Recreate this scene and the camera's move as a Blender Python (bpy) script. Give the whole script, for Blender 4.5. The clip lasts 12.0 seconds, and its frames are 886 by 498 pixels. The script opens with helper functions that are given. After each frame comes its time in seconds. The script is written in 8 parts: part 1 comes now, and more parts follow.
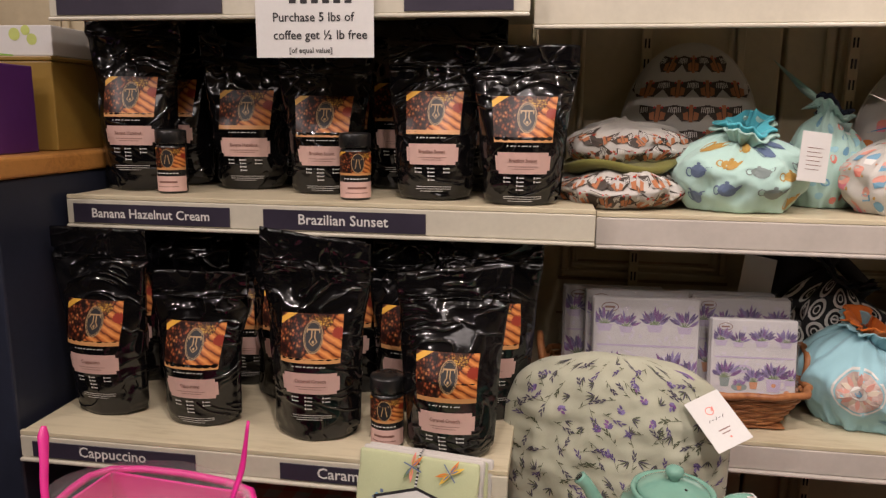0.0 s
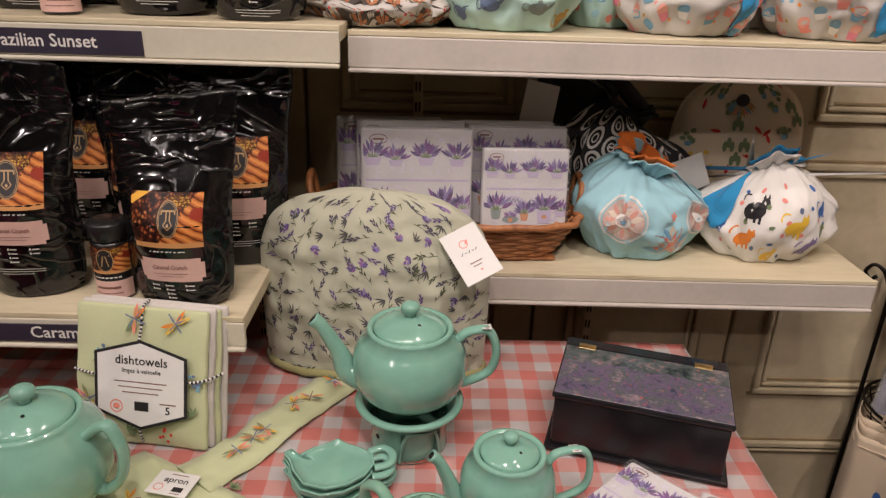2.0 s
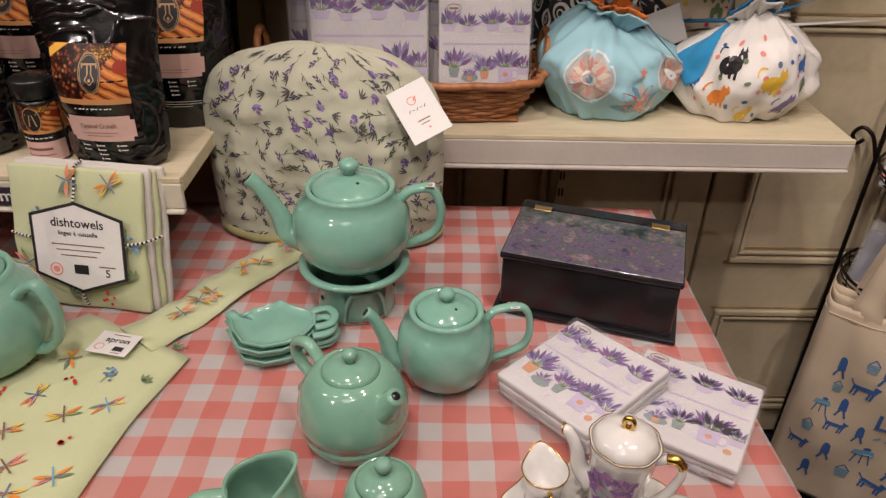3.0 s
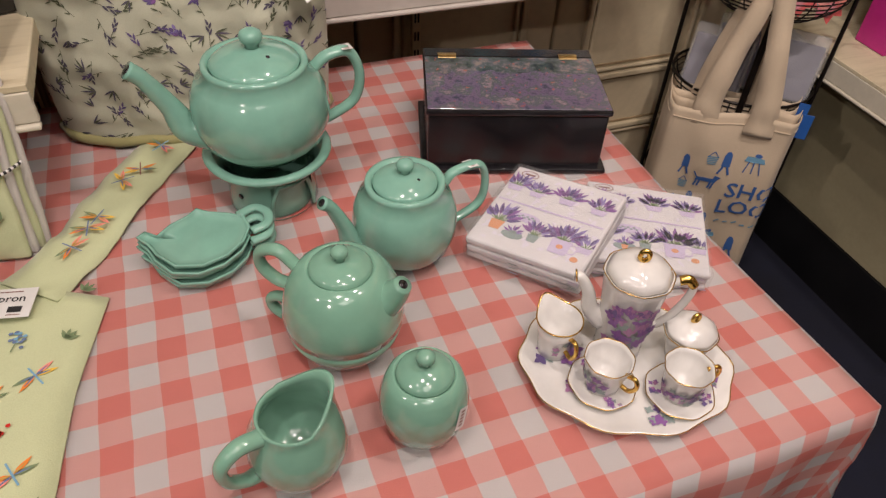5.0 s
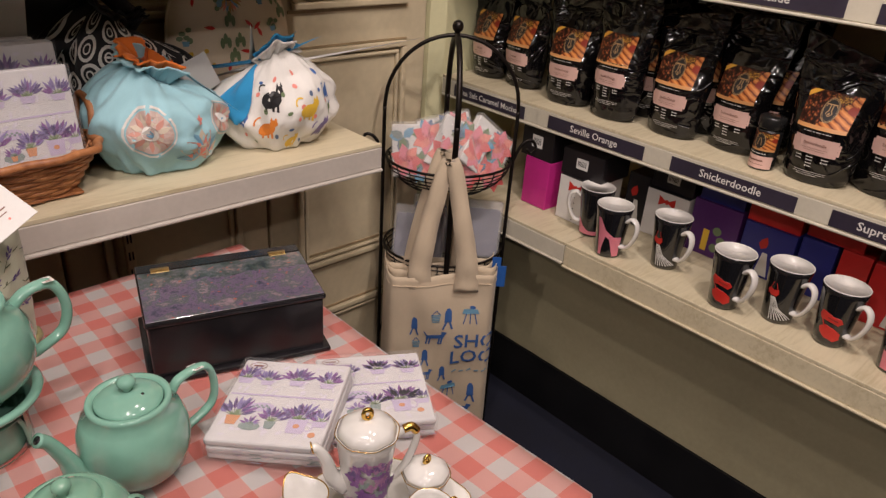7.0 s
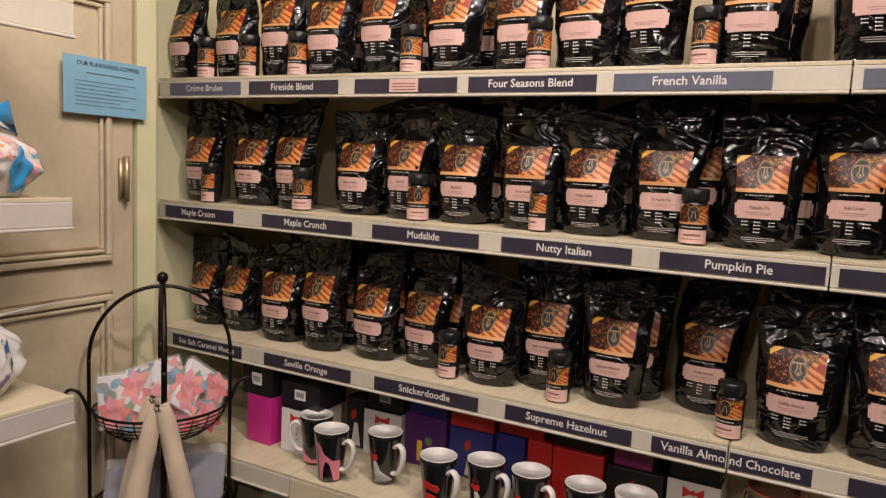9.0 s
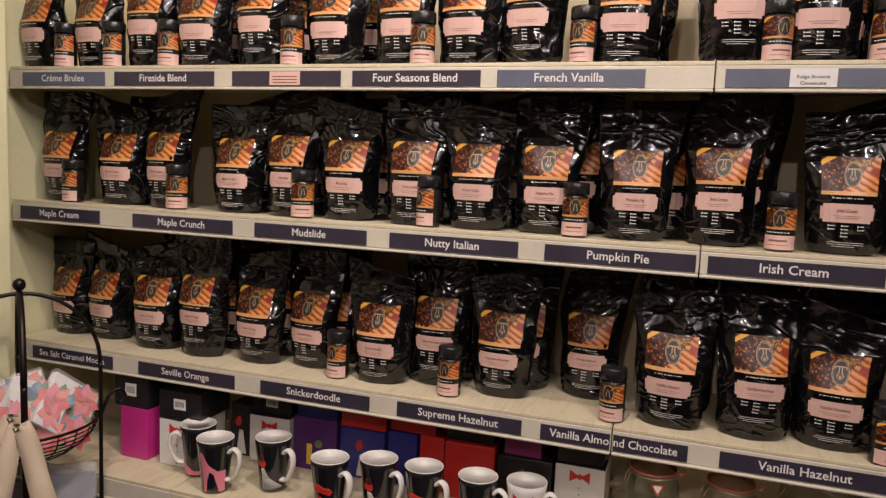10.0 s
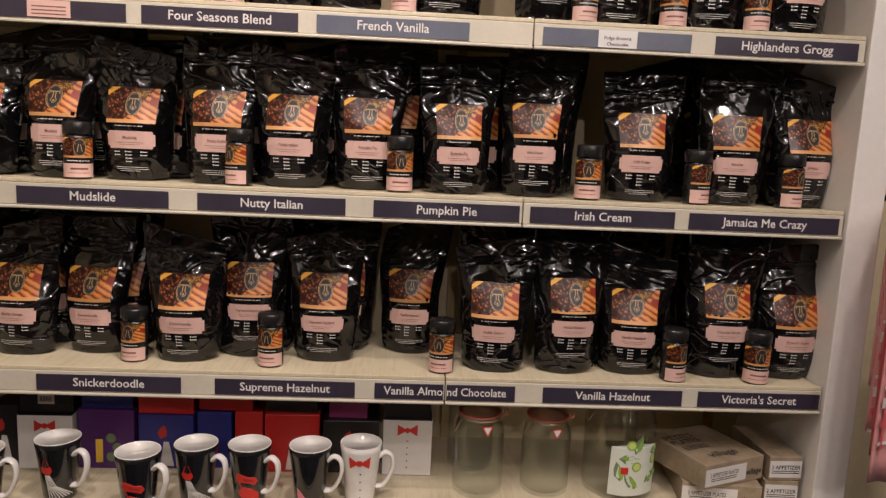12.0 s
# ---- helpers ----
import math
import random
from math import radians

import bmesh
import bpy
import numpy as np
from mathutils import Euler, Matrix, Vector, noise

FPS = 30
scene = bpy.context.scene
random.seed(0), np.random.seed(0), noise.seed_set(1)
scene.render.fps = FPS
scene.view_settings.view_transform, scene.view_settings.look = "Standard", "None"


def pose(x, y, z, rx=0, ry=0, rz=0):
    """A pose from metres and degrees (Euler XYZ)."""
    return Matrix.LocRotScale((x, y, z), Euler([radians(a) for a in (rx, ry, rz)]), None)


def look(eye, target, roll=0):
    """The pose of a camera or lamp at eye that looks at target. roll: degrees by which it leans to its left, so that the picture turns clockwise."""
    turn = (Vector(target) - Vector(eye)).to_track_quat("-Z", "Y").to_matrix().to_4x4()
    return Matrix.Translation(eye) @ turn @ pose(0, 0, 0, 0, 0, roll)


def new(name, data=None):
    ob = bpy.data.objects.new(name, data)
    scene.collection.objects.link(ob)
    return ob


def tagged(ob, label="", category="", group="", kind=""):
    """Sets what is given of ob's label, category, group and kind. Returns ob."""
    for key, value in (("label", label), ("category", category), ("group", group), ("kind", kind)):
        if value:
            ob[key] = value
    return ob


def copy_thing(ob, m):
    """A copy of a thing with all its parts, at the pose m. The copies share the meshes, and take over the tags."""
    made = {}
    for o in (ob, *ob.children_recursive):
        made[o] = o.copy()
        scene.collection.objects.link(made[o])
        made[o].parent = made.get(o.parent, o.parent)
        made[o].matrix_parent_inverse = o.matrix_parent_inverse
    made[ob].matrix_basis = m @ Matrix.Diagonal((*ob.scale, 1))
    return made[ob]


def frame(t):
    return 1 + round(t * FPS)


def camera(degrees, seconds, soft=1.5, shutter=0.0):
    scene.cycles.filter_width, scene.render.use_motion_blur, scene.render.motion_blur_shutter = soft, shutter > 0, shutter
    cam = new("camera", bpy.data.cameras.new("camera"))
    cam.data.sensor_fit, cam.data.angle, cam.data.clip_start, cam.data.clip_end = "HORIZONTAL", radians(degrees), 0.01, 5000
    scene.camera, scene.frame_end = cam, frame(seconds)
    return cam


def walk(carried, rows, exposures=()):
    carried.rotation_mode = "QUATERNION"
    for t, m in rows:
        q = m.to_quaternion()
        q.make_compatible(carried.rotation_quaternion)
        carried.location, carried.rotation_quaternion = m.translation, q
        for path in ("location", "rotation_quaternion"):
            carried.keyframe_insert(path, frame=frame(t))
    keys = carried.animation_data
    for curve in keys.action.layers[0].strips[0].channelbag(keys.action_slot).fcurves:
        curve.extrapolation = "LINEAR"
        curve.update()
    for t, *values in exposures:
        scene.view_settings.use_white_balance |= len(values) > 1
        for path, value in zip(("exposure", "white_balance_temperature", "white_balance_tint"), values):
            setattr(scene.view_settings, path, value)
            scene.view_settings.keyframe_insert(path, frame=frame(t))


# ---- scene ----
cam = camera(64.0, 12.0, 1.35)
PATH = [
    (0, (0.16, -0.009, 1.357), (-0.137, 1.933, 0.981), 0.6),
    (0.5, (0.189, 0.009, 1.359), (-0.012, 1.954, 0.938), 0.8),
    (1, (0.231, 0.042, 1.355), (0.149, 1.977, 0.858), 1.3),
    (1.5, (0.289, 0.073, 1.35), (0.289, 1.968, 0.71), 1.8),
    (2, (0.342, 0.089, 1.316), (0.373, 1.931, 0.538), 1.8),
    (2.5, (0.39, 0.099, 1.29), (0.403, 1.874, 0.368), 1.3),
    (3, (0.421, 0.105, 1.273), (0.428, 1.8, 0.211), 1.0),
    (3.2, (0.421, 0.11, 1.272), (0.44, 1.757, 0.137), 1.0),
    (4.8, (0.282, 0.179, 1.255), (0.765, 1.558, -0.11), 2.5),
    (5, (0.265, 0.182, 1.25), (0.816, 1.529, -0.122), 3.2),
    (5.5, (0.239, 0.184, 1.245), (0.912, 1.464, -0.137), 3.6),
    (6, (0.236, 0.186, 1.246), (1.05, 1.431, -0.091), 4.4),
    (6.5, (0.256, 0.159, 1.259), (1.278, 1.429, 0.101), 4.5),
    (7, (0.267, 0.115, 1.285), (1.515, 1.385, 0.374), 4.2),
    (7.5, (0.269, 0.067, 1.323), (1.696, 1.298, 0.653), 3.7),
    (7.7, (0.275, 0.036, 1.342), (1.749, 1.252, 0.753), 3.2),
    (9.3, (0.26, -0.072, 1.285), (2.056, 0.789, 1.101), 2.6),
    (9.5, (0.26, -0.077, 1.283), (2.081, 0.73, 1.102), 2.6),
    (10, (0.269, -0.046, 1.288), (2.155, 0.587, 1.074), 2.5),
    (10.5, (0.28, 0.035, 1.287), (2.224, 0.44, 1.042), 2.5),
    (11, (0.288, 0.098, 1.284), (2.26, 0.29, 1.009), 2.5),
    (11.5, (0.29, 0.122, 1.281), (2.268, 0.152, 0.984), 2.6),
    (12, (0.29, 0.128, 1.272), (2.266, 0.021, 0.977), 2.6),
]
walk(cam, [(t, look(eye, target, roll)) for t, eye, target, roll in PATH])

# ---- light ----
world = bpy.data.worlds.new("shop_world")
scene.world = world
world.use_nodes = True
world.node_tree.nodes["Background"].inputs[0].default_value = (1.0, 0.88, 0.83, 1)
world.node_tree.nodes["Background"].inputs[1].default_value = 0.012


def lamp(name, eye, target, power, size, colour=(1.0, 0.85, 0.80), spread=150):
    data = bpy.data.lights.new(name, "AREA")
    data.shape, data.size, data.energy, data.color = "DISK", size, power, colour
    data.spread = radians(spread)
    ob = new(name, data)
    ob.matrix_world = look(eye, target)
    return ob


LAMPS = [((-0.55, -0.10, 2.42), (-0.25, 1.0, 0.9)), ((0.35, -0.20, 2.42), (0.35, 0.9, 0.8)), ((0.75, 0.55, 2.42), (1.5, 0.6, 1.0)),
         ((0.55, -0.60, 2.42), (1.6, -0.2, 0.8)), ((0.1, 0.25, 2.42), (0.4, 0.6, 0.75)), ((1.02, 0.15, 2.42), (1.30, 1.30, 0.8)), ((-1.55, 0.10, 2.42), (1.5, 0.3, 0.7)), ((-1.30, -1.20, 2.42), (1.5, -0.3, 0.7))]
POWERS = (3.0, 4.1, 5.2, 5.7, 5.8, 8.0, 7.0, 9.3)
for (eye, target), power in zip(LAMPS, POWERS):
    lamp("spot_light", eye, target, power, 0.07)
# Broad soft fill added overhead, beyond the small ceiling spots.
lamp("added_fill_light", (0.1, -0.9, 2.5), (0.25, -0.5, 0.0), 6.0, 0.8, (1.0, 0.86, 0.82), 180)
scene.view_settings.exposure = 0.0


# ---- materials ----
class Mat:
    """A node material under construction."""

    def __init__(self, name):
        self.m = bpy.data.materials.new(name)
        self.m.use_nodes = True
        self.t = self.m.node_tree
        self.b = self.t.nodes["Principled BSDF"]

    def node(self, kind, **props):
        n = self.t.nodes.new(kind)
        for k, v in props.items():
            if k == "operation":
                n.operation = v
            elif k == "blend":
                n.blend_type = v
            elif k == "data":
                n.data_type = v
            elif k == "bands":
                n.bands_direction = v
        return n

    def link(self, a, b):
        self.t.links.new(a, b)

    def coord(self, space="Object"):
        return self.node("ShaderNodeTexCoord").outputs[space]

    def noise(self, vec, scale, detail=4.0, rough=0.6, dist=0.0):
        n = self.node("ShaderNodeTexNoise")
        n.inputs["Scale"].default_value, n.inputs["Detail"].default_value = scale, detail
        n.inputs["Roughness"].default_value, n.inputs["Distortion"].default_value = rough, dist
        self.link(vec, n.inputs["Vector"])
        return n.outputs["Fac"]

    def ramp(self, fac, stops):
        n = self.node("ShaderNodeValToRGB")
        el = n.color_ramp.elements
        while len(el) < len(stops):
            el.new(0.5)
        for e, (p, c) in zip(el, stops):
            e.position, e.color = p, (*c, 1)
        self.link(fac, n.inputs[0])
        return n.outputs[0]

    def mix(self, fac, a, b, blend="MIX"):
        n = self.node("ShaderNodeMix", data="RGBA", blend=blend)
        for sock, val in ((n.inputs[0], fac), (n.inputs[6], a), (n.inputs[7], b)):
            if isinstance(val, (int, float)):
                sock.default_value = val
            elif isinstance(val, tuple):
                sock.default_value = (*val, 1)
            else:
                self.link(val, sock)
        return n.outputs[2]

    def math(self, op, a, b=0.0, c=0.0):
        n = self.node("ShaderNodeMath", operation=op)
        for sock, val in zip(n.inputs, (a, b, c)):
            if isinstance(val, (int, float)):
                sock.default_value = val
            else:
                self.link(val, sock)
        return n.outputs[0]

    def bump(self, height, strength, distance=0.002):
        n = self.node("ShaderNodeBump")
        n.inputs["Strength"].default_value, n.inputs["Distance"].default_value = strength, distance
        self.link(height, n.inputs["Height"])
        self.link(n.outputs[0], self.b.inputs["Normal"])

    def set(self, colour=None, rough=None, metal=None, coat=None, trans=None, spec=None):
        for key, val in (("Base Color", colour), ("Roughness", rough), ("Metallic", metal), ("Coat Weight", coat), ("Transmission Weight", trans), ("Specular IOR Level", spec)):
            if val is None:
                continue
            if isinstance(val, (int, float)):
                self.b.inputs[key].default_value = val
            elif isinstance(val, tuple):
                self.b.inputs[key].default_value = (*val, 1)
            else:
                self.link(val, self.b.inputs[key])
        return self.m


def varied(name, colour, rough=0.5, amount=0.12, big=6.0, fine=120.0, bump=0.1, metal=0.0, coat=0.0, dist=0.001):
    """A surface of one colour, with stains at one scale and grain at another."""
    m = Mat(name)
    v = m.coord()
    a, b = m.noise(v, big), m.noise(v, fine, 3.0)
    dark = tuple(c * (1 - amount * 1.6) for c in colour)
    light = tuple(min(1.0, c * (1 + amount)) for c in colour)
    col = m.ramp(m.math("ADD", m.math("MULTIPLY", a, 0.7), m.math("MULTIPLY", b, 0.3)), [(0.3, dark), (0.7, light)])
    m.bump(m.math("ADD", b, a), bump, dist)
    rr = m.math("MULTIPLY_ADD", a, 0.2, rough - 0.1)
    return m.set(col, rr, metal, coat)


def plain(name, colour, rough=0.5, metal=0.0, coat=0.0):
    m = Mat(name)
    b = m.noise(m.coord(), 40.0)
    col = m.ramp(b, [(0.25, tuple(c * 0.9 for c in colour)), (0.75, colour)])
    return m.set(col, rough, metal, coat)


def fabric(name, colour, weave=900.0, amount=0.08):
    m = Mat(name)
    v = m.coord()
    a, b = m.noise(v, 14.0), m.noise(v, weave, 2.0)
    col = m.ramp(m.math("ADD", m.math("MULTIPLY", a, 0.5), m.math("MULTIPLY", b, 0.5)), [(0.3, tuple(c * (1 - amount * 2) for c in colour)), (0.7, colour)])
    m.bump(m.math("ADD", m.math("MULTIPLY", a, 3.0), b), 0.35, 0.0012)
    m.b.inputs["Sheen Weight"].default_value = 0.15
    return m.set(col, 0.85)


def foil_black():
    m = Mat("black_foil")
    v = m.coord()
    info = m.node("ShaderNodeObjectInfo")
    shift = m.node("ShaderNodeMapping")
    shift.inputs["Scale"].default_value = (0.75, 1.0, 1.15)
    m.link(v, shift.inputs[0])
    offs = m.node("ShaderNodeCombineXYZ")
    for k in range(3):
        m.link(m.math("MULTIPLY", info.outputs["Random"], 3.0 + k), offs.inputs[k])
    m.link(offs.outputs[0], shift.inputs[1])
    big = m.noise(shift.outputs[0], 8.0, 2.0, 0.5, 1.2)
    fold = m.math("ABSOLUTE", m.math("SUBTRACT", m.noise(shift.outputs[0], 10.0, 1.5, 0.5, 2.2), 0.5))
    crease = m.math("POWER", m.math("SUBTRACT", 1.0, m.math("MULTIPLY", fold, 2.0)), 14.0)
    fine = m.math("ABSOLUTE", m.math("SUBTRACT", m.noise(shift.outputs[0], 31.0, 2.0, 0.5, 1.0), 0.5))
    h = m.math("ADD", big, m.math("ADD", m.math("MULTIPLY", crease, 0.15), m.math("MULTIPLY", fine, 0.04)))
    m.bump(h, 0.85, 0.014)
    return m.set(m.ramp(big, [(0.3, (0.0022, 0.002, 0.0022)), (0.7, (0.005, 0.0045, 0.005))]), m.math("MULTIPLY_ADD", big, 0.14, 0.05), 0.0, 0.0, None, 0.62)


def spice_picture():
    """Printed photograph of star anise, seeds and cinnamon sticks."""
    m = Mat("spice_print")
    uv = m.coord("UV")
    sep = m.node("ShaderNodeSeparateXYZ")
    m.link(uv, sep.inputs[0])
    x, y = sep.outputs[0], sep.outputs[1]
    wob, fuzz = m.noise(uv, 6.0), m.noise(uv, 26.0, 3.0)
    diag = m.math("ADD", m.math("MULTIPLY", x, 0.70), m.math("MULTIPLY", y, 0.90))
    stick = m.math("FRACT", m.math("MULTIPLY_ADD", wob, 0.6, m.math("MULTIPLY", diag, 6.0)))
    cinn = m.ramp(stick, [(0.0, (0.07, 0.014, 0.004)), (0.16, (0.38, 0.10, 0.025)), (0.5, (0.66, 0.27, 0.075)), (0.8, (0.48, 0.15, 0.035)), (0.97, (0.10, 0.02, 0.005))])
    cells = m.node("ShaderNodeTexVoronoi")
    cells.inputs["Scale"].default_value = 17.0
    stretched = m.node("ShaderNodeMapping")
    stretched.inputs["Scale"].default_value = (1.3, 0.8, 1.0)
    stretched.inputs["Rotation"].default_value = (0, 0, 0.7)
    m.link(uv, stretched.inputs[0])
    m.link(stretched.outputs[0], cells.inputs["Vector"])
    tone = m.node("ShaderNodeSeparateXYZ")
    m.link(cells.outputs["Color"], tone.inputs[0])
    pods = m.ramp(tone.outputs[0], [(0.0, (0.035, 0.010, 0.008)), (0.45, (0.15, 0.030, 0.014)), (0.75, (0.36, 0.095, 0.030)), (1.0, (0.55, 0.22, 0.08))])
    dark = m.ramp(cells.outputs["Distance"], [(0.15, (1.0, 1.0, 1.0)), (0.55, (0.12, 0.10, 0.10))])
    anise = m.mix(1.0, pods, dark, "MULTIPLY")
    right = m.math("GREATER_THAN", m.math("ADD", m.math("SUBTRACT", x, m.math("MULTIPLY", y, 0.62)), m.math("MULTIPLY", m.math("ADD", wob, fuzz), 0.20)), 0.52)
    col = m.mix(right, anise, cinn)
    seeds = m.node("ShaderNodeTexVoronoi")
    seeds.inputs["Scale"].default_value = 30.0
    m.link(uv, seeds.inputs["Vector"])
    yellow = m.ramp(seeds.outputs["Distance"], [(0.12, (0.80, 0.52, 0.09)), (0.38, (0.42, 0.20, 0.03)), (0.6, (0.08, 0.03, 0.01))])
    dx, dy = m.math("SUBTRACT", x, 0.66), m.math("SUBTRACT", y, 0.84)
    spot = m.math("ADD", m.math("ADD", m.math("MULTIPLY", m.math("MULTIPLY", dx, dx), 0.55), m.math("MULTIPLY", dy, dy)), m.math("MULTIPLY", m.math("SUBTRACT", fuzz, 0.4), 0.10))
    col = m.mix(m.math("LESS_THAN", spot, 0.022), col, yellow)
    apple = m.math("LESS_THAN", m.math("ADD", m.math("ADD", m.math("POWER", m.math("SUBTRACT", x, 0.95), 2.0), m.math("POWER", m.math("SUBTRACT", y, 0.62), 2.0)), m.math("MULTIPLY", m.math("SUBTRACT", fuzz, 0.5), 0.02)), 0.014)
    col = m.mix(apple, col, (0.26, 0.03, 0.014))
    edge = m.math("SUBTRACT", y, m.math("MULTIPLY", x, 0.9))
    band = m.math("MULTIPLY", m.math("GREATER_THAN", edge, 0.76), m.math("LESS_THAN", edge, 0.90))
    col = m.mix(band, col, (0.74, 0.40, 0.06))
    col = m.mix(m.math("LESS_THAN", y, 0.10), col, (0.52, 0.26, 0.10))
    return m.set(col, 0.38, None, None, None, 0.35)


def gingham():
    m = Mat("gingham_cotton")
    uv = m.coord("UV")
    sep = m.node("ShaderNodeSeparateXYZ")
    warp = m.noise(uv, 9.0, 2.0)
    m.link(uv, sep.inputs[0])
    P = 0.0487
    sx = m.math("LESS_THAN", m.math("FRACT", m.math("DIVIDE", m.math("ADD", sep.outputs[0], m.math("MULTIPLY_ADD", warp, 0.006, 0.0093)), P)), 0.5)
    sy = m.math("LESS_THAN", m.math("FRACT", m.math("DIVIDE", m.math("ADD", sep.outputs[1], m.math("MULTIPLY_ADD", warp, 0.006, 0.0150)), P)), 0.5)
    both = m.math("MULTIPLY", m.math("ADD", sx, sy), 0.5)
    weave = m.noise(uv, 1300.0, 1.0)
    fac = m.math("MULTIPLY_ADD", m.math("SUBTRACT", weave, 0.5), 0.12, both)
    col = m.ramp(fac, [(0.0, (0.72, 0.71, 0.70)), (0.5, (0.79, 0.455, 0.415)), (1.0, (0.78, 0.265, 0.225))])
    m.bump(m.math("ADD", m.math("MULTIPLY", m.noise(uv, 22.0), 4.0), weave), 0.3, 0.0015)
    return m.set(col, 0.75)


def worn_wood(name, base, dark, rough=0.45):
    m = Mat(name)
    v = m.coord()
    mp = m.node("ShaderNodeMapping")
    mp.inputs["Scale"].default_value = (1.0, 9.0, 9.0)
    m.link(v, mp.inputs[0])
    grain = m.noise(mp.outputs[0], 12.0, 6.0, 0.65, 0.6)
    stain = m.noise(v, 7.0)
    col = m.ramp(m.math("ADD", m.math("MULTIPLY", grain, 0.55), m.math("MULTIPLY", stain, 0.45)), [(0.32, dark), (0.5, base), (0.72, tuple(min(1, c * 1.12) for c in base))])
    m.bump(grain, 0.15, 0.001)
    return m.set(col, rough)


def glaze(name, colour):
    m = Mat(name)
    v = m.coord()
    a = m.noise(v, 18.0)
    col = m.ramp(a, [(0.25, tuple(c * 0.82 for c in colour)), (0.75, tuple(min(1, c * 1.08) for c in colour))])
    m.bump(m.noise(v, 60.0, 2.0), 0.04, 0.001)
    return m.set(col, 0.12, 0.0, 0.6)


def glass(name, tint=(0.95, 0.98, 0.97), rough=0.02):
    """Thin clear glass: light passes straight through, gloss grows towards the edges."""
    m = Mat(name)
    clear, gloss = m.node("ShaderNodeBsdfTransparent"), m.node("ShaderNodeBsdfGlossy")
    clear.inputs[0].default_value = (*tint, 1)
    gloss.inputs["Roughness"].default_value = rough
    edge = m.node("ShaderNodeLayerWeight")
    rim = m.math("MULTIPLY_ADD", m.math("POWER", edge.outputs["Facing"], 3.5), 0.70, 0.05)
    both = m.node("ShaderNodeMixShader")
    m.link(rim, both.inputs[0])
    m.link(clear.outputs[0], both.inputs[1])
    m.link(gloss.outputs[0], both.inputs[2])
    m.link(both.outputs[0], m.t.nodes["Material Output"].inputs[0])
    return m.m


def film(name, alpha=0.16):
    """Thin clear wrapping film: mostly see-through, with crinkled gloss."""
    m = Mat(name)
    h = m.noise(m.coord(), 45.0, 3.0, 0.6, 1.0)
    m.bump(h, 0.8, 0.004)
    m.b.inputs["Alpha"].default_value = alpha
    return m.set((0.9, 0.9, 0.9), 0.08)


def painted_garden():
    m = Mat("garden_print")
    v = m.coord()
    a, b, c = m.noise(v, 55.0, 6.0, 0.75), m.noise(v, 24.0, 4.0), m.noise(v, 48.0, 6.0, 0.72)
    base = m.ramp(a, [(0.36, (0.012, 0.020, 0.026)), (0.46, (0.045, 0.065, 0.055)), (0.54, (0.08, 0.085, 0.10)), (0.64, (0.20, 0.16, 0.14))])
    sep = m.node("ShaderNodeSeparateXYZ")
    m.link(v, sep.inputs[0])
    near = m.math("MULTIPLY_ADD", sep.outputs[1], -7.0, 0.25)
    lilac = m.ramp(c, [(0.36, (0.022, 0.034, 0.055)), (0.47, (0.13, 0.09, 0.15)), (0.54, (0.055, 0.075, 0.075)), (0.64, (0.24, 0.17, 0.20))])
    col = m.mix(m.math("GREATER_THAN", m.math("ADD", near, m.math("MULTIPLY", b, 0.5)), 0.42), base, lilac)
    spots = m.math("GREATER_THAN", m.noise(v, 130.0, 2.0), 0.68)
    col = m.mix(spots, col, (0.30, 0.08, 0.06))
    return m.set(col, 0.3, 0.0, 0.2)


def wicker():
    m = Mat("wicker")
    a = m.noise(m.coord(), 60.0)
    return m.set(m.ramp(a, [(0.3, (0.22, 0.075, 0.025)), (0.7, (0.45, 0.19, 0.07))]), 0.5)


FOIL = foil_black()
SPICE = spice_picture()
PINK = varied("pink_label_paper", (0.64, 0.42, 0.365), 0.5, 0.06)
INK = plain("black_ink", (0.012, 0.011, 0.012), 0.45)
PALE = plain("pale_print", (0.70, 0.68, 0.64), 0.5)
CRESTGOLD = plain("tan_print", (0.42, 0.27, 0.13), 0.4)
BROWNINK = plain("brown_ink", (0.20, 0.09, 0.07), 0.5)
JARBLACK = varied("black_plastic", (0.012, 0.012, 0.012), 0.28, 0.2, 20, 200, 0.05)
TICKET = varied("dark_ticket_card", (0.034, 0.028, 0.045), 0.35, 0.15, 12, 150, 0.02)
TICKETPALE = varied("paler_ticket_card", (0.10, 0.11, 0.15), 0.35, 0.12, 12, 150, 0.02)
CREAM = varied("cream_painted_board", (0.62, 0.52, 0.34), 0.5, 0.10, 5.0, 90.0, 0.06)
LIP = varied("cream_price_rail", (0.54, 0.505, 0.41), 0.35, 0.08, 9.0, 120.0, 0.03)
RAILGREY = varied("grey_white_rail", (0.48, 0.44, 0.395), 0.4, 0.08, 9.0, 120.0, 0.03)
BOARD = worn_wood("cream_shelf_board", (0.56, 0.495, 0.345), (0.42, 0.355, 0.225))
YELLOW = varied("pale_yellow_paint", (0.66, 0.64, 0.40), 0.55, 0.06, 4.0, 80.0, 0.05)
OLIVE = varied("drab_cream_paint", (0.42, 0.38, 0.24), 0.55, 0.10, 3.0, 80.0, 0.05)
DOORCREAM = varied("antique_cream_paint", (0.56, 0.48, 0.325), 0.5, 0.12, 4.0, 60.0, 0.08)
GLAZEBROWN = varied("brown_paint_glaze", (0.34, 0.25, 0.14), 0.6, 0.25, 18.0, 90.0, 0.08)
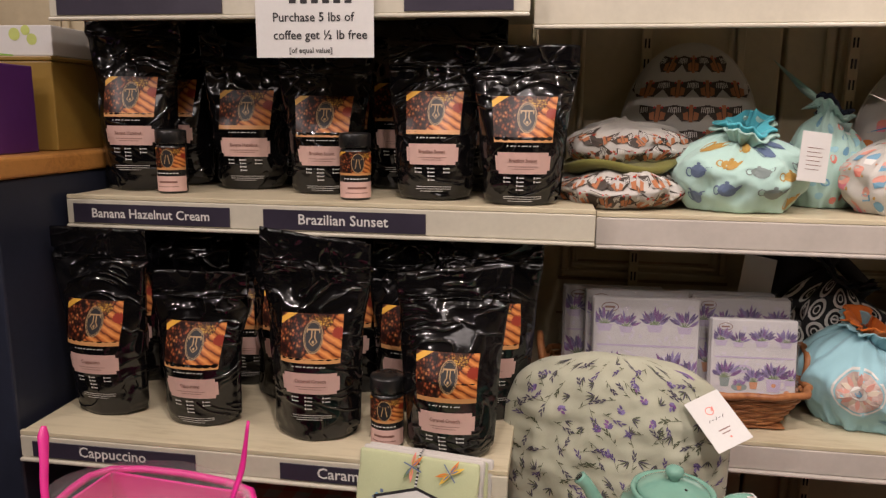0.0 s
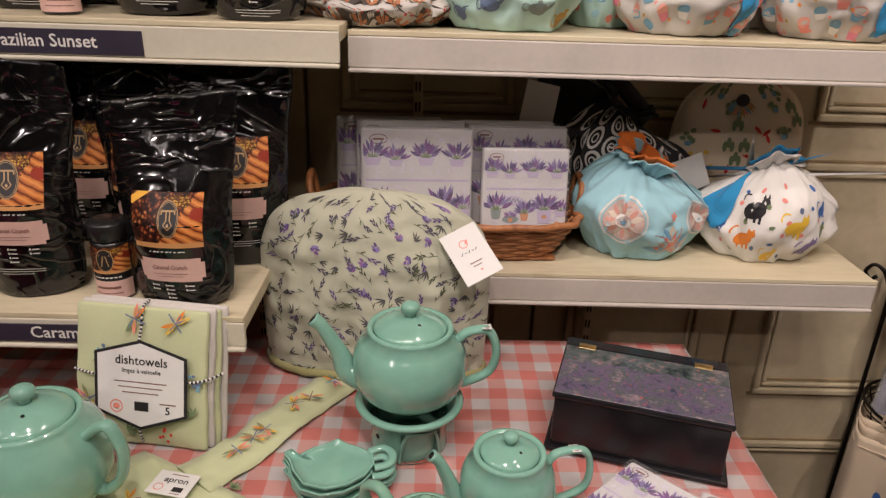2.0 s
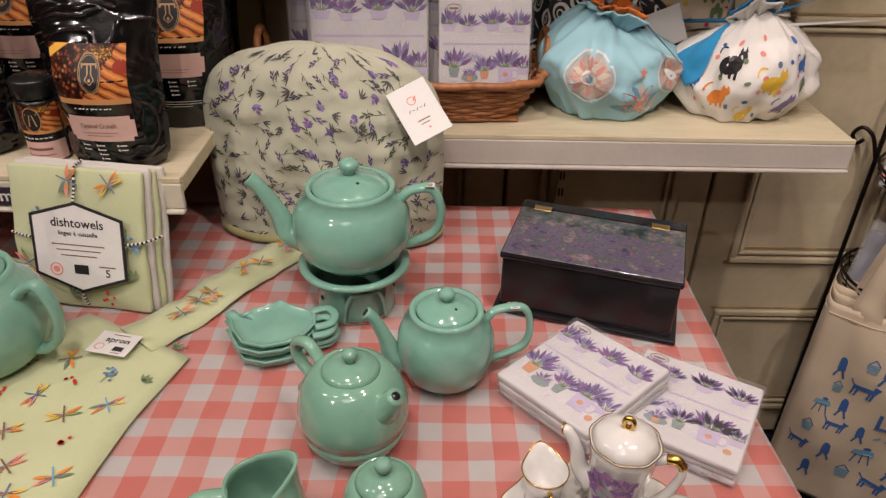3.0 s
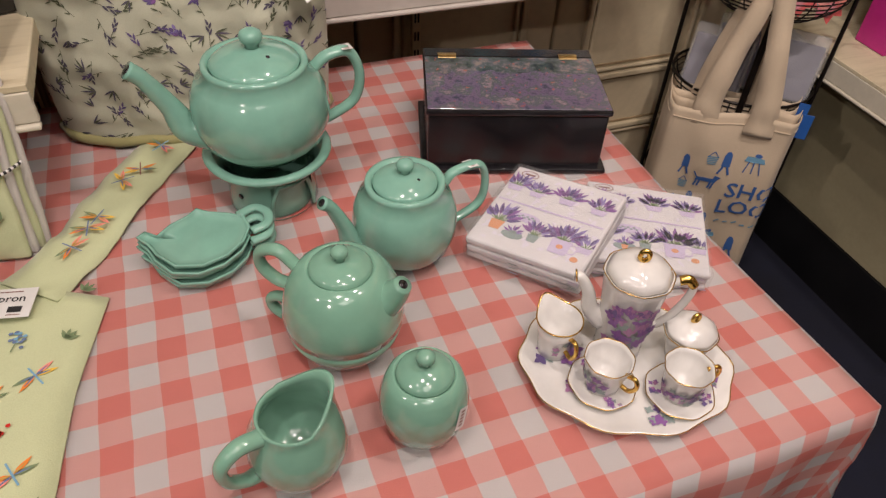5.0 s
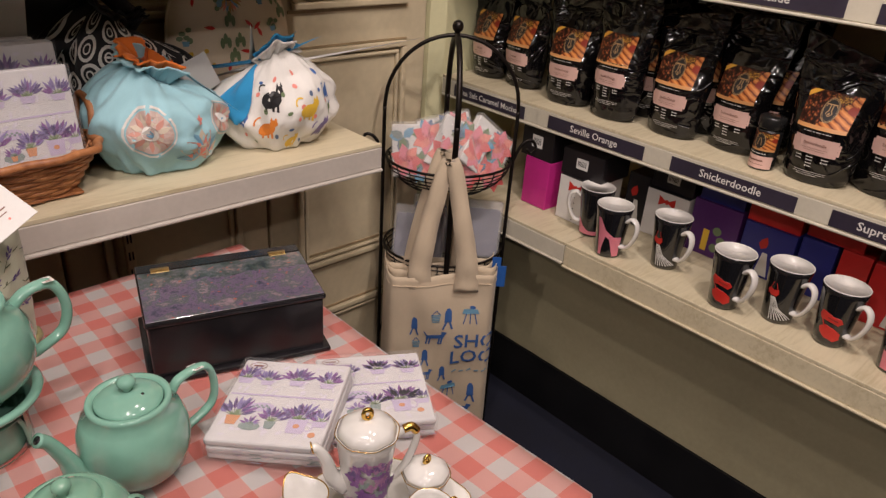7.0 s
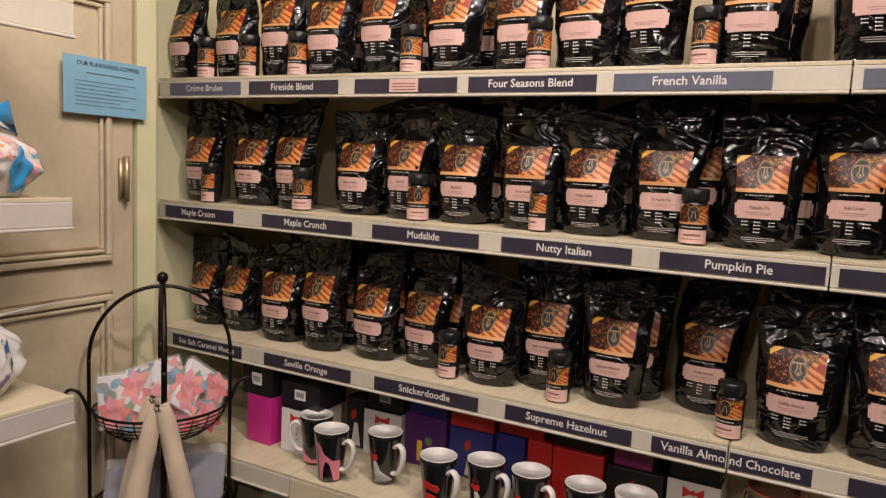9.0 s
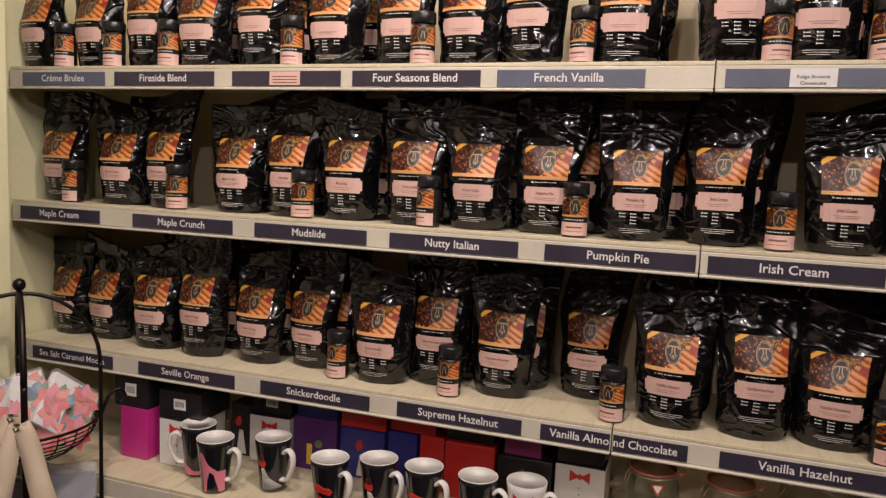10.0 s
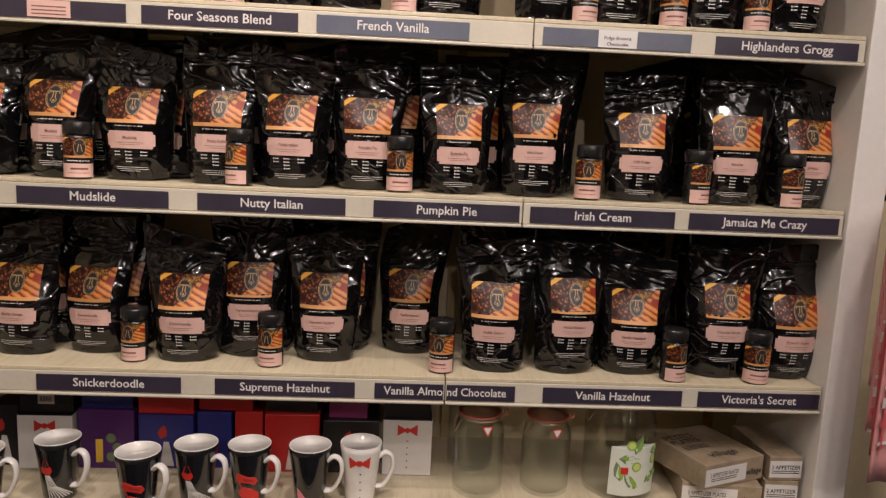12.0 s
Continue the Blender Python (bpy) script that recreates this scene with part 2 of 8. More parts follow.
NAVY = varied("dark_navy_paint", (0.020, 0.024, 0.042), 0.45, 0.2, 5.0, 90.0, 0.05)
CARPET = varied("dark_navy_carpet", (0.009, 0.011, 0.026), 0.95, 0.35, 5.0, 420.0, 0.6, 0, 0, 0.004)
# Baseboard black; also the painted shade in the shelf standards' slots.
KICK = varied("black_baseboard_and_slot_shade", (0.008, 0.008, 0.009), 0.5, 0.3, 8.0, 100.0, 0.05)
WHITE = varied("white_paint", (0.74, 0.72, 0.68), 0.45, 0.05, 5.0, 80.0, 0.04)
HONEY = worn_wood("honey_wood", (0.50, 0.23, 0.06), (0.30, 0.12, 0.03), 0.35)
METAL = varied("slotted_steel", (0.42, 0.33, 0.20), 0.4, 0.1, 30, 200, 0.05, 0.6)
IRON = varied("black_iron", (0.018, 0.014, 0.012), 0.4, 0.3, 40, 200, 0.15, 0.7)
PAPER = varied("white_paper", (0.64, 0.63, 0.61), 0.6, 0.04, 8, 200, 0.05)
GINGHAM = gingham()
TEAL = glaze("jade_glaze", (0.19, 0.385, 0.305))
GREEN = glaze("celadon_glaze", (0.175, 0.345, 0.255))
PORCELAIN = glaze("white_porcelain", (0.62, 0.61, 0.585))
GOLD = varied("gold_gilding", (0.72, 0.46, 0.12), 0.2, 0.15, 30, 200, 0.05, 1.0)
VIOLET = plain("violet_print", (0.20, 0.085, 0.26), 0.4)
MAUVE = plain("mauve_print", (0.34, 0.16, 0.30), 0.4)
LAV = plain("lavender_print", (0.22, 0.17, 0.36), 0.6)
DEEPLAV = plain("deep_lavender_print", (0.11, 0.075, 0.20), 0.6)
SPRIGGREEN = plain("sprig_green_print", (0.085, 0.095, 0.055), 0.8)
SPRIGGREY = plain("sprig_grey_print", (0.075, 0.065, 0.10), 0.8)
LEAF = plain("leaf_green_print", (0.16, 0.22, 0.11), 0.6)
GREYGREEN = plain("grey_green_print", (0.20, 0.25, 0.24), 0.5)
TERRA = plain("terracotta_print", (0.52, 0.24, 0.12), 0.5)
LILACWASH = plain("pale_lilac_print", (0.44, 0.38, 0.52), 0.5)
GLASS = glass("clear_glass", (0.955, 0.965, 0.945), 0.03)
FILM = film("clear_film", 0.14)
COSY = fabric("sage_cotton", (0.45, 0.455, 0.345))
COSYBACK = fabric("olive_cotton", (0.30, 0.28, 0.12))
LINEN = fabric("pale_green_cotton", (0.50, 0.54, 0.32))
BRIGHTCLOTH = fabric("bright_white_cotton", (0.76, 0.74, 0.70))
CREAMCLOTH = fabric("cream_cotton", (0.74, 0.63, 0.47))
AGEDBRASS = varied("aged_brass", (0.34, 0.25, 0.12), 0.38, 0.2, 40, 200, 0.05, 1.0)
WHITECLOTH = fabric("white_cotton", (0.55, 0.525, 0.485))
CANVAS = fabric("natural_canvas", (0.60, 0.49, 0.35), 600.0)
WICKER = wicker()
# Lacquer of the keepsake box; also the painted shade in the teapots' holes.
BOXBLACK = varied("black_lacquer_and_hole_shade", (0.012, 0.011, 0.013), 0.22, 0.3, 14, 120, 0.05)
GARDEN = painted_garden()


def colour(name, rgb, rough=0.5):
    return plain(name, rgb, rough)


RED = colour("red_print", (0.55, 0.025, 0.018), 0.4)
ORANGE = colour("orange_print", (0.72, 0.22, 0.03), 0.5)
YELLOWP = colour("yellow_print", (0.75, 0.48, 0.05), 0.5)
BLUE = colour("blue_print", (0.05, 0.13, 0.36), 0.5)
STEEL = colour("steel_blue_print", (0.12, 0.17, 0.28), 0.6)
SKY = colour("sky_blue_print", (0.16, 0.34, 0.48), 0.5)
CORAL = colour("coral_print", (0.76, 0.25, 0.20), 0.6)
ROSE = colour("rose_print", (0.66, 0.12, 0.12), 0.5)
BLACKP = colour("black_print", (0.015, 0.014, 0.016), 0.5)
HOTPINK = colour("hot_pink_plastic", (0.80, 0.03, 0.30), 0.35)
PINKP = colour("pink_print", (0.72, 0.22, 0.28), 0.4)
MUSTARD = colour("mustard_print", (0.46, 0.28, 0.07), 0.6)
MOTHBROWN = colour("moth_brown_print", (0.06, 0.045, 0.035), 0.7)
MOTHORANGE = colour("moth_orange_print", (0.45, 0.17, 0.07), 0.7)


# ---- mesh helpers ----
def mesh_from(name, bm):
    me = bpy.data.meshes.new(name)
    bm.normal_update()
    bm.to_mesh(me)
    bm.free()
    return me


def part(name, bm, material, parent=None, label="", smooth=True, loc=None):
    """One mesh object under a thing or a part; material may be a list of slots."""
    me = bm if isinstance(bm, bpy.types.Mesh) else mesh_from(name, bm)
    if not me.materials:
        for m in (material if isinstance(material, (list, tuple)) else [material]):
            me.materials.append(m)
        me.polygons.foreach_set("use_smooth", [smooth] * len(me.polygons))
    ob = new(name, me)
    if parent is not None:
        ob.parent = parent
    if loc is not None:
        ob.matrix_basis = loc
    if label:
        tagged(ob, label)
    return ob


def thing(name, label, category, m=None, group="", kind=""):
    ob = tagged(new(name), label, category, group, kind)
    ob.empty_display_size = 0.02
    if m is not None:
        ob.matrix_basis = m
    return ob


def block(bm, x0, x1, y0, y1, z0, z1, bevel=0.0, segments=2):
    made = bmesh.ops.create_cube(bm, size=1.0)["verts"]
    bmesh.ops.scale(bm, vec=(x1 - x0, y1 - y0, z1 - z0), verts=made)
    bmesh.ops.translate(bm, vec=((x0 + x1) / 2, (y0 + y1) / 2, (z0 + z1) / 2), verts=made)
    if bevel:
        edges = list({e for v in made for e in v.link_edges})
        bmesh.ops.bevel(bm, geom=edges, offset=bevel, segments=segments, affect="EDGES", profile=0.5)
    return bm


def cuboid(x0, x1, y0, y1, z0, z1, bevel=0.0, segments=2):
    return block(bmesh.new(), x0, x1, y0, y1, z0, z1, bevel, segments)


def solid(name, dims, material, label, category, kind="structure", bevel=0.0):
    ob = part(name, cuboid(*dims, bevel), material, smooth=False)
    return tagged(ob, label, category, "", kind)


def lathe(profile, seg=40, shape=None, bm=None, cap=True):
    """Turns (radius, height) pairs round z; shape(angle, r, z) may move each point."""
    bm = bm or bmesh.new()
    rings = []
    for r, z in profile:
        ring = []
        for i in range(seg):
            a = 2 * math.pi * i / seg
            p = (r * math.cos(a), r * math.sin(a), z)
            ring.append(bm.verts.new(shape(a, r, z) if shape else p))
        rings.append(ring)
    for a, b in zip(rings, rings[1:]):
        for i in range(seg):
            bm.faces.new((a[i], a[(i + 1) % seg], b[(i + 1) % seg], b[i]))
    if cap:
        bm.faces.new(list(reversed(rings[0])))
        bm.faces.new(rings[-1])
    return bm


def smooth_path(points, steps):
    """A Catmull-Rom line through points."""
    pts = [Vector(p) for p in points]
    pts = [2 * pts[0] - pts[1]] + pts + [2 * pts[-1] - pts[-2]]
    out = []
    for k in range(1, len(pts) - 2):
        a, b, c, d = pts[k - 1:k + 3]
        for i in range(steps):
            t = i / steps
            out.append(0.5 * ((2 * b) + (c - a) * t + (2 * a - 5 * b + 4 * c - d) * t * t + (3 * b - a - 3 * c + d) * t ** 3))
    return out + [pts[-2]]


def tube(points, radius, seg=10, steps=6, bm=None, flat=1.0, closed_ends=True):
    """A round or flattened bar along a smooth line; radius is a number or one for each point."""
    bm = bm or bmesh.new()
    path = smooth_path(points, steps)
    n = len(path)
    rads = radius if isinstance(radius, (list, tuple)) else [radius] * len(points)
    up = Vector((0, 0, 1))
    d0 = (path[1] - path[0]).normalized()
    side = d0.cross(up)
    if side.length < 0.2:
        side = d0.cross(Vector((1, 0, 0)))
    side.normalize()
    rings = []
    for i, p in enumerate(path):
        d = (path[min(i + 1, n - 1)] - path[max(i - 1, 0)]).normalized()
        side = (side - d * side.dot(d)).normalized()
        other = d.cross(side)
        f = i / (n - 1) * (len(rads) - 1)
        k = min(int(f), len(rads) - 2)
        r = rads[k] * (1 - f + k) + rads[k + 1] * (f - k)
        rings.append([bm.verts.new(p + side * (r * math.cos(2 * math.pi * j / seg)) + other * (r * flat * math.sin(2 * math.pi * j / seg))) for j in range(seg)])
    for a, b in zip(rings, rings[1:]):
        for j in range(seg):
            bm.faces.new((a[j], a[(j + 1) % seg], b[(j + 1) % seg], b[j]))
    if closed_ends:
        bm.faces.new(list(reversed(rings[0])))
        bm.faces.new(rings[-1])
    return bm


def sheet(fn, u0, u1, v0, v1, nu=8, nv=8, thick=0.0, bm=None):
    """A patch of the surface fn(u, v), with the patch's own 0..1 as UV; thick gives it a back."""
    bm = bm or bmesh.new()
    uv = bm.loops.layers.uv.verify()
    grid = [[bm.verts.new(fn(u0 + (u1 - u0) * i / nu, v0 + (v1 - v0) * j / nv)) for i in range(nu + 1)] for j in range(nv + 1)]
    for j in range(nv):
        for i in range(nu):
            f = bm.faces.new((grid[j][i], grid[j][i + 1], grid[j + 1][i + 1], grid[j + 1][i]))
            for loop, (a, b) in zip(f.loops, ((i, j), (i + 1, j), (i + 1, j + 1), (i, j + 1))):
                loop[uv].uv = (a / nu, b / nv)
    if thick:
        bm.normal_update()
        made = bmesh.ops.solidify(bm, geom=list(bm.faces), thickness=thick)
    return bm


class Print:
    """Flat printed shapes laid on a surface fn(u, v); each shape has one of the inks."""

    def __init__(self, fn, lift=0.0006):
        self.fn, self.lift, self.bm, self.inks = fn, lift, bmesh.new(), []

    def place(self, u, v, extra=0.0):
        e = 0.0015
        p = Vector(self.fn(u, v))
        n = (Vector(self.fn(u + e, v)) - p).cross(Vector(self.fn(u, v + e)) - p)
        if n.length > 0:
            n.normalize()
        return p + n * (self.lift + extra)

    def poly(self, pts, ink, extra=0.0):
        if ink not in self.inks:
            self.inks.append(ink)
        try:
            f = self.bm.faces.new([self.bm.verts.new(self.place(u, v, extra)) for u, v in pts])
        except ValueError:
            return
        f.material_index = self.inks.index(ink)

    def oval(self, u, v, ru, rv, ink, angle=0.0, n=12, extra=0.0):
        c, s = math.cos(angle), math.sin(angle)
        steps = int(max(ru, rv) / 0.006)
        if steps > 1:
            spot = lambda k, q: (u + q * (ru * math.cos(k) * c - rv * math.sin(k) * s), v + q * (ru * math.cos(k) * s + rv * math.sin(k) * c))
            for j in range(steps):
                for k in range(n):
                    a, b, q0, q1 = 2 * math.pi * k / n, 2 * math.pi * (k + 1) / n, j / steps, (j + 1) / steps
                    self.poly([spot(a, q1), spot(b, q1), spot(b, q0), spot(a, q0)] if j else [spot(a, q1), spot(b, q1), (u, v)], ink, extra)
            return
        self.poly([(u + ru * math.cos(a) * c - rv * math.sin(a) * s, v + ru * math.cos(a) * s + rv * math.sin(a) * c) for a in (2 * math.pi * k / n for k in range(n))], ink, extra)

    def ring(self, u, v, ru, rv, width, ink, n=20, extra=0.0):
        for k in range(n):
            a, b = 2 * math.pi * k / n, 2 * math.pi * (k + 1) / n
            self.poly([(u + ru * math.cos(a), v + rv * math.sin(a)), (u + ru * math.cos(b), v + rv * math.sin(b)),
                       (u + (ru - width) * math.cos(b), v + (rv - width) * math.sin(b)), (u + (ru - width) * math.cos(a), v + (rv - width) * math.sin(a))], ink, extra)

    def leaf(self, u, v, length, width, angle, ink, extra=0.0):
        c, s = math.cos(angle), math.sin(angle)
        out = []
        for x, y in ((0, 0), (0.3, 0.5), (0.65, 0.42), (1, 0), (0.65, -0.42), (0.3, -0.5)):
            out.append((u + length * x * c - width * y * s, v + length * x * s + width * y * c))
        self.poly(out, ink, extra)

    def bar(self, u0, u1, v0, v1, ink, extra=0.0, cuts=4):
        for k in range(cuts):
            a, b = u0 + (u1 - u0) * k / cuts, u0 + (u1 - u0) * (k + 1) / cuts
            self.poly([(a, v0), (b, v0), (b, v1), (a, v1)], ink, extra)

    def fill(self, pts, ink, extra=0.0, step=0.006):
        """A larger outline laid on a curved surface in small pieces."""
        ys = sorted({v for _, v in pts})
        levels = []
        for a, b in zip(ys, ys[1:]):
            n = max(1, int((b - a) / step + 0.999))
            levels += [(a + (b - a) * k / n, a + (b - a) * (k + 1) / n) for k in range(n)]
        for a, b in levels:
            mid, rows = (a + b) / 2, []
            for (x0, y0), (x1, y1) in zip(pts, pts[1:] + pts[:1]):
                if (y0 - mid) * (y1 - mid) < 0:
                    at = lambda y: x0 + (x1 - x0) * (y - y0) / (y1 - y0)
                    rows.append((at(mid), at(a), at(b)))
            rows.sort()
            for (_, l0, l1), (_, r0, r1) in zip(rows[::2], rows[1::2]):
                n = max(1, int(max(r0 - l0, r1 - l1) / step + 0.999))
                for k in range(n):
                    p, q = k / n, (k + 1) / n
                    self.poly([(l0 + (r0 - l0) * p, a), (l0 + (r0 - l0) * q, a), (l1 + (r1 - l1) * q, b), (l1 + (r1 - l1) * p, b)], ink, extra)

    def line(self, a, b, width, ink, extra=0.0):
        (x0, y0), (x1, y1) = a, b
        d = math.hypot(x1 - x0, y1 - y0) or 1
        nx, ny = -(y1 - y0) / d * width / 2, (x1 - x0) / d * width / 2
        self.poly([(x0 - nx, y0 - ny), (x1 - nx, y1 - ny), (x1 + nx, y1 + ny), (x0 + nx, y0 + ny)], ink, extra)

    def words(self, text, u, v, height, ink, align="CENTER", width=None, extra=0.0, angle=0.0):
        if ink not in self.inks:
            self.inks.append(ink)
        verts, faces = letters(text)
        if not verts:
            return
        xs = [p[0] for p in verts]
        w = max(xs) - min(xs)
        k = height
        kx = min(k, width / w) if width else k
        off = {"CENTER": (max(xs) + min(xs)) / 2, "LEFT": min(xs), "RIGHT": max(xs)}[align]
        c, s = math.cos(angle), math.sin(angle)
        vs = []
        for x, y in verts:
            a, b = (x - off) * kx, y * k
            vs.append(self.bm.verts.new(self.place(u + a * c - b * s, v + a * s + b * c, extra)))
        for f in faces:
            try:
                self.bm.faces.new([vs[i] for i in f]).material_index = self.inks.index(ink)
            except ValueError:
                pass

    def done(self, name, parent, label="", kind=""):
        ob = part(name, self.bm, self.inks, parent, label, smooth=False)
        return tagged(ob, label, kind=kind) if kind else ob


LETTERS = {}


def letters(text):
    """Flat outlines of a line of words: points in units of the capital height, and faces."""
    if text not in LETTERS:
        cu = bpy.data.curves.new("lettering", "FONT")
        cu.body, cu.size, cu.resolution_u, cu.offset = text, 1.0, 2, 0.012
        ob = bpy.data.objects.new("lettering", cu)
        scene.collection.objects.link(ob)
        dg = bpy.context.evaluated_depsgraph_get()
        me = bpy.data.meshes.new_from_object(ob.evaluated_get(dg))
        LETTERS[text] = ([(v.co.x / 0.7, v.co.y / 0.7) for v in me.vertices], [tuple(p.vertices) for p in me.polygons])
        bpy.data.objects.remove(ob)
        bpy.data.curves.remove(cu)
        bpy.data.meshes.remove(me)
    return LETTERS[text]


# ---- the room ----
WALL_Y = 1.305
solid("floor", (-4.6, 2.3, -6.1, 1.9, -0.05, 0.0), CARPET, "dark navy shop carpet", "floor")
solid("ceiling", (-4.6, 2.3, -6.1, 1.9, 2.62, 2.70), WHITE, "plain white shop ceiling", "ceiling")
solid("wall_west", (-4.7, -4.6, -6.1, 1.9, 0.0, 2.62), YELLOW, "pale yellow painted shop wall", "wall")
solid("wall_south", (-4.6, 2.3, -6.2, -6.1, 0.0, 2.62), YELLOW, "pale yellow painted shop wall", "wall")
solid("wall_east", (1.86, 1.96, -6.1, 1.9, 0.0, 2.62), CREAM, "cream panel behind the coffee shelves", "wall")
solid("wall_north", (-4.6, 1.40, 1.345, 1.46, 0.0, 2.62), OLIVE, "cream wall behind the panelled doors", "wall")
solid("alcove_wall", (1.40, 1.86, 1.478, 1.56, 0.0, 2.62), YELLOW, "pale yellow side wall of the shelf alcove", "wall")
solid("door_jamb", (1.350, 1.40, 1.31, 1.476, 0.0, 2.62), YELLOW, "pale yellow door jamb", "jamb")
solid("shelf_base_panel", (1.60, 1.64, -0.70, 1.476, 0.15, 0.545), OLIVE, "drab cream panel under the mug shelf", "panel")
solid("baseboard", (1.595, 1.64, -0.70, 1.476, 0.0, 0.148), KICK, "black baseboard under the shelves", "baseboard")


def panelled_door(name, x0, x1, z1):
    """Antique cream door leaf with raised mouldings round its sunk panels."""
    door = thing(name, "antique cream panelled cupboard door with brown glaze", "door", kind="structure")
    part("leaf", cuboid(x0, x1, WALL_Y + 0.008, WALL_Y + 0.036, 0.02, z1, 0.004), DOORCREAM, door, smooth=False)
    m = 0.062
    rows = [(0.10, 0.38), (0.50, 0.985), (1.06, 1.62), (1.70, z1 - 0.08)]
    for a, b in rows:
        bm = bmesh.new()
        for off, w, y in ((0.0, 0.013, 0.0), (0.018, 0.008, 0.003)):
            xa, xb, za, zb = x0 + m + off, x1 - m - off, a + off, b - off
            block(bm, xa, xb, WALL_Y + y - 0.004, WALL_Y + 0.0075, za, za + w, 0.003)
            block(bm, xa, xb, WALL_Y + y - 0.004, WALL_Y + 0.0075, zb - w, zb, 0.003)
            block(bm, xa, xa + w, WALL_Y + y - 0.004, WALL_Y + 0.0075, za + w, zb - w, 0.003)
            block(bm, xb - w, xb, WALL_Y + y - 0.004, WALL_Y + 0.0075, za + w, zb - w, 0.003)
        part("moulding", bm, DOORCREAM, door, smooth=False)
        bm = bmesh.new()
        for xa, xb, za, zb in ((x0 + m - 0.006, x1 - m + 0.006, a - 0.007, a - 0.001), (x0 + m - 0.006, x1 - m + 0.006, b + 0.001, b + 0.005), (x0 + m + 0.030, x1 - m - 0.030, a + 0.029, a + 0.033)):
            block(bm, xa, xb, WALL_Y + 0.0055, WALL_Y + 0.009, za, zb)
        part("glaze_line", bm, GLAZEBROWN, door, smooth=False)
    return door


EDGES = [-1.15, -0.72, -0.30, 0.118, 0.541, 0.935, 1.345]
for k, (a, b) in enumerate(zip(EDGES, EDGES[1:])):
    d = panelled_door(f"door_{k + 1}", a + 0.003, b - 0.003, 2.2)
    if k == 5:
        for z in (1.24,):
            bm = tube([(b - 0.03, WALL_Y - 0.004, z - 0.05), (b - 0.03, WALL_Y - 0.004, z + 0.05)], 0.0065, 10, 2)
            block(bm, b - 0.045, b - 0.031, WALL_Y - 0.001, WALL_Y + 0.004, z - 0.045, z + 0.045)
            part("hinge", bm, METAL, d, "aged brass butt hinge")

# slotted shelf standards on the doors
for x in (0.022, 0.312, 0.644):
    st = tagged(part("shelf_standard", cuboid(x - 0.008, x + 0.008, WALL_Y - 0.018, WALL_Y - 0.006, 0.5, 2.2, 0.001), CREAM, smooth=False), "slotted cream shelf standard on the wall", "shelf standard", "shelf standards", "structure")
    # Slots are not cut: black blocks put their shade on the face.
    bm = bmesh.new()
    for k in range(44):
        z = 0.62 + 0.034 * k
        for dx in (-0.003, 0.003):
            block(bm, x + dx - 0.0014, x + dx + 0.0014, WALL_Y - 0.0192, WALL_Y - 0.0175, z, z + 0.016)
    part("slot", bm, KICK, st, "thin black blocks painting the shade in the slots", smooth=False)
for y in (0.42, 0.02, -0.42, -0.60):
    st = tagged(part("shelf_standard", cuboid(1.845, 1.858, y - 0.010, y + 0.010, 0.15, 2.2, 0.001), METAL, smooth=False), "slotted steel shelf standard behind the coffee", "shelf standard", "shelf standards", "structure")


# ---- shelves ----
def facing(axis, at):
    """Surface of a shelf's front: u runs to the viewer's right, v up."""
    if axis == "y":
        return lambda u, v: (u, at, v)
    return lambda u, v: (at, -u, v)


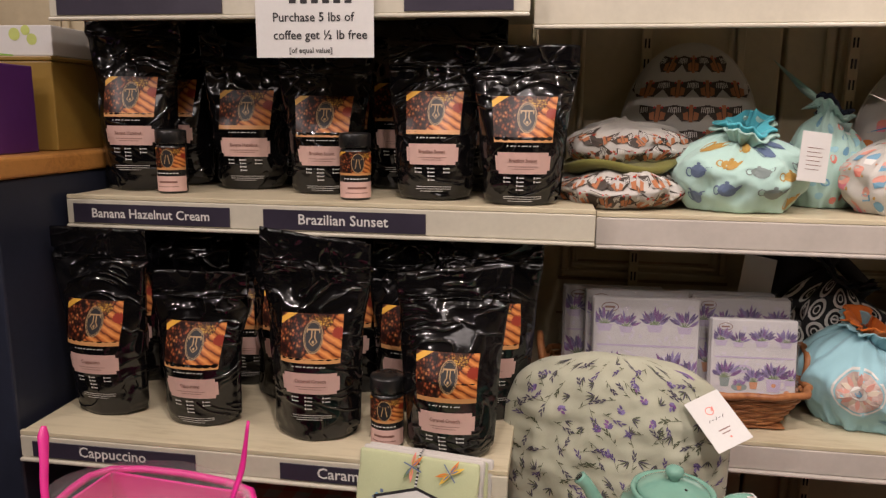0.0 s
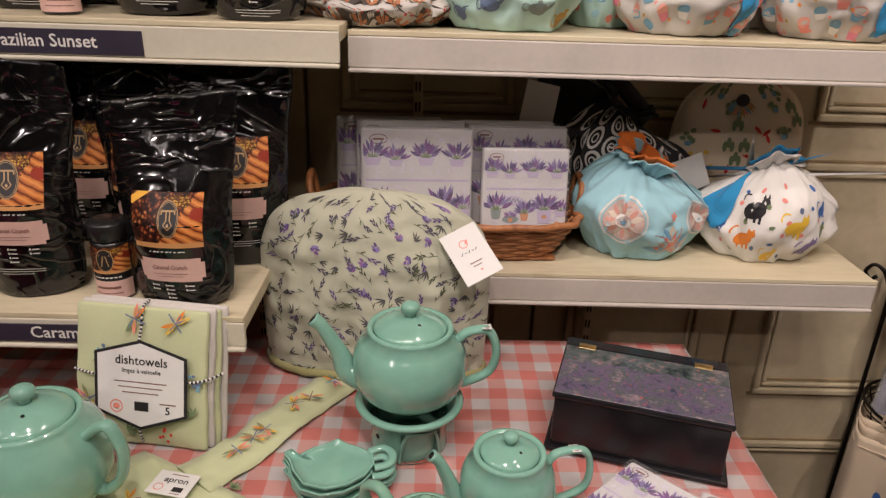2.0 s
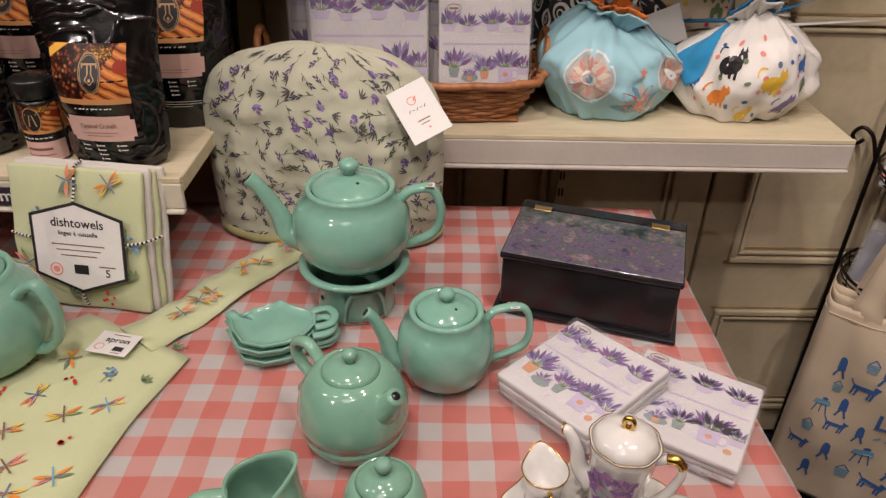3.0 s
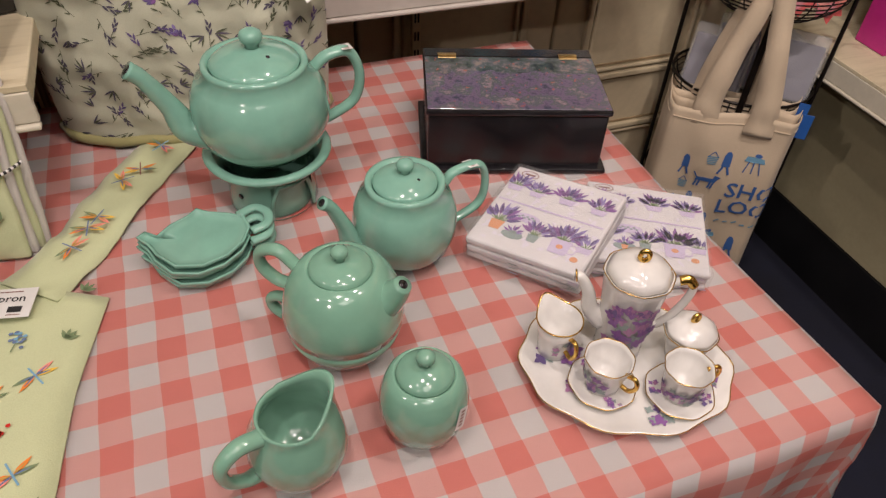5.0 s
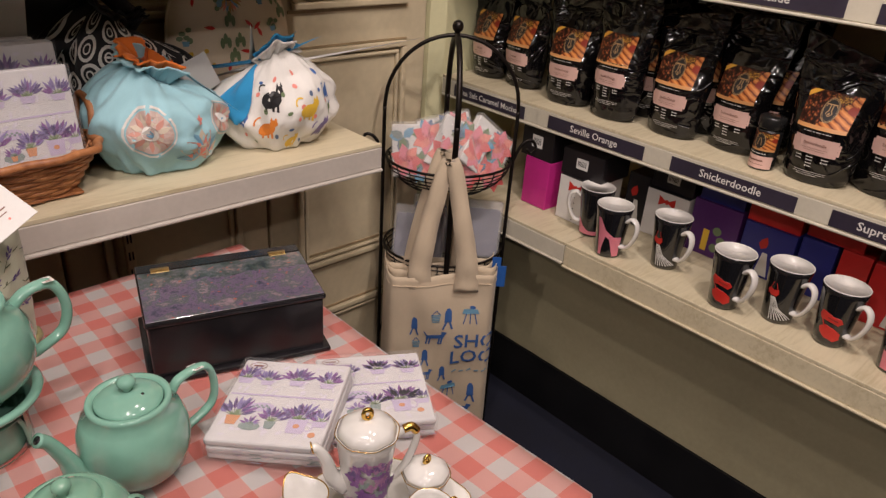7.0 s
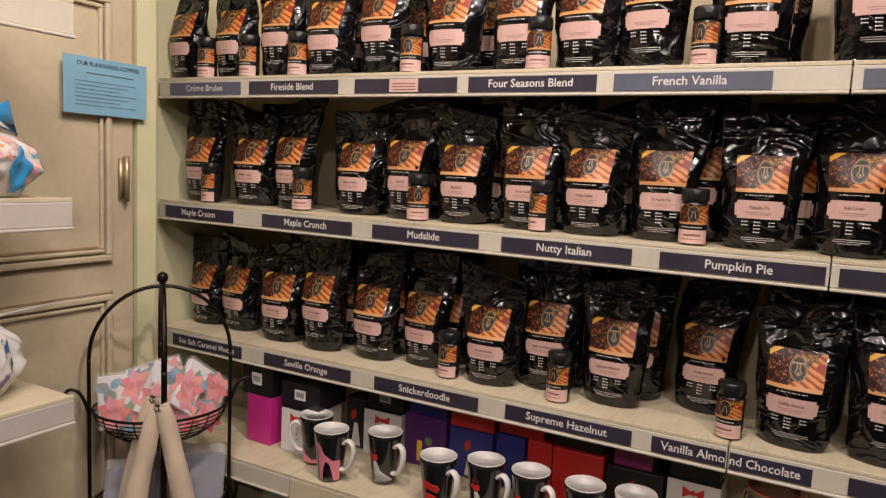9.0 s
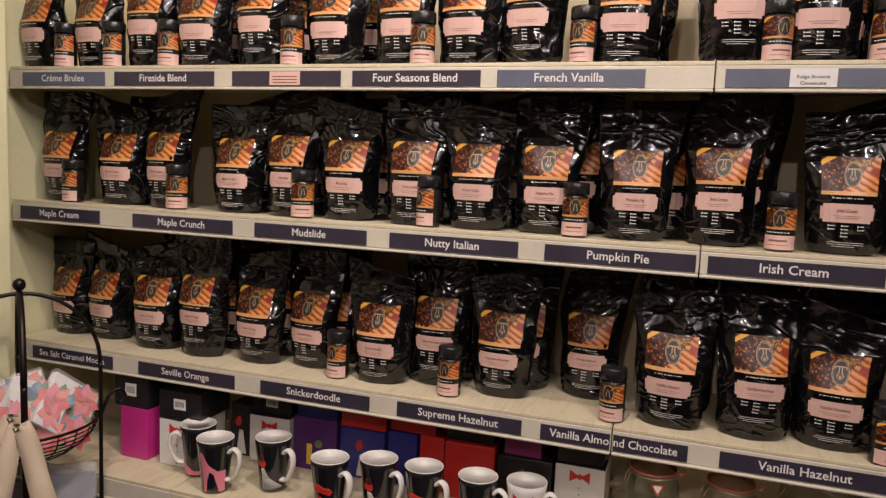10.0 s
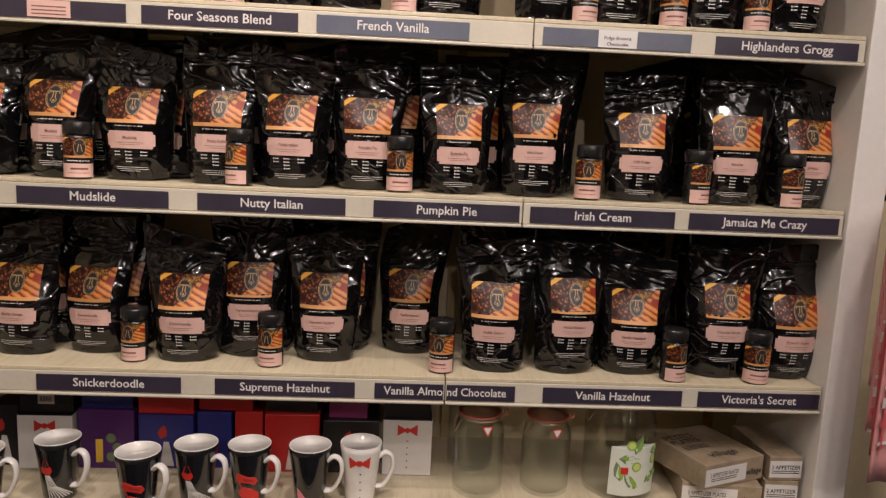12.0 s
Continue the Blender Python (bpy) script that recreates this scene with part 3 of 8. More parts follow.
def shelf(label, axis, front, back, a, b, top, lip, tickets=(), rail=LIP, ticket_z=None, sag=0.0, over=0.0):
    """A shelf board with its price rail. a, b run to the viewer's right; tickets are (from, to, words)."""
    s = thing("shelf", label, "shelf", group="shop shelves", kind="")

    def dims(f0, f1, z0, z1):
        return (a, b, f0, f1, z0, z1) if axis == "y" else (f0, f1, -b, -a, z0, z1)
    part("board", cuboid(*dims(front + 0.008, back, top - 0.020, top), 0.002), BOARD, s, "cream board with worn edge", smooth=False)
    r = part("price_rail", cuboid(*dims(front, front + 0.0075, top - lip, top - 0.006), 0.0015), rail, s, "cream price rail", smooth=False)
    part("rail_edge", cuboid(*dims(front - 0.005, front + 0.006, top - lip - 0.006, top - lip - 0.0005), 0.002), rail, s, smooth=False)
    part("edge_trim", cuboid(*dims(front + 0.001, front + 0.0075, top - 0.0055, top + 0.0015), 0.001), BOARD, s, smooth=False)
    fn = facing(axis, front - 0.0012)
    for t0, t1, words in tickets:
        tz1 = top - 0.012
        tz0 = top - lip + 0.002
        mat = TICKETPALE if words.startswith("~") else TICKET
        words = words.lstrip("~")
        d0, d1 = front - 0.002, front - 0.0004
        tk = part("ticket", cuboid(*((t0, t1, d0, d1, tz0, tz1) if axis == "y" else (d0, d1, -t1, -t0, tz0, tz1)), 0.0004, 1), mat, s, "dark paper ticket in a clear sleeve", smooth=False)
        if words and not words.startswith("#"):
            p = Print(facing(axis, front - 0.0022), 0.0004)
            split = words.endswith("Almo") - words.startswith("nd ")
            p.words(words, t1 - 0.001 if split > 0 else t0 + 0.001 if split < 0 else (t0 + t1) / 2, (tz0 + tz1) / 2 - 0.0058, 0.0152 if len(words) < 20 else 0.0140, PALE, ("CENTER", "RIGHT", "LEFT")[split], (t1 - t0) * (0.86 if split else 0.94))
            p.done("lettering", tk, "white serif lettering")
        elif words.startswith("#pink"):
            p = Print(facing(axis, front - 0.0022), 0.0004)
            m = (t0 + t1) / 2
            p.bar(m - 0.035, m + 0.035, tz0 + 0.002, tz1 - 0.001, PINK)
            for k in range(3):
                p.bar(m - 0.028, m + 0.028, tz0 + 0.006 + 0.006 * k, tz0 + 0.008 + 0.006 * k, BROWNINK, 0.0002)
            p.done("sticker", tk, "pink paper sticker")
        elif words.startswith("#fudge"):
            p = Print(facing(axis, front - 0.0022), 0.0004)
            m = (t0 + t1) / 2
            p.bar(m - 0.034, m + 0.034, tz0 + 0.001, tz1, PAPER)
            p.words("Fudge Brownie", m, tz0 + 0.0145, 0.0055, BLACKP, "CENTER", 0.064, 0.0002)
            p.words("Cheesecake", m, tz0 + 0.0045, 0.0055, BLACKP, "CENTER", 0.055, 0.0002)
            p.done("sticker", tk, "white paper sticker")
    return s


# shelves on the back wall, left bay deeper than the right
shelf("cream shelf holding black coffee pouches", "y", 0.989, 1.30, -0.588, 0.222, 1.226, 0.044, [(-0.576, -0.318, "Banana Hazelnut Cream"), (-0.265, -0.018, "Brazilian Sunset")])
shelf("deep cream shelf holding black coffee pouches", "y", 0.84, 1.30, -0.584, 0.118, 0.901, 0.038, [(-0.564, -0.314, "Cappuccino"), (-0.191, 0.06, "Caramel Crunch")])
shelf("cream shelf above the coffee pouches", "y", 0.989, 1.30, -0.588, 0.122, 1.532, 0.040, [(-0.575, -0.315, ""), (-0.05, 0.10, "")])
shelf("cream shelf holding fabric pot holders", "y", 1.04, 1.30, 0.226, 1.009, 1.216, 0.046, (), RAILGREY)
shelf("cream shelf holding napkins and fabric bundles", "y", 1.04, 1.30, 0.130, 1.009, 0.877, 0.043, (), RAILGREY)
shelf("cream shelf above the pot holders", "y", 1.03, 1.30, 0.126, 1.009, 1.535, 0.055, (), LIP)
# coffee shelves along the east wall
EX = 1.540
shelf("long cream shelf of flavoured coffee", "x", EX, 1.85, -1.466, 0.078, 1.489, 0.044, [(-1.425, -1.185, "~Crème Brulee"), (-1.159, -0.899, "Fireside Blend"), (-0.855, -0.606, "#pink"), (-0.581, -0.322, "Four Seasons Blend"), (-0.291, -0.032, "~French Vanilla")])
shelf("short cream shelf of flavoured coffee", "x", EX, 1.85, 0.080, 0.668, 1.489, 0.044, [(0.095, 0.355, "~#fudge"), (0.398, 0.655, "Highlanders Grogg")])
shelf("long cream shelf of flavoured coffee", "x", EX, 1.85, -1.466, 0.078, 1.180, 0.044, [(-1.440, -1.203, "Maple Cream"), (-1.111, -0.850, "Maple Crunch"), (-0.796, -0.540, "Mudslide"), (-0.491, -0.235, "Nutty Italian"), (-0.186, 0.073, "Pumpkin Pie")])
shelf("short cream shelf of flavoured coffee", "x", EX, 1.85, 0.080, 0.668, 1.180, 0.044, [(0.092, 0.355, "Irish Cream"), (0.381, 0.660, "Jamaica Me Crazy")])
shelf("long cream shelf of flavoured coffee", "x", EX, 1.85, -1.466, -0.046, 0.846, 0.044, [(-1.410, -1.169, "Sea Salt Caramel Mocha"), (-1.096, -0.840, "Seville Orange"), (-0.776, -0.522, "Snickerdoodle"), (-0.462, -0.210, "Supreme Hazelnut"), (-0.174, -0.048, "Vanilla Almo")])
shelf("short cream shelf of flavoured coffee", "x", EX, 1.85, -0.044, 0.668, 0.846, 0.044, [(-0.042, 0.085, "nd Chocolate"), (0.137, 0.400, "Vanilla Hazelnut"), (0.430, 0.665, "Victoria's Secret")])
shelf("cream mug shelf with a wooden edge", "x", 1.445, 1.85, -1.476, -0.932, 0.600, 0.045, (), LIP)
shelf("cream mug shelf with a worn wooden edge", "x", 1.445, 1.85, -0.930, 0.668, 0.600, 0.050, (), BOARD)
solid("end_panel", (1.532, 1.86, -0.735, -0.672, 0.0, 2.62), WHITE, "white end panel of the coffee shelving", "panel", bevel=0.002)


# ---- coffee pouches ----
class Pouch:
    """Stand-up foil pouch; the front faces -y, the base is at z 0."""

    def __init__(self, seed, w, h, depth, lean=0.0, fold=0.0, low=0.0):
        self.seed, self.w, self.h, self.depth, self.lean, self.fold, self.low = seed, w, h, depth, lean, fold, low

    def point(self, x, z, side=-1, raw=False):
        w, h = self.w, self.h
        v = max(0.0, min(1.0, z / h))
        u = max(-1.0, min(1.0, x / (w / 2)))
        belly = 0.62 + 0.38 * math.sin(min(1, v / 0.5) * math.pi / 2)
        if v > 0.42:
            k = min(1.0, (v - 0.42) / 0.42)
            belly = (1 - k) ** 1.3 * (1 - 0.05) + 0.05
        d = self.depth / 2 * belly * max(0.0, 1 - abs(u) ** 2.6) ** 0.75 + 0.0012
        s = self.seed * 7.31
        calm = 1 - min(1.0, max(0.0, (0.78 - abs(u)) / 0.15)) * min(1.0, max(0.0, (0.74 - v) / 0.08)) * min(1.0, v / 0.22)
        amp = 0.0008 + calm * (0.0026 + 0.028 * max(0, v - 0.60) + 0.004 * abs(u) ** 3)
        seal = min(1.0, max(0.0, (v - 0.83) / 0.06))
        amp *= 1 - 0.72 * seal
        q = Vector((x * 11 + s + z * 4, z * 7 - x * 5, side * 2.7 * (1 - seal)))
        wr = noise.noise(q) + 0.9 * (0.5 - 2 * abs(noise.noise(q * 1.7 + Vector((s, 0, 0))))) + 0.15 * (0.4 - 2 * abs(noise.noise(q * 3.9 + Vector((0, s, 0)))))
        y = side * (d + amp * wr)
        squeeze = 0.77 + 0.23 * min(1.0, v / 0.88) - 0.02 * math.sin(math.pi * min(1, v / 0.85)) - 0.05 * max(0, 0.07 - v) / 0.07
        xx = x * squeeze + self.lean * h * max(0, v - 0.45) ** 2 + 0.004 * noise.noise(Vector((s, z * 14, u)))
        zz = z + (0.004 * noise.noise(Vector((x * 16 + s, 3.1, 0.0))) + self.fold * u * 0.03) * max(0, v - 0.7) / 0.3
        y += self.fold * 0.06 * max(0, v - 0.6)
        if v < 0.05:
            zz = z + 0.006 * abs(u) ** 3
        return Vector((xx, y, zz))

    def body(self, nu=36, nv=56):
        bm = bmesh.new()
        rows = []
        for side in (-1, 1):
            rows.append([[bm.verts.new(self.point((-1 + 2 * i / nu) * self.w / 2, self.h * j / nv, side)) for i in range(nu + 1)] for j in range(nv + 1)])
        f, b = rows
        for j in range(nv):
            for i in range(nu):
                bm.faces.new((f[j][i], f[j][i + 1], f[j + 1][i + 1], f[j + 1][i]))
                bm.faces.new((b[j][i + 1], b[j][i], b[j + 1][i], b[j + 1][i + 1]))
            bm.faces.new((f[j][nu], b[j][nu], b[j + 1][nu], f[j + 1][nu]))
            bm.faces.new((b[j][0], f[j][0], f[j + 1][0], b[j + 1][0]))
        for i in range(nu):
            bm.faces.new((f[nv][i], f[nv][i + 1], b[nv][i + 1], b[nv][i]))
            bm.faces.new((b[0][i], b[0][i + 1], f[0][i + 1], f[0][i]))
        return bm

    def build(self):
        """The pouch with its parts, built once; copies are set on the shelves."""
        k = self.h / 0.23 if self.h < 0.26 else self.h / 0.285
        top = (0.158 * k if self.h < 0.26 else 0.180 * k) - self.low
        lw = 0.097
        bag = thing("coffee_pouch", "glossy black foil coffee pouch with a spice-picture label", "coffee pouch", group="coffee pouches")
        part("pouch", self.body(), FOIL, bag)
        bm = bmesh.new()
        for dz in (0.0, 0.006):
            z = self.h * 0.84 + dz
            pts = [self.point(self.w * (-0.47 + 0.94 * i / 8), z) + Vector((0, -0.0008, 0)) for i in range(9)]
            tube(pts, 0.0010, 5, 2, bm)
        part("zip_strip", bm, FOIL, bag)
        lift = lambda x, z: self.point(x, z) + Vector((0, -0.0009, 0))
        label = part("label_picture", sheet(lift, -lw / 2, lw / 2, top - 0.064, top, 8, 6), SPICE, bag, "printed picture of spices and cinnamon sticks")
        p = Print(lift, 0.0003)
        cx, cz = 0.004, top - 0.030
        p.oval(cx, cz, 0.0150, 0.0215, INK, n=24)
        p.ring(cx, cz, 0.0148, 0.0213, 0.0011, CRESTGOLD, n=24, extra=0.0003)
        p.ring(cx, cz, 0.0126, 0.0190, 0.0006, CRESTGOLD, n=24, extra=0.0003)
        p.bar(cx - 0.0085, cx + 0.0085, cz + 0.0085, cz + 0.0105, CRESTGOLD, 0.0003, 2)
        for d in (-1, 1):
            p.line((cx + d * 0.0085, cz + 0.0105), (cx + d * 0.0094, cz + 0.0055), 0.0016, CRESTGOLD, 0.0003)
            p.line((cx + d * 0.0024, cz + 0.0095), (cx + d * 0.0024, cz - 0.0010), 0.0017, CRESTGOLD, 0.0003)
            p.line((cx + d * 0.0024, cz - 0.0010), (cx + d * 0.0060, cz - 0.0060), 0.0013, CRESTGOLD, 0.0003)
            p.line((cx + d * 0.0060, cz - 0.0060), (cx, cz - 0.0110), 0.0010, CRESTGOLD, 0.0003)
        p.oval(cx, cz - 0.0064, 0.0018, 0.0020, CRESTGOLD, extra=0.0003)
        p.done("crest", label, "dark oval crest")
        p = Print(lift, 0.0002)
        zt = top - 0.070
        for i in range(9):
            w = 0.0030 + 0.0020 * (i % 3 == 1)
            p.line((-0.028 + i * 0.0062, zt + 0.0006), (-0.028 + i * 0.0062 + w, zt + 0.0013), 0.0014, PALE)
        zp = zt - 0.008
        a, b, n = -0.0480, 0.0480, 0.0045
        for u0, u1, v0, v1 in ((a + n, b - n, zp - 0.031, zp), (a, a + n, zp - 0.026, zp - 0.005), (b - n, b, zp - 0.026, zp - 0.005)):
            p.bar(u0, u1, v0, v1, PINK, 0, 6)
        for r in range(2):
            p.bar(-0.026 + 0.006 * r, 0.026 - 0.006 * r, zp - 0.0205 - 0.0036 * r, zp - 0.0199 - 0.0036 * r, BROWNINK, 0.0003)
        z0 = zp - 0.038
        for r, cols in enumerate(((-0.034, -0.010, 0.020), (-0.034, -0.010, 0.020), (-0.010,), (-0.010,))):
            for c in cols:
                p.bar(c, c + 0.0026, z0 - 0.0058 * r, z0 - 0.0058 * r + 0.0028, PALE, 0, 1)
                p.bar(c + 0.004, c + 0.013, z0 - 0.0058 * r + 0.0006, z0 - 0.0058 * r + 0.0020, PALE, 0, 2)
        for r in range(3):
            p.bar(-0.034 + 0.008 * (r == 2), 0.036 - 0.016 * (r == 2), z0 - 0.0265 - 0.0034 * r, z0 - 0.0258 - 0.0034 * r, PALE, 0, 6)
        p.done("label_panel", bag, "pink name plate and white small print", "stuff")
        self.zp = zp
        return bag


POUCHES = [Pouch(1, 0.154, 0.284, 0.080), Pouch(2, 0.150, 0.236, 0.082), Pouch(3, 0.146, 0.262, 0.080, 0.10), Pouch(4, 0.150, 0.246, 0.080, -0.06, 0.5),
           Pouch(5, 0.156, 0.290, 0.088, 0.04, -0.4), Pouch(6, 0.148, 0.226, 0.082, 0.05), Pouch(7, 0.142, 0.270, 0.078, 0.22, 0.7), Pouch(8, 0.152, 0.240, 0.085, 0.0, -0.6), Pouch(9, 0.154, 0.252, 0.080, 0.04, 0.3, 0.027)]
MASTERS = {}
NAMEPLATES = {}
TALL, SHORT = (0, 2, 4, 6), (1, 3, 5, 7)


def set_pouch(k, m, flavour=""):
    if k not in MASTERS:
        MASTERS[k] = POUCHES[k].build()
        bag = MASTERS[k]
        bag.matrix_basis = m
    else:
        bag = copy_thing(MASTERS[k], m)
        for child in list(bag.children):
            if child.name.startswith("nameplate"):
                bpy.data.objects.remove(child)
    if flavour:
        key = (k, flavour)
        if key not in NAMEPLATES:
            b = POUCHES[k]
            p = Print(lambda x, z: b.point(x, z) + Vector((0, -0.0009, 0)), 0.0006)
            p.words(flavour, 0.0, b.zp - 0.0140, 0.0054, BROWNINK, "CENTER", 0.056)
            NAMEPLATES[key] = p.done("nameplate", bag, "dark flavour name")
        else:
            part("nameplate", NAMEPLATES[key].data, BROWNINK, bag, "dark flavour name")
    return bag


def pick(h, n):
    """The pouch shape nearest to height h, varied by n."""
    order = sorted(range(8), key=lambda k: abs(POUCHES[k].h - h))
    return order[n % 2]


rng = random.Random(5)
LEFT_MID = [(-0.522, 1.085, 0.29, "Banana Hazelnut"), (-0.354, 1.145, 0.24, "Banana Hazelnut"), (-0.207, 1.105, 0.23, "Brazilian Sunset"), (-0.020, 1.065, 0.236, "Brazilian Sunset"), (0.115, 1.035, 0.226, "Brazilian Sunset")]
LEFT_LOW = [(-0.500, 0.925, 0.284, "Cappuccino"), (-0.343, 0.915, 0.226, "Cappuccino"), (-0.160, 0.90, 0.29, "Caramel Crunch"), (0.034, 0.878, 0.252, "Caramel Crunch")]
for row, z in ((LEFT_MID, 1.226), (LEFT_LOW, 0.901)):
    for n, (x, y, h, flavour) in enumerate(row):
        k = min(range(9), key=lambda q: abs(POUCHES[q].h - h) + 0.001 * ((q + n) % 3))
        set_pouch(k, pose(x, y + 0.012, z + 0.001, rng.uniform(-2, 1), 0, rng.uniform(-4, 8)), flavour)
for x, y, k in ((-0.50, 1.19, 4), (-0.42, 1.24, 0), (-0.20, 1.22, 2), (0.0, 1.20, 4), (-0.545, 1.26, 4), (-0.30, 1.245, 2), (-0.10, 1.215, 0), (0.075, 1.215, 1)):
    set_pouch(k, pose(x, y, 1.227, -1, 0, rng.uniform(-5, 6)))
for x, y, k in ((-0.53, 1.08, 4), (-0.34, 1.09, 2), (-0.16, 1.09, 0), (0.0, 1.16, 0), (-0.40, 1.24, 0), (-0.22, 1.24, 4), (-0.06, 1.24, 4), (0.075, 1.02, 0), (-0.43, 1.06, 0), (-0.24, 1.04, 4), (-0.045, 1.03, 2), (0.06, 1.10, 4), (-0.50, 1.20, 0), (-0.31, 1.21, 4), (-0.13, 1.19, 2), (0.035, 1.235, 0)):
    set_pouch(k, pose(x, y, 0.902, -1, 0, rng.uniform(-6, 6)))

EAST_TOP = [(1.426, 0.25), (1.254, 0.25), (1.110, 0.28), (0.964, 0.25), (0.824, 0.28), (0.656, 0.25), (0.498, 0.26), (0.369, 0.25), (0.247, 0.28), (0.078, 0.25), (-0.109, 0.28), (-0.234, 0.24), (-0.40, 0.25), (-0.56, 0.24)]
EAST_MID = [(1.385, 0.262, "Maple Cream"), (1.224, 0.236, "Maple Cream"), (1.084, 0.27, "Maple Crunch"), (0.895, 0.24, "Maple Crunch"), (0.756, 0.27, "Mudslide"), (0.626, 0.236, "Mudslide"), (0.470, 0.262, "Nutty Italian"),
            (0.339, 0.236, "Nutty Italian"), (0.204, 0.262, "Pumpkin Pie"), (0.039, 0.24, "Pumpkin Pie"), (-0.106, 0.27, "Irish Cream"), (-0.305, 0.24, "Irish Cream"), (-0.482, 0.262, "Jamaica"), (-0.625, 0.246, "Jamaica")]
EAST_LOW = [(1.40, 0.236, "Sea Salt"), (1.28, 0.236, "Sea Salt"), (1.12, 0.246, "Seville Orange"), (0.985, 0.284, "Seville Orange"), (0.841, 0.246, "Seville Orange"), (0.713, 0.27, "Snickerdoodle"), (0.534, 0.24, "Snickerdoodle"),
            (0.423, 0.284, "Supreme Hazelnut"), (0.278, 0.246, "Supreme Hazelnut"), (0.113, 0.262, "Vanilla Almond"), (-0.048, 0.25, "Vanilla Almond"), (-0.191, 0.284, "Vanilla Hazelnut"), (-0.318, 0.24, "Vanilla Hazelnut"), (-0.492, 0.284, "Victoria's Secret"), (-0.630, 0.26, "Victoria's Secret")]
EAST_LOW_X = (1.64, 1.64, 1.615, 1.61, 1.62, 1.64, 1.605, 1.65, 1.63, 1.70, 1.595, 1.60, 1.605, 1.60, 1.60)
for n, (y, h) in enumerate(EAST_TOP):
    set_pouch(pick(h, n), pose(1.60 + rng.uniform(-0.008, 0.012), y, 1.490, -1, 0, -90 + rng.uniform(-7, 5)))
for n, (y, h, flavour) in enumerate(EAST_MID):
    set_pouch(pick(h, n), pose(1.625 + rng.uniform(-0.01, 0.012), y, 1.181, -1, 0, -90 + rng.uniform(-9, 4)), flavour)
for n, (y, h, flavour) in enumerate(EAST_LOW):
    set_pouch(pick(h, n), pose(EAST_LOW_X[n] + 0.012, y, 0.847, -1, 0, -90 + rng.uniform(-9, 4)), flavour)
for z, row in ((1.490, EAST_TOP), (1.181, EAST_MID), (0.847, EAST_LOW)):
    for n, item in enumerate(row):
        for depth in (0.095, 0.175):
            if rng.random() < (0.8 if depth < 0.1 else 0.35) and -0.58 < item[0] < 1.38 and not (z < 1 and 0.0 < item[0] < 0.2):
                set_pouch(TALL[n % 4] if z < 1.2 else SHORT[n % 4], pose(1.615 + depth, item[0] - 0.03 + rng.uniform(-0.02, 0.02), z, -1, 0, -90 + rng.uniform(-8, 8)))


# ---- sample jars ----
def build_jar():
    jar = thing("sample_jar", "small coffee sample jar with black lid and spice label", "jar", group="sample jars")
    part("jar_body", lathe([(0.0215, 0.0), (0.0232, 0.002), (0.0235, 0.005), (0.0235, 0.070), (0.0225, 0.0745), (0.019, 0.077)], 28), JARBLACK, jar)
    prof = [(0.0225, 0.0772), (0.0238, 0.079), (0.0238, 0.097), (0.0225, 0.0995), (0.012, 0.1005)]
    part("lid", lathe(prof, 56, lambda a, r, z: ((r + 0.0004 * (1 if int(a * 56 / 6.2832 + 0.5) % 2 else -1)) * math.cos(a), (r + 0.0004 * (1 if int(a * 56 / 6.2832 + 0.5) % 2 else -1)) * math.sin(a), z)), JARBLACK, jar, "ribbed black plastic lid")
    fn = lambda u, v: (0.0239 * math.sin(u / 0.0239), -0.0239 * math.cos(u / 0.0239), v)
    part("jar_picture", sheet(fn, -0.034, 0.034, 0.037, 0.072, 14, 3), SPICE, jar, "printed picture of spices")
    part("jar_plate", sheet(fn, -0.034, 0.034, 0.003, 0.027, 14, 2), PINK, jar, "pink paper label")
    p = Print(fn, 0.0004)
    p.oval(0.002, 0.055, 0.0105, 0.0150, INK, n=18)
    p.ring(0.002, 0.055, 0.0103, 0.0148, 0.001, CRESTGOLD, extra=0.0002)
    p.bar(-0.0045, 0.0085, 0.0605, 0.0622, CRESTGOLD, 0.0002, 1)
    p.line((0.0006, 0.061), (-0.002, 0.047), 0.0012, CRESTGOLD, 0.0002)
    p.line((0.0034, 0.061), (0.006, 0.047), 0.0012, CRESTGOLD, 0.0002)
    for i in range(8):
        p.bar(-0.020 + i * 0.005, -0.0165 + i * 0.005, 0.031, 0.0325, PALE, 0, 1)
    p.bar(-0.014, 0.016, 0.0165, 0.0195, BROWNINK, 0, 4)
    p.bar(-0.018, 0.018, 0.010, 0.011, BROWNINK, 0, 4)
    p.done("jar_print", jar)
    return jar


JAR = build_jar()
JAR.matrix_basis = pose(-0.448, 1.062, 1.227, 0, 0, 6)
for x, y, z in ((-0.138, 1.045, 1.227), (-0.055, 0.90, 0.902)):
    copy_thing(JAR, pose(x, y, z, 0, 0, -3 if x > -0.1 else 20))
for y in (1.335, 1.035, 0.715, 0.432, 0.143, -0.205, -0.410, -0.588):
    copy_thing(JAR, pose(1.592, y, 1.181, 0, 0, -90 + rng.uniform(-40, 40)))
for y, x in ((0.625, 1.600), (0.372, 1.590), (0.052, 1.583), (-0.388, 1.568), (-0.550, 1.568)):
    copy_thing(JAR, pose(x, y, 0.847, 0, 0, -90 + rng.uniform(-30, 30)))
for y in (1.33, 1.19, 1.04, 0.735, 0.45, 0.145, -0.17, -0.33, -0.48):
    copy_thing(JAR, pose(1.572, y, 1.490, 0, 0, -90 + rng.uniform(-30, 30)))


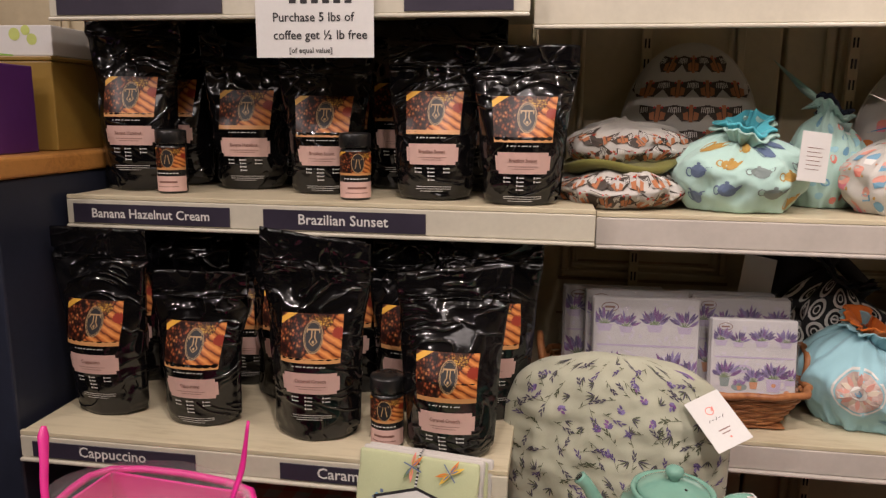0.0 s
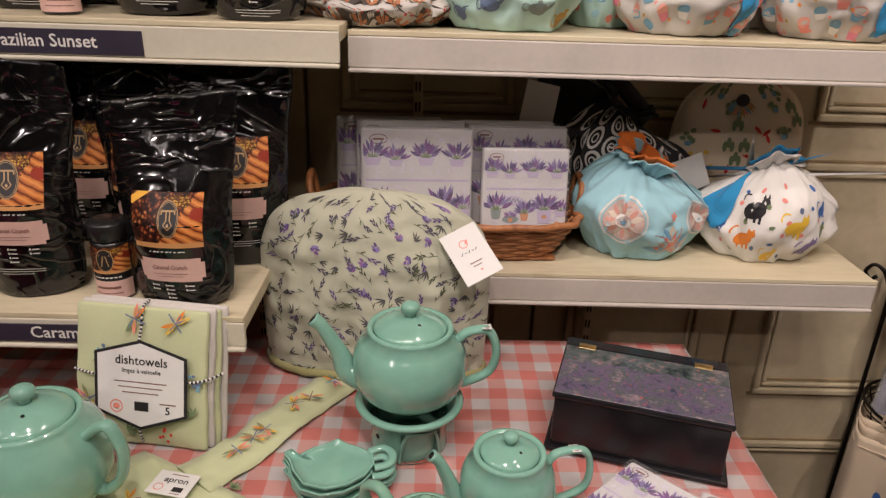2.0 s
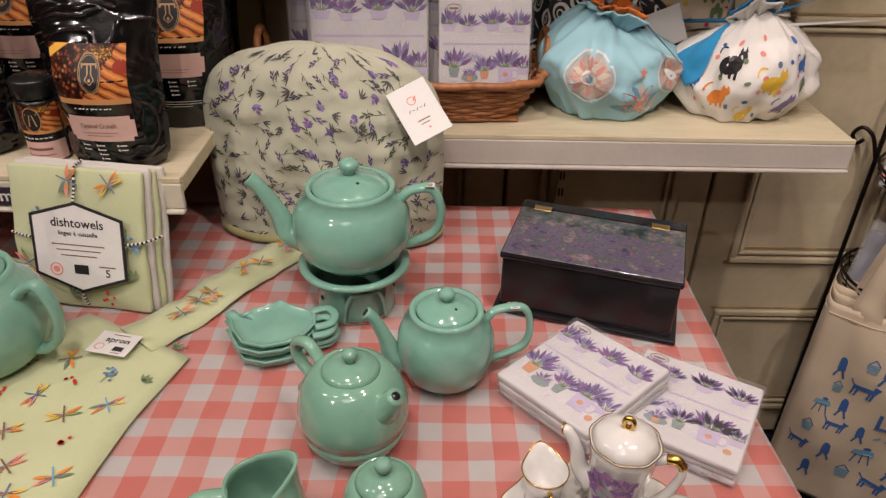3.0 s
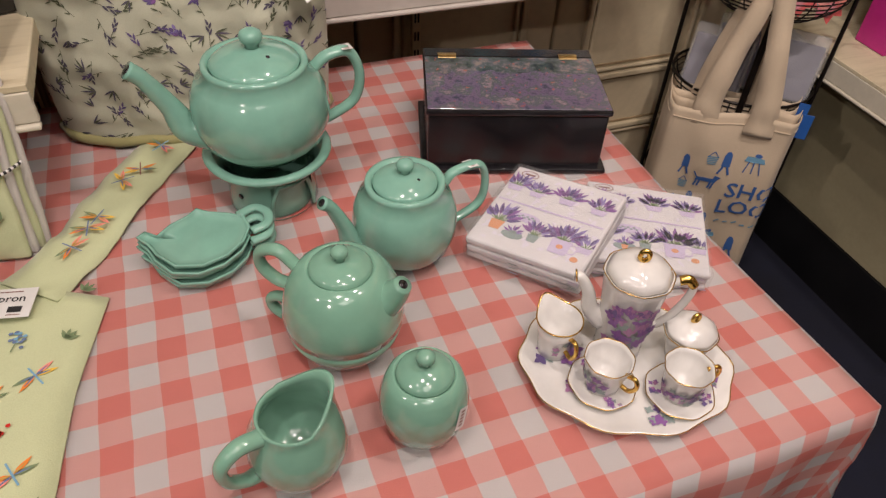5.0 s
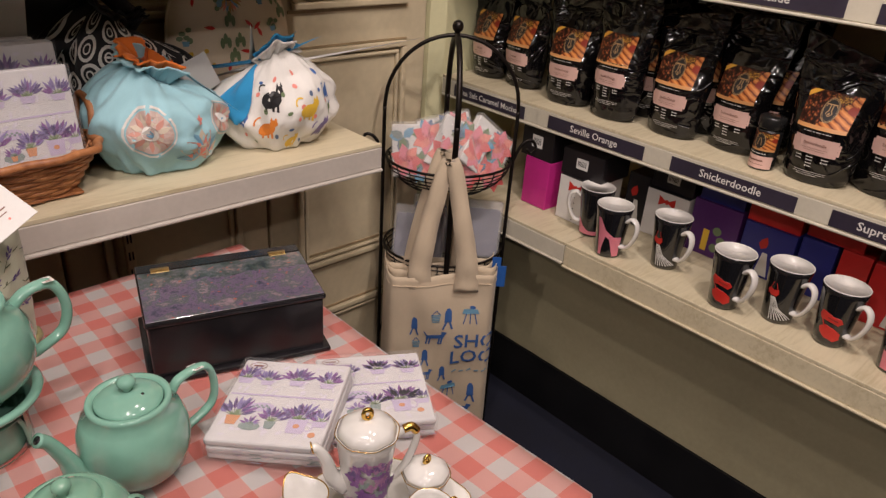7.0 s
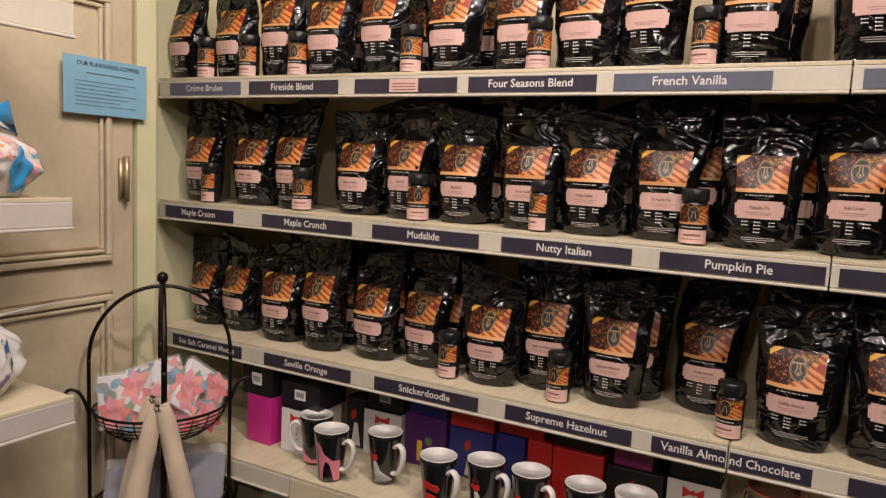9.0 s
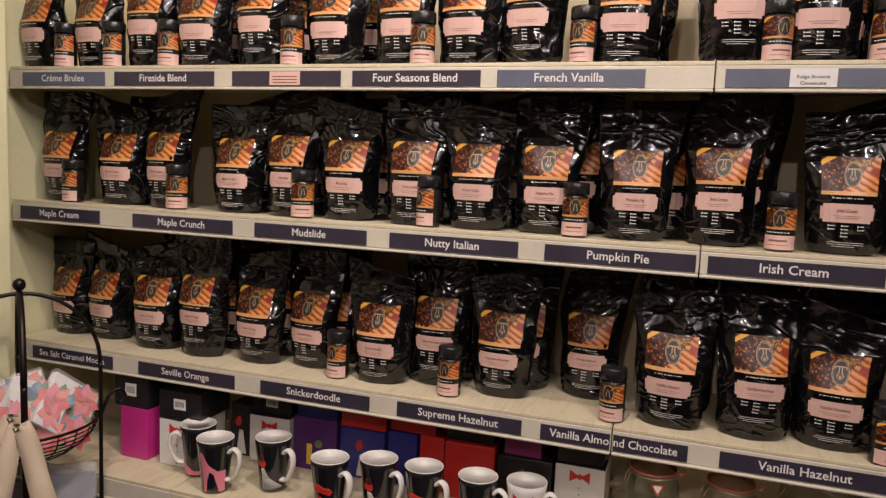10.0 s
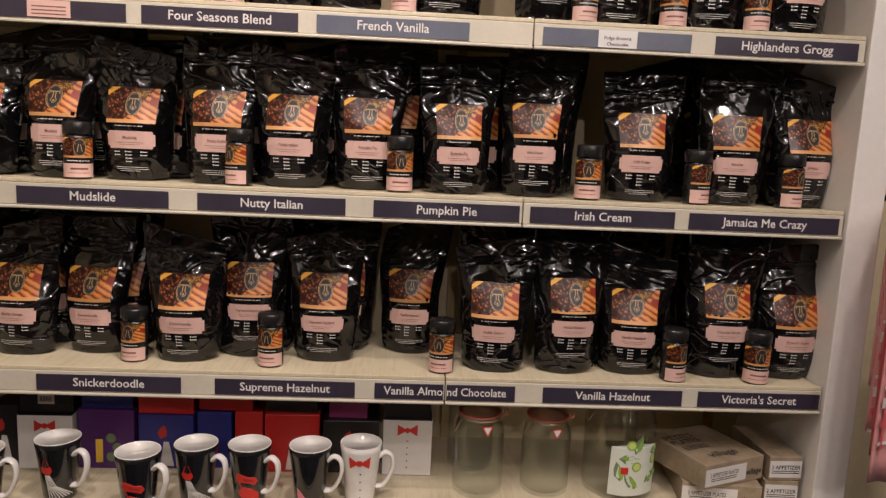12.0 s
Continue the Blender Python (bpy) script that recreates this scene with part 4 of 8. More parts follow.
# ---- table ----
table = thing("display_table", "display table hidden under a gingham cloth", "table")
part("tabletop", cuboid(-0.52, 0.735, 0.385, 1.06, 0.715, 0.742, 0.004), HONEY, table, smooth=False)
for x, y in ((-0.47, 0.43), (0.69, 0.43), (-0.47, 1.01), (0.69, 1.01)):
    part("leg", cuboid(x - 0.025, x + 0.025, y - 0.025, y + 0.025, 0.001, 0.7145, 0.004), HONEY, table, smooth=False)


def cloth():
    """Gingham cloth: a flat top with softly rounded edges and hanging, rippled sides."""
    x0, x1, y0, y1, top, drop = -0.525, 0.745, 0.375, 1.068, 0.7485, 0.34
    bm = bmesh.new()
    uv = bm.loops.layers.uv.verify()
    us = [x0 - drop + drop * k / 10 for k in range(10)] + [x0 + (x1 - x0) * k / 70 for k in range(71)] + [x1 + drop * k / 10 for k in range(1, 11)]
    vs = [y0 - drop + drop * k / 14 for k in range(14)] + [y0 + (y1 - y0) * k / 44 for k in range(45)] + [y1 + drop * k / 8 for k in range(1, 9)]

    def at(u, v):
        cx, cy = min(max(u, x0), x1), min(max(v, y0), y1)
        ox, oy = u - cx, v - cy
        d = math.hypot(ox, oy)
        z = top + 0.0012 * noise.noise(Vector((u * 9, v * 9, 0.4)))
        if d > 0:
            nx, ny = ox / d, oy / d
            along = u * abs(ny) + v * abs(nx)
            out = 0.006 * (1 - math.exp(-d / 0.006)) + min(1, d / 0.2) * (0.010 * math.sin(along * 23) + 0.006 * math.sin(along * 51 + 1)) + 0.012 * d
            if abs(ox) > 0 and abs(oy) > 0:
                out += 0.10 * min(abs(ox), abs(oy))
            cx += 0.014 * max(0.0, cx - 0.55) / 0.195 * max(0.0, 0.62 - cy) / 0.245
            return Vector((cx + nx * out, cy + ny * out, top - max(0.0, d - 0.003) + 0.001)), (u, v)
        return Vector((u + 0.014 * max(0.0, u - 0.55) / 0.195 * max(0.0, 0.62 - v) / 0.245, v, z)), (u, v)
    grid = [[at(u, v) for u in us] for v in vs]
    verts = [[bm.verts.new(p) for p, _ in row] for row in grid]
    for j in range(len(vs) - 1):
        for i in range(len(us) - 1):
            f = bm.faces.new((verts[j][i], verts[j][i + 1], verts[j + 1][i + 1], verts[j + 1][i]))
            for loop, (a, b) in zip(f.loops, ((j, i), (j, i + 1), (j + 1, i + 1), (j + 1, i))):
                loop[uv].uv = grid[a][b][1]
    bmesh.ops.solidify(bm, geom=list(bm.faces), thickness=0.0012)
    return bm


tagged(part("tablecloth", cloth(), GINGHAM), "coral and white gingham cotton tablecloth on the table", "tablecloth")
TOP = 0.750


# ---- jade tea things ----
def teapot_parts(root, k, mat, rim=0.046, top=0.108, belly=0.075, spout=(0.111, 0.124), handle=0.100, low=0.0):
    """Round teapot: body, spout, handle, lid with knob. Spout along +x."""
    b = belly
    prof = [(b * 0.55, low), (b * 0.68, low + 0.003), (b * 0.88, low + top * 0.18), (b * 0.985, low + top * 0.38), (b, low + top * 0.52), (b * 0.965, low + top * 0.70), (b * 0.86, low + top * 0.86), (b * 0.72, low + top * 0.955),
            (rim + 0.006, low + top), (rim + 0.005, low + top + 0.004), (rim + 0.001, low + top + 0.004), (rim - 0.002, low + top - 0.001), (rim - 0.004, low + top - 0.006)]
    part("pot_body", lathe(prof, 56), mat, root)
    sx, sz = spout
    s = b / 0.075
    pts = [(b * 0.78, 0, low + top * 0.30), (b * 1.08, 0, low + top * 0.40), (b * 1.23, 0, low + top * 0.66), (sx * 0.90, 0, sz - 0.013 * s), (sx, 0, sz)]
    part("spout", tube(pts, [0.024 * s, 0.0185 * s, 0.0125 * s, 0.0098 * s, 0.0105 * s], 18, 7, flat=0.9), mat, root)
    # The spout is closed; a black disc paints the shade of its mouth.
    hole = lathe([(0.0058 * s, -0.0010), (0.0056 * s, 0.0004)], 16)
    part("spout_mouth", hole, BOXBLACK, root, "black disc painting the shade inside the spout", loc=Matrix.Translation((sx, 0, sz)) @ Vector((pts[-1][0] - pts[-2][0], 0, pts[-1][2] - pts[-2][2])).to_track_quat("Z", "Y").to_matrix().to_4x4())
    h = handle
    hp = [(-b * 0.80, 0, low + top * 0.84), (-b * 1.02, 0, low + top * 0.97), (-h * 0.90, 0, low + top * 0.98), (-h, 0, low + top * 0.70), (-h * 0.93, 0, low + top * 0.40), (-b * 1.03, 0, low + top * 0.24), (-b * 0.88, 0, low + top * 0.22)]
    part("handle", tube(hp, [0.0085 * s, 0.0080 * s, 0.0078 * s, 0.0075 * s, 0.0075 * s, 0.0075 * s, 0.0085 * s], 14, 7, flat=0.75), mat, root)
    z = low + top + 0.0015
    lr = rim - 0.0018
    lid = part("lid", lathe([(lr, z - 0.002), (lr, z + 0.0015), (lr * 0.93, z + 0.005 * s), (lr * 0.70, z + 0.0115 * s), (lr * 0.4, z + 0.0155 * s), (lr * 0.16, z + 0.017 * s)], 44), mat, root)
    kz = z + 0.016 * s
    part("knob", lathe([(0.0075 * s, kz - 0.001), (0.0070 * s, kz + 0.004 * s), (0.0115 * s, kz + 0.009 * s), (0.0125 * s, kz + 0.0135 * s), (0.0105 * s, kz + 0.018 * s), (0.005 * s, kz + 0.0205 * s)], 28), mat, lid)
    # Black disc on the lid: the steam hole's shade as colour.
    part("steam_hole", lathe([(0.0024 * s, 0), (0.0022 * s, 0.0006)], 12), BOXBLACK, lid, "small black disc painting the shade in the steam hole", loc=pose(lr * 0.50 * math.cos(2.1), lr * 0.50 * math.sin(2.1), z + 0.0136 * s, -14, -10, 0))


def price_sticker(m, w=0.020, h=0.011, parent=None):
    p = Print(lambda u, v: (u, v, 0.0), 0.0003)
    p.bar(-w / 2, w / 2, -h / 2, h / 2, PAPER)
    for k in range(5):
        p.bar(-w * 0.36 + k * w * 0.16, -w * 0.27 + k * w * 0.16, -h * 0.2, h * 0.22, BROWNINK, 0.0002, 1)
    ob = p.done("price_sticker", parent, "small white price sticker")
    ob.matrix_basis = m
    return ob


big = thing("teapot", "large jade green glazed teapot standing on its warmer", "teapot", pose(0.319, 0.812, 0.8165, 0, 0, 181), "jade tea things")
teapot_parts(big, 1, TEAL, 0.0445, 0.093, 0.068, (0.112, 0.104), 0.102)
price_sticker(pose(-0.089, 0.0, 0.0965, 0, -12, 90), parent=big)
side = thing("teapot", "large jade green glazed teapot beside the dish towels", "teapot", pose(-0.072, 0.700, TOP, 0, 0, 172), "jade tea things")
teapot_parts(side, 1, TEAL)
mid = thing("teapot", "small jade green glazed teapot beside the black box", "teapot", pose(0.428, 0.684, TOP, 0, 0, 187), "jade tea things")
teapot_parts(mid, 1, TEAL, 0.0325, 0.086, 0.0515, (0.082, 0.090), 0.089)
price_sticker(pose(-0.070, 0.0, 0.0875, 0, -14, 90), 0.018, 0.010, mid)


def warmer():
    w = thing("teapot_warmer", "jade green glazed warmer stand under the large teapot", "teapot warmer", pose(0.319, 0.812, TOP, 0, 0, -70), "jade tea things")
    bm = bmesh.new()
    seg = 72
    rings = [(0.046, 0.0), (0.0475, 0.003), (0.0465, 0.014), (0.0455, 0.044), (0.048, 0.051), (0.056, 0.056), (0.0645, 0.060), (0.066, 0.0635), (0.0635, 0.0665), (0.056, 0.0645)]
    inner = [(0.0405, 0.0), (0.0415, 0.003), (0.041, 0.012), (0.040, 0.044), (0.042, 0.051), (0.046, 0.056)]
    rows = [[bm.verts.new((r * math.cos(2 * math.pi * i / seg), r * math.sin(2 * math.pi * i / seg), z)) for i in range(seg)] for r, z in rings]
    gate = lambda i, j: 1 <= j <= 2 and min(i % seg, seg - i % seg) <= 6
    for j in range(len(rows) - 1):
        for i in range(seg):
            if not gate(i, j):
                bm.faces.new((rows[j][i], rows[j][(i + 1) % seg], rows[j + 1][(i + 1) % seg], rows[j + 1][i]))
    part("stand", bm, TEAL, w)
    part("inner_wall", lathe(inner, 48, cap=False), TEAL, w, "glazed inside")
    bm = bmesh.new()
    arch = []
    for k in range(25):
        a = math.pi * k / 24
        half = 0.55 * math.cos(a)
        zz = 0.003 + 0.041 * min(1.0, 1.25 * math.sin(a))
        arch.append((0.0478 * math.cos(half), 0.0478 * math.sin(half), zz))
    tube(arch, 0.0024, 8, 2, bm)
    part("opening_rim", bm, TEAL, w)
    part("base_plate", lathe([(0.040, 0.0006), (0.040, 0.002)], 40), GREEN, w)
    # Vents are black discs on the wall, their inner shade put in as colour.
    for a in (-1.25, 1.25):
        part("vent_hole", lathe([(0.003, 0), (0.003, 0.001)], 12), BOXBLACK, w, "small black disc painting the shade in the vent hole", loc=Matrix.Translation((0.0462 * math.cos(a), 0.0462 * math.sin(a), 0.028)) @ Vector((math.cos(a), math.sin(a), 0)).to_track_quat("Z", "Y").to_matrix().to_4x4())
    return w


warmer()

two = thing("tea_for_one", "celadon glazed stacked teapot and cup set", "tea set", pose(0.342, 0.587, TOP, 0, 0, -38), "jade tea things")
part("cup", lathe([(0.026, 0.0), (0.031, 0.001), (0.041, 0.010), (0.0485, 0.024), (0.0505, 0.034), (0.049, 0.0345)], 48), GREEN, two)
part("pot_body", lathe([(0.048, 0.0352), (0.0508, 0.0358), (0.0520, 0.046), (0.0505, 0.060), (0.0455, 0.075), (0.0375, 0.087), (0.0290, 0.0935), (0.0275, 0.0935), (0.0262, 0.0915)], 48), GREEN, two)
lid2 = part("lid", lathe([(0.0258, 0.0905), (0.0262, 0.0935), (0.0235, 0.0965), (0.015, 0.1000), (0.006, 0.1012)], 40), GREEN, two)
part("knob", lathe([(0.0045, 0.1005), (0.0042, 0.104), (0.0072, 0.108), (0.0070, 0.112), (0.003, 0.1145)], 24), GREEN, lid2)
part("spout", tube([(0.034, 0, 0.066), (0.046, 0, 0.078), (0.054, 0, 0.092)], [0.020, 0.0125, 0.0078], 18, 8), GREEN, two)
# Mouth of the small pot: shade painted as a black disc, no hollow.
part("spout_mouth", lathe([(0.0042, -0.0008), (0.0040, 0.0003)], 14), BOXBLACK, two, "black disc painting the shade inside the spout", loc=pose(0.0542, 0, 0.0922, 0, 34, 0))
part("pot_handle", tube([(-0.040, 0, 0.080), (-0.056, 0, 0.093), (-0.073, 0, 0.086), (-0.074, 0, 0.070), (-0.062, 0, 0.058), (-0.050, 0, 0.056)], 0.0062, 12, 7, flat=0.8), GREEN, two)
part("cup_handle", tube([(-0.047, 0, 0.031), (-0.060, 0, 0.036), (-0.071, 0, 0.030), (-0.068, 0, 0.018), (-0.055, 0, 0.011), (-0.043, 0, 0.012)], 0.0056, 12, 7, flat=0.8), GREEN, two)

sugar = thing("sugar_bowl", "celadon glazed lidded sugar bowl", "sugar bowl", pose(0.379, 0.482, TOP), "jade tea things")
part("bowl", lathe([(0.019, 0.0), (0.023, 0.0012), (0.031, 0.014), (0.0352, 0.032), (0.0345, 0.048), (0.030, 0.063), (0.0245, 0.0705), (0.0232, 0.0705), (0.0222, 0.0685)], 44), GREEN, sugar)
lid3 = part("lid", lathe([(0.0218, 0.068), (0.0222, 0.0712), (0.020, 0.0742), (0.012, 0.0785), (0.005, 0.080)], 36), GREEN, sugar)
part("knob", lathe([(0.004, 0.079), (0.0038, 0.082), (0.0072, 0.0865), (0.0070, 0.091), (0.003, 0.0935)], 22), GREEN, lid3)
price_sticker(Matrix.Translation((0.0353 * math.cos(-1.0), 0.0353 * math.sin(-1.0), 0.044)) @ Vector((math.cos(-1.0), math.sin(-1.0), 0.12)).to_track_quat("Z", "Y").to_matrix().to_4x4() @ pose(0, 0, 0, 0, 0, 65), 0.019, 0.011, sugar)


def creamer():
    c = thing("creamer", "celadon glazed cream jug with a wide pouring lip", "cream jug", pose(0.279, 0.480, TOP, 0, 0, 20), "jade tea things")

    def lip(a, r, z):
        k = max(0.0, (z - 0.052) / 0.030)
        out = max(0.0, math.cos(a)) ** 5
        rr = r * (1 + 0.42 * k * out)
        return (rr * math.cos(a), rr * math.sin(a) * (1 - 0.18 * k * (math.cos(a) > 0) * abs(math.cos(a))), z + 0.022 * k * max(0.0, math.cos(a)) ** 2 - 0.004 * k * (math.cos(a) < 0))
    prof = [(0.020, 0.0), (0.024, 0.0012), (0.0335, 0.014), (0.0375, 0.030), (0.0355, 0.046), (0.0295, 0.060), (0.0265, 0.068), (0.0268, 0.0715), (0.0245, 0.0712), (0.0240, 0.066), (0.0275, 0.055), (0.033, 0.040), (0.034, 0.028), (0.028, 0.012), (0.012, 0.006)]
    part("jug", lathe(prof, 52, lip), GREEN, c)
    part("handle", tube([(-0.024, 0, 0.062), (-0.044, 0, 0.066), (-0.058, 0, 0.055), (-0.056, 0, 0.036), (-0.044, 0, 0.024), (-0.034, 0, 0.022)], [0.0075, 0.0068, 0.0062, 0.006, 0.006, 0.007], 14, 7, flat=0.8), GREEN, c)
    return c


creamer()


def tea_tidy():
    """Flat teapot-shaped dish with a raised rim, spout and pierced handle."""
    d = thing("tea_tidy", "jade green teapot-shaped tea bag dish in a stack", "dish", group="stacked tea tidies")
    base = [(-0.058, 0.018), (-0.050, 0.006), (-0.044, -0.012), (-0.030, -0.034), (-0.006, -0.042), (0.018, -0.036), (0.036, -0.022), (0.046, -0.004), (0.044, 0.014), (0.030, 0.024), (0.012, 0.033), (0.002, 0.042), (-0.008, 0.034), (-0.026, 0.026), (-0.040, 0.014), (-0.050, 0.024)]
    bm = bmesh.new()
    n = len(base)

    def ring(scale, z):
        return [bm.verts.new((x * scale, y * scale, z)) for x, y in base]
    rings = [ring(0.90, 0.0), ring(0.985, 0.0035), ring(1.0, 0.0075), ring(0.965, 0.0078), ring(0.90, 0.0042), ring(0.5, 0.0030)]
    for a, b in zip(rings, rings[1:]):
        for i in range(n):
            bm.faces.new((a[i], a[(i + 1) % n], b[(i + 1) % n], b[i]))
    bm.faces.new(list(reversed(rings[0])))
    bm.faces.new(rings[-1])
    bmesh.ops.subdivide_edges(bm, edges=[e for e in bm.edges], cuts=1, smooth=0.6, use_grid_fill=True)
    part("dish", bm, TEAL, d)
    part("handle_loop", tube([(0.038, 0.018, 0.0062), (0.056, 0.024, 0.0066), (0.066, 0.012, 0.0066), (0.062, -0.004, 0.0066), (0.046, -0.010, 0.0062)], 0.0052, 10, 6, flat=0.6), TEAL, d)
    return d


tidy = tea_tidy()
for k in range(5):
    m = pose(0.236 + 0.002 * math.sin(k * 2.1), 0.726 + 0.002 * math.cos(k * 3), TOP + 0.0005 + 0.0066 * k, 0, 0, 2 + 3 * math.sin(k * 1.7))
    if k == 0:
        tidy.matrix_basis = m
    else:
        copy_thing(tidy, m)


# ---- miniature porcelain set ----
def violets(p, u, v, size, rnd, n=9):
    size, n = size * 1.25, int(n * 1.5)
    for _ in range(n):
        a, r = rnd.uniform(0, 6.28), size * rnd.random() ** 0.5
        x, y = u + r * math.cos(a), v + 0.8 * r * math.sin(a)
        ink = rnd.choice((VIOLET, VIOLET, MAUVE, DEEPLAV, GREYGREEN))
        for q in range(4):
            p.leaf(x, y, size * 0.34, size * 0.24, a + q * 1.57, ink, 0.0001 * rnd.random())


def gilt(root, r, z, name="gilt_rim", wob=0.0, n=6):
    part(name, tube([(r * (1 + wob * math.cos(n * t)) * math.cos(t), r * (1 + wob * math.cos(n * t)) * math.sin(t), z) for t in (2 * math.pi * i / 36 for i in range(37))], 0.00045, 6, 1), GOLD, root, "thin gilt rim")


TRAY_TURN = -21
rv = random.Random(9)
tray = thing("serving_tray", "white porcelain tray with violets and gilt scalloped rim", "tray", pose(0.565, 0.480, TOP, 0, 0, TRAY_TURN))


def scallop(a, r, z):
    k = 1 + 0.022 * math.cos(10 * a) * (r / 0.09)
    return (r * k * 1.01 * math.cos(a), r * k * 0.81 * math.sin(a), z)


part("tray_dish", lathe([(0.070, 0.0), (0.076, 0.0008), (0.086, 0.005), (0.0915, 0.0095), (0.0915, 0.0108), (0.088, 0.0105), (0.078, 0.0058), (0.02, 0.0052)], 80, scallop), PORCELAIN, tray)
part("gilt_rim", tube([scallop(t, 0.0915, 0.0108) for t in (2 * math.pi * i / 60 for i in range(61))], 0.0005, 6, 1), GOLD, tray, "thin gilt rim")
p = Print(lambda u, v: (u, v, 0.0066), 0.0003)
for u, v, s in ((-0.058, 0.010, 0.017), (-0.040, -0.022, 0.014), (0.045, -0.030, 0.016), (0.062, -0.012, 0.012), (0.020, -0.050, 0.010), (-0.066, 0.028, 0.010)):
    violets(p, u, v, s, rv, 8)
p.bar(0.050, 0.074, -0.030, -0.021, PAPER, 0.0004, 1)
for k in range(5):
    p.bar(0.053 + 0.004 * k, 0.0555 + 0.004 * k, -0.0275, -0.0235, VIOLET, 0.0006, 1)
p.done("violet_print", tray, "printed violets and a price sticker", "stuff")
TZ = TOP + 0.0058


def lobed(a, r, z, n=8, w=0.02):
    return (r * (1 + w * math.cos(n * a)) * math.cos(a), r * (1 + w * math.cos(n * a)) * math.sin(a), z)


def wrap(radius):
    return lambda u, v: (radius(v) * math.sin(u / radius(v)), -radius(v) * math.cos(u / radius(v)), v)


pot = thing("coffee_pot", "miniature white porcelain coffee pot with violets and gilding", "coffee pot", pose(0.571, 0.504, TZ, 0, 0, -25) @ Matrix.Diagonal((1.0, 1.0, 1.08, 1.0)), "miniature porcelain set")
part("pot_body", lathe([(0.018, 0), (0.0215, 0.0012), (0.0205, 0.006), (0.0215, 0.020), (0.0245, 0.050), (0.0272, 0.076), (0.0285, 0.083), (0.0275, 0.0835), (0.026, 0.080)], 48, lobed), PORCELAIN, pot)
gilt(pot, 0.0288, 0.0836, wob=0.02, n=8)
lid4 = part("lid", lathe([(0.0262, 0.0825), (0.0270, 0.0845), (0.022, 0.0905), (0.012, 0.0945), (0.004, 0.0955)], 40, lobed), PORCELAIN, pot)
part("knob", tube([(0, 0, 0.095), (0.0035, 0, 0.099), (0.0025, 0, 0.1045), (-0.0025, 0, 0.1045), (-0.0035, 0, 0.099), (0, 0, 0.0955)], 0.0022, 8, 5), GOLD, lid4, "gold ring knob")
part("spout", tube([(-0.020, 0, 0.028), (-0.032, 0, 0.040), (-0.037, 0, 0.058), (-0.045, 0, 0.072), (-0.050, 0, 0.074)], [0.010, 0.0075, 0.0055, 0.0045, 0.0046], 12, 6), PORCELAIN, pot)
part("spout_rim", tube([(-0.0497 - 0.001 * math.sin(t), 0.0046 * math.cos(t), 0.0745 + 0.0046 * math.sin(t)) for t in (6.283 * i / 14 for i in range(15))], 0.0008, 6, 1), GOLD, pot, "thin gilt rim")
part("handle", tube([(0.025, 0, 0.072), (0.040, 0, 0.080), (0.047, 0, 0.070), (0.041, 0, 0.048), (0.030, 0, 0.030), (0.022, 0, 0.027)], 0.0036, 10, 6), PORCELAIN, pot)
part("handle_gilding", tube([(0.034, 0, 0.0785), (0.041, 0, 0.0803), (0.0467, 0, 0.0745)], 0.0041, 10, 5), GOLD, pot, "gilded handle top")
p = Print(wrap(lambda v: 0.0218 + 0.085 * v - 0.0 + 0.0006), 0.0008)
for u, v, s in ((-0.004, 0.055, 0.014), (0.004, 0.035, 0.015), (-0.008, 0.022, 0.011), (0.010, 0.060, 0.008)):
    violets(p, u, v, s, rv, 12)
p.done("violet_print", pot, "printed violets", "stuff")
p = Print(lambda u, v: (u, v, 0.0925 - 0.25 * math.hypot(u, v)), 0.0012)
violets(p, 0.004, -0.013, 0.005, rv, 5)
p.done("lid_print", lid4, "printed violet sprig")


def mini_cup(x, y, turn):
    c = thing("coffee_cup", "miniature white porcelain cup with violets and gold handle", "cup", pose(x, y, TZ + 0.0035, 0, 0, turn), "miniature porcelain set")
    part("cup_body", lathe([(0.0125, 0), (0.0145, 0.0008), (0.0150, 0.006), (0.0175, 0.020), (0.0200, 0.031), (0.0206, 0.0345), (0.0198, 0.0345), (0.0185, 0.030), (0.0150, 0.012), (0.006, 0.006)], 40, lobed), PORCELAIN, c)
    gilt(c, 0.0204, 0.0346, wob=0.02, n=8)
    part("handle", tube([(0.0175, 0, 0.028), (0.026, 0, 0.030), (0.029, 0, 0.022), (0.024, 0, 0.013), (0.0165, 0, 0.013)], 0.0021, 9, 6), GOLD, c, "gold handle")
    pr = Print(wrap(lambda v: 0.0152 + 0.16 * v), 0.0008)
    violets(pr, 0.0, 0.016, 0.010, rv, 12)
    violets(pr, -0.022, 0.014, 0.008, rv, 8)
    pr.done("violet_print", c, "printed violets", "stuff")
    s = thing("saucer", "miniature white porcelain saucer with gilt rim", "saucer", pose(x, y, TZ, 0, 0, turn), "miniature porcelain set")
    part("saucer_dish", lathe([(0.016, 0), (0.018, 0.0005), (0.0245, 0.0025), (0.0285, 0.0055), (0.0282, 0.0060), (0.024, 0.0034), (0.008, 0.0028)], 48, lobed), PORCELAIN, s)
    gilt(s, 0.0288, 0.0061, wob=0.02, n=8)
    pr = Print(lambda u, v: (u, v, 0.0032 + 0.14 * max(0, math.hypot(u, v) - 0.018)), 0.0009)
    violets(pr, 0.018, -0.010, 0.006, rv, 7)
    violets(pr, -0.019, 0.008, 0.006, rv, 7)
    pr.done("saucer_print", s, "printed violets", "stuff")


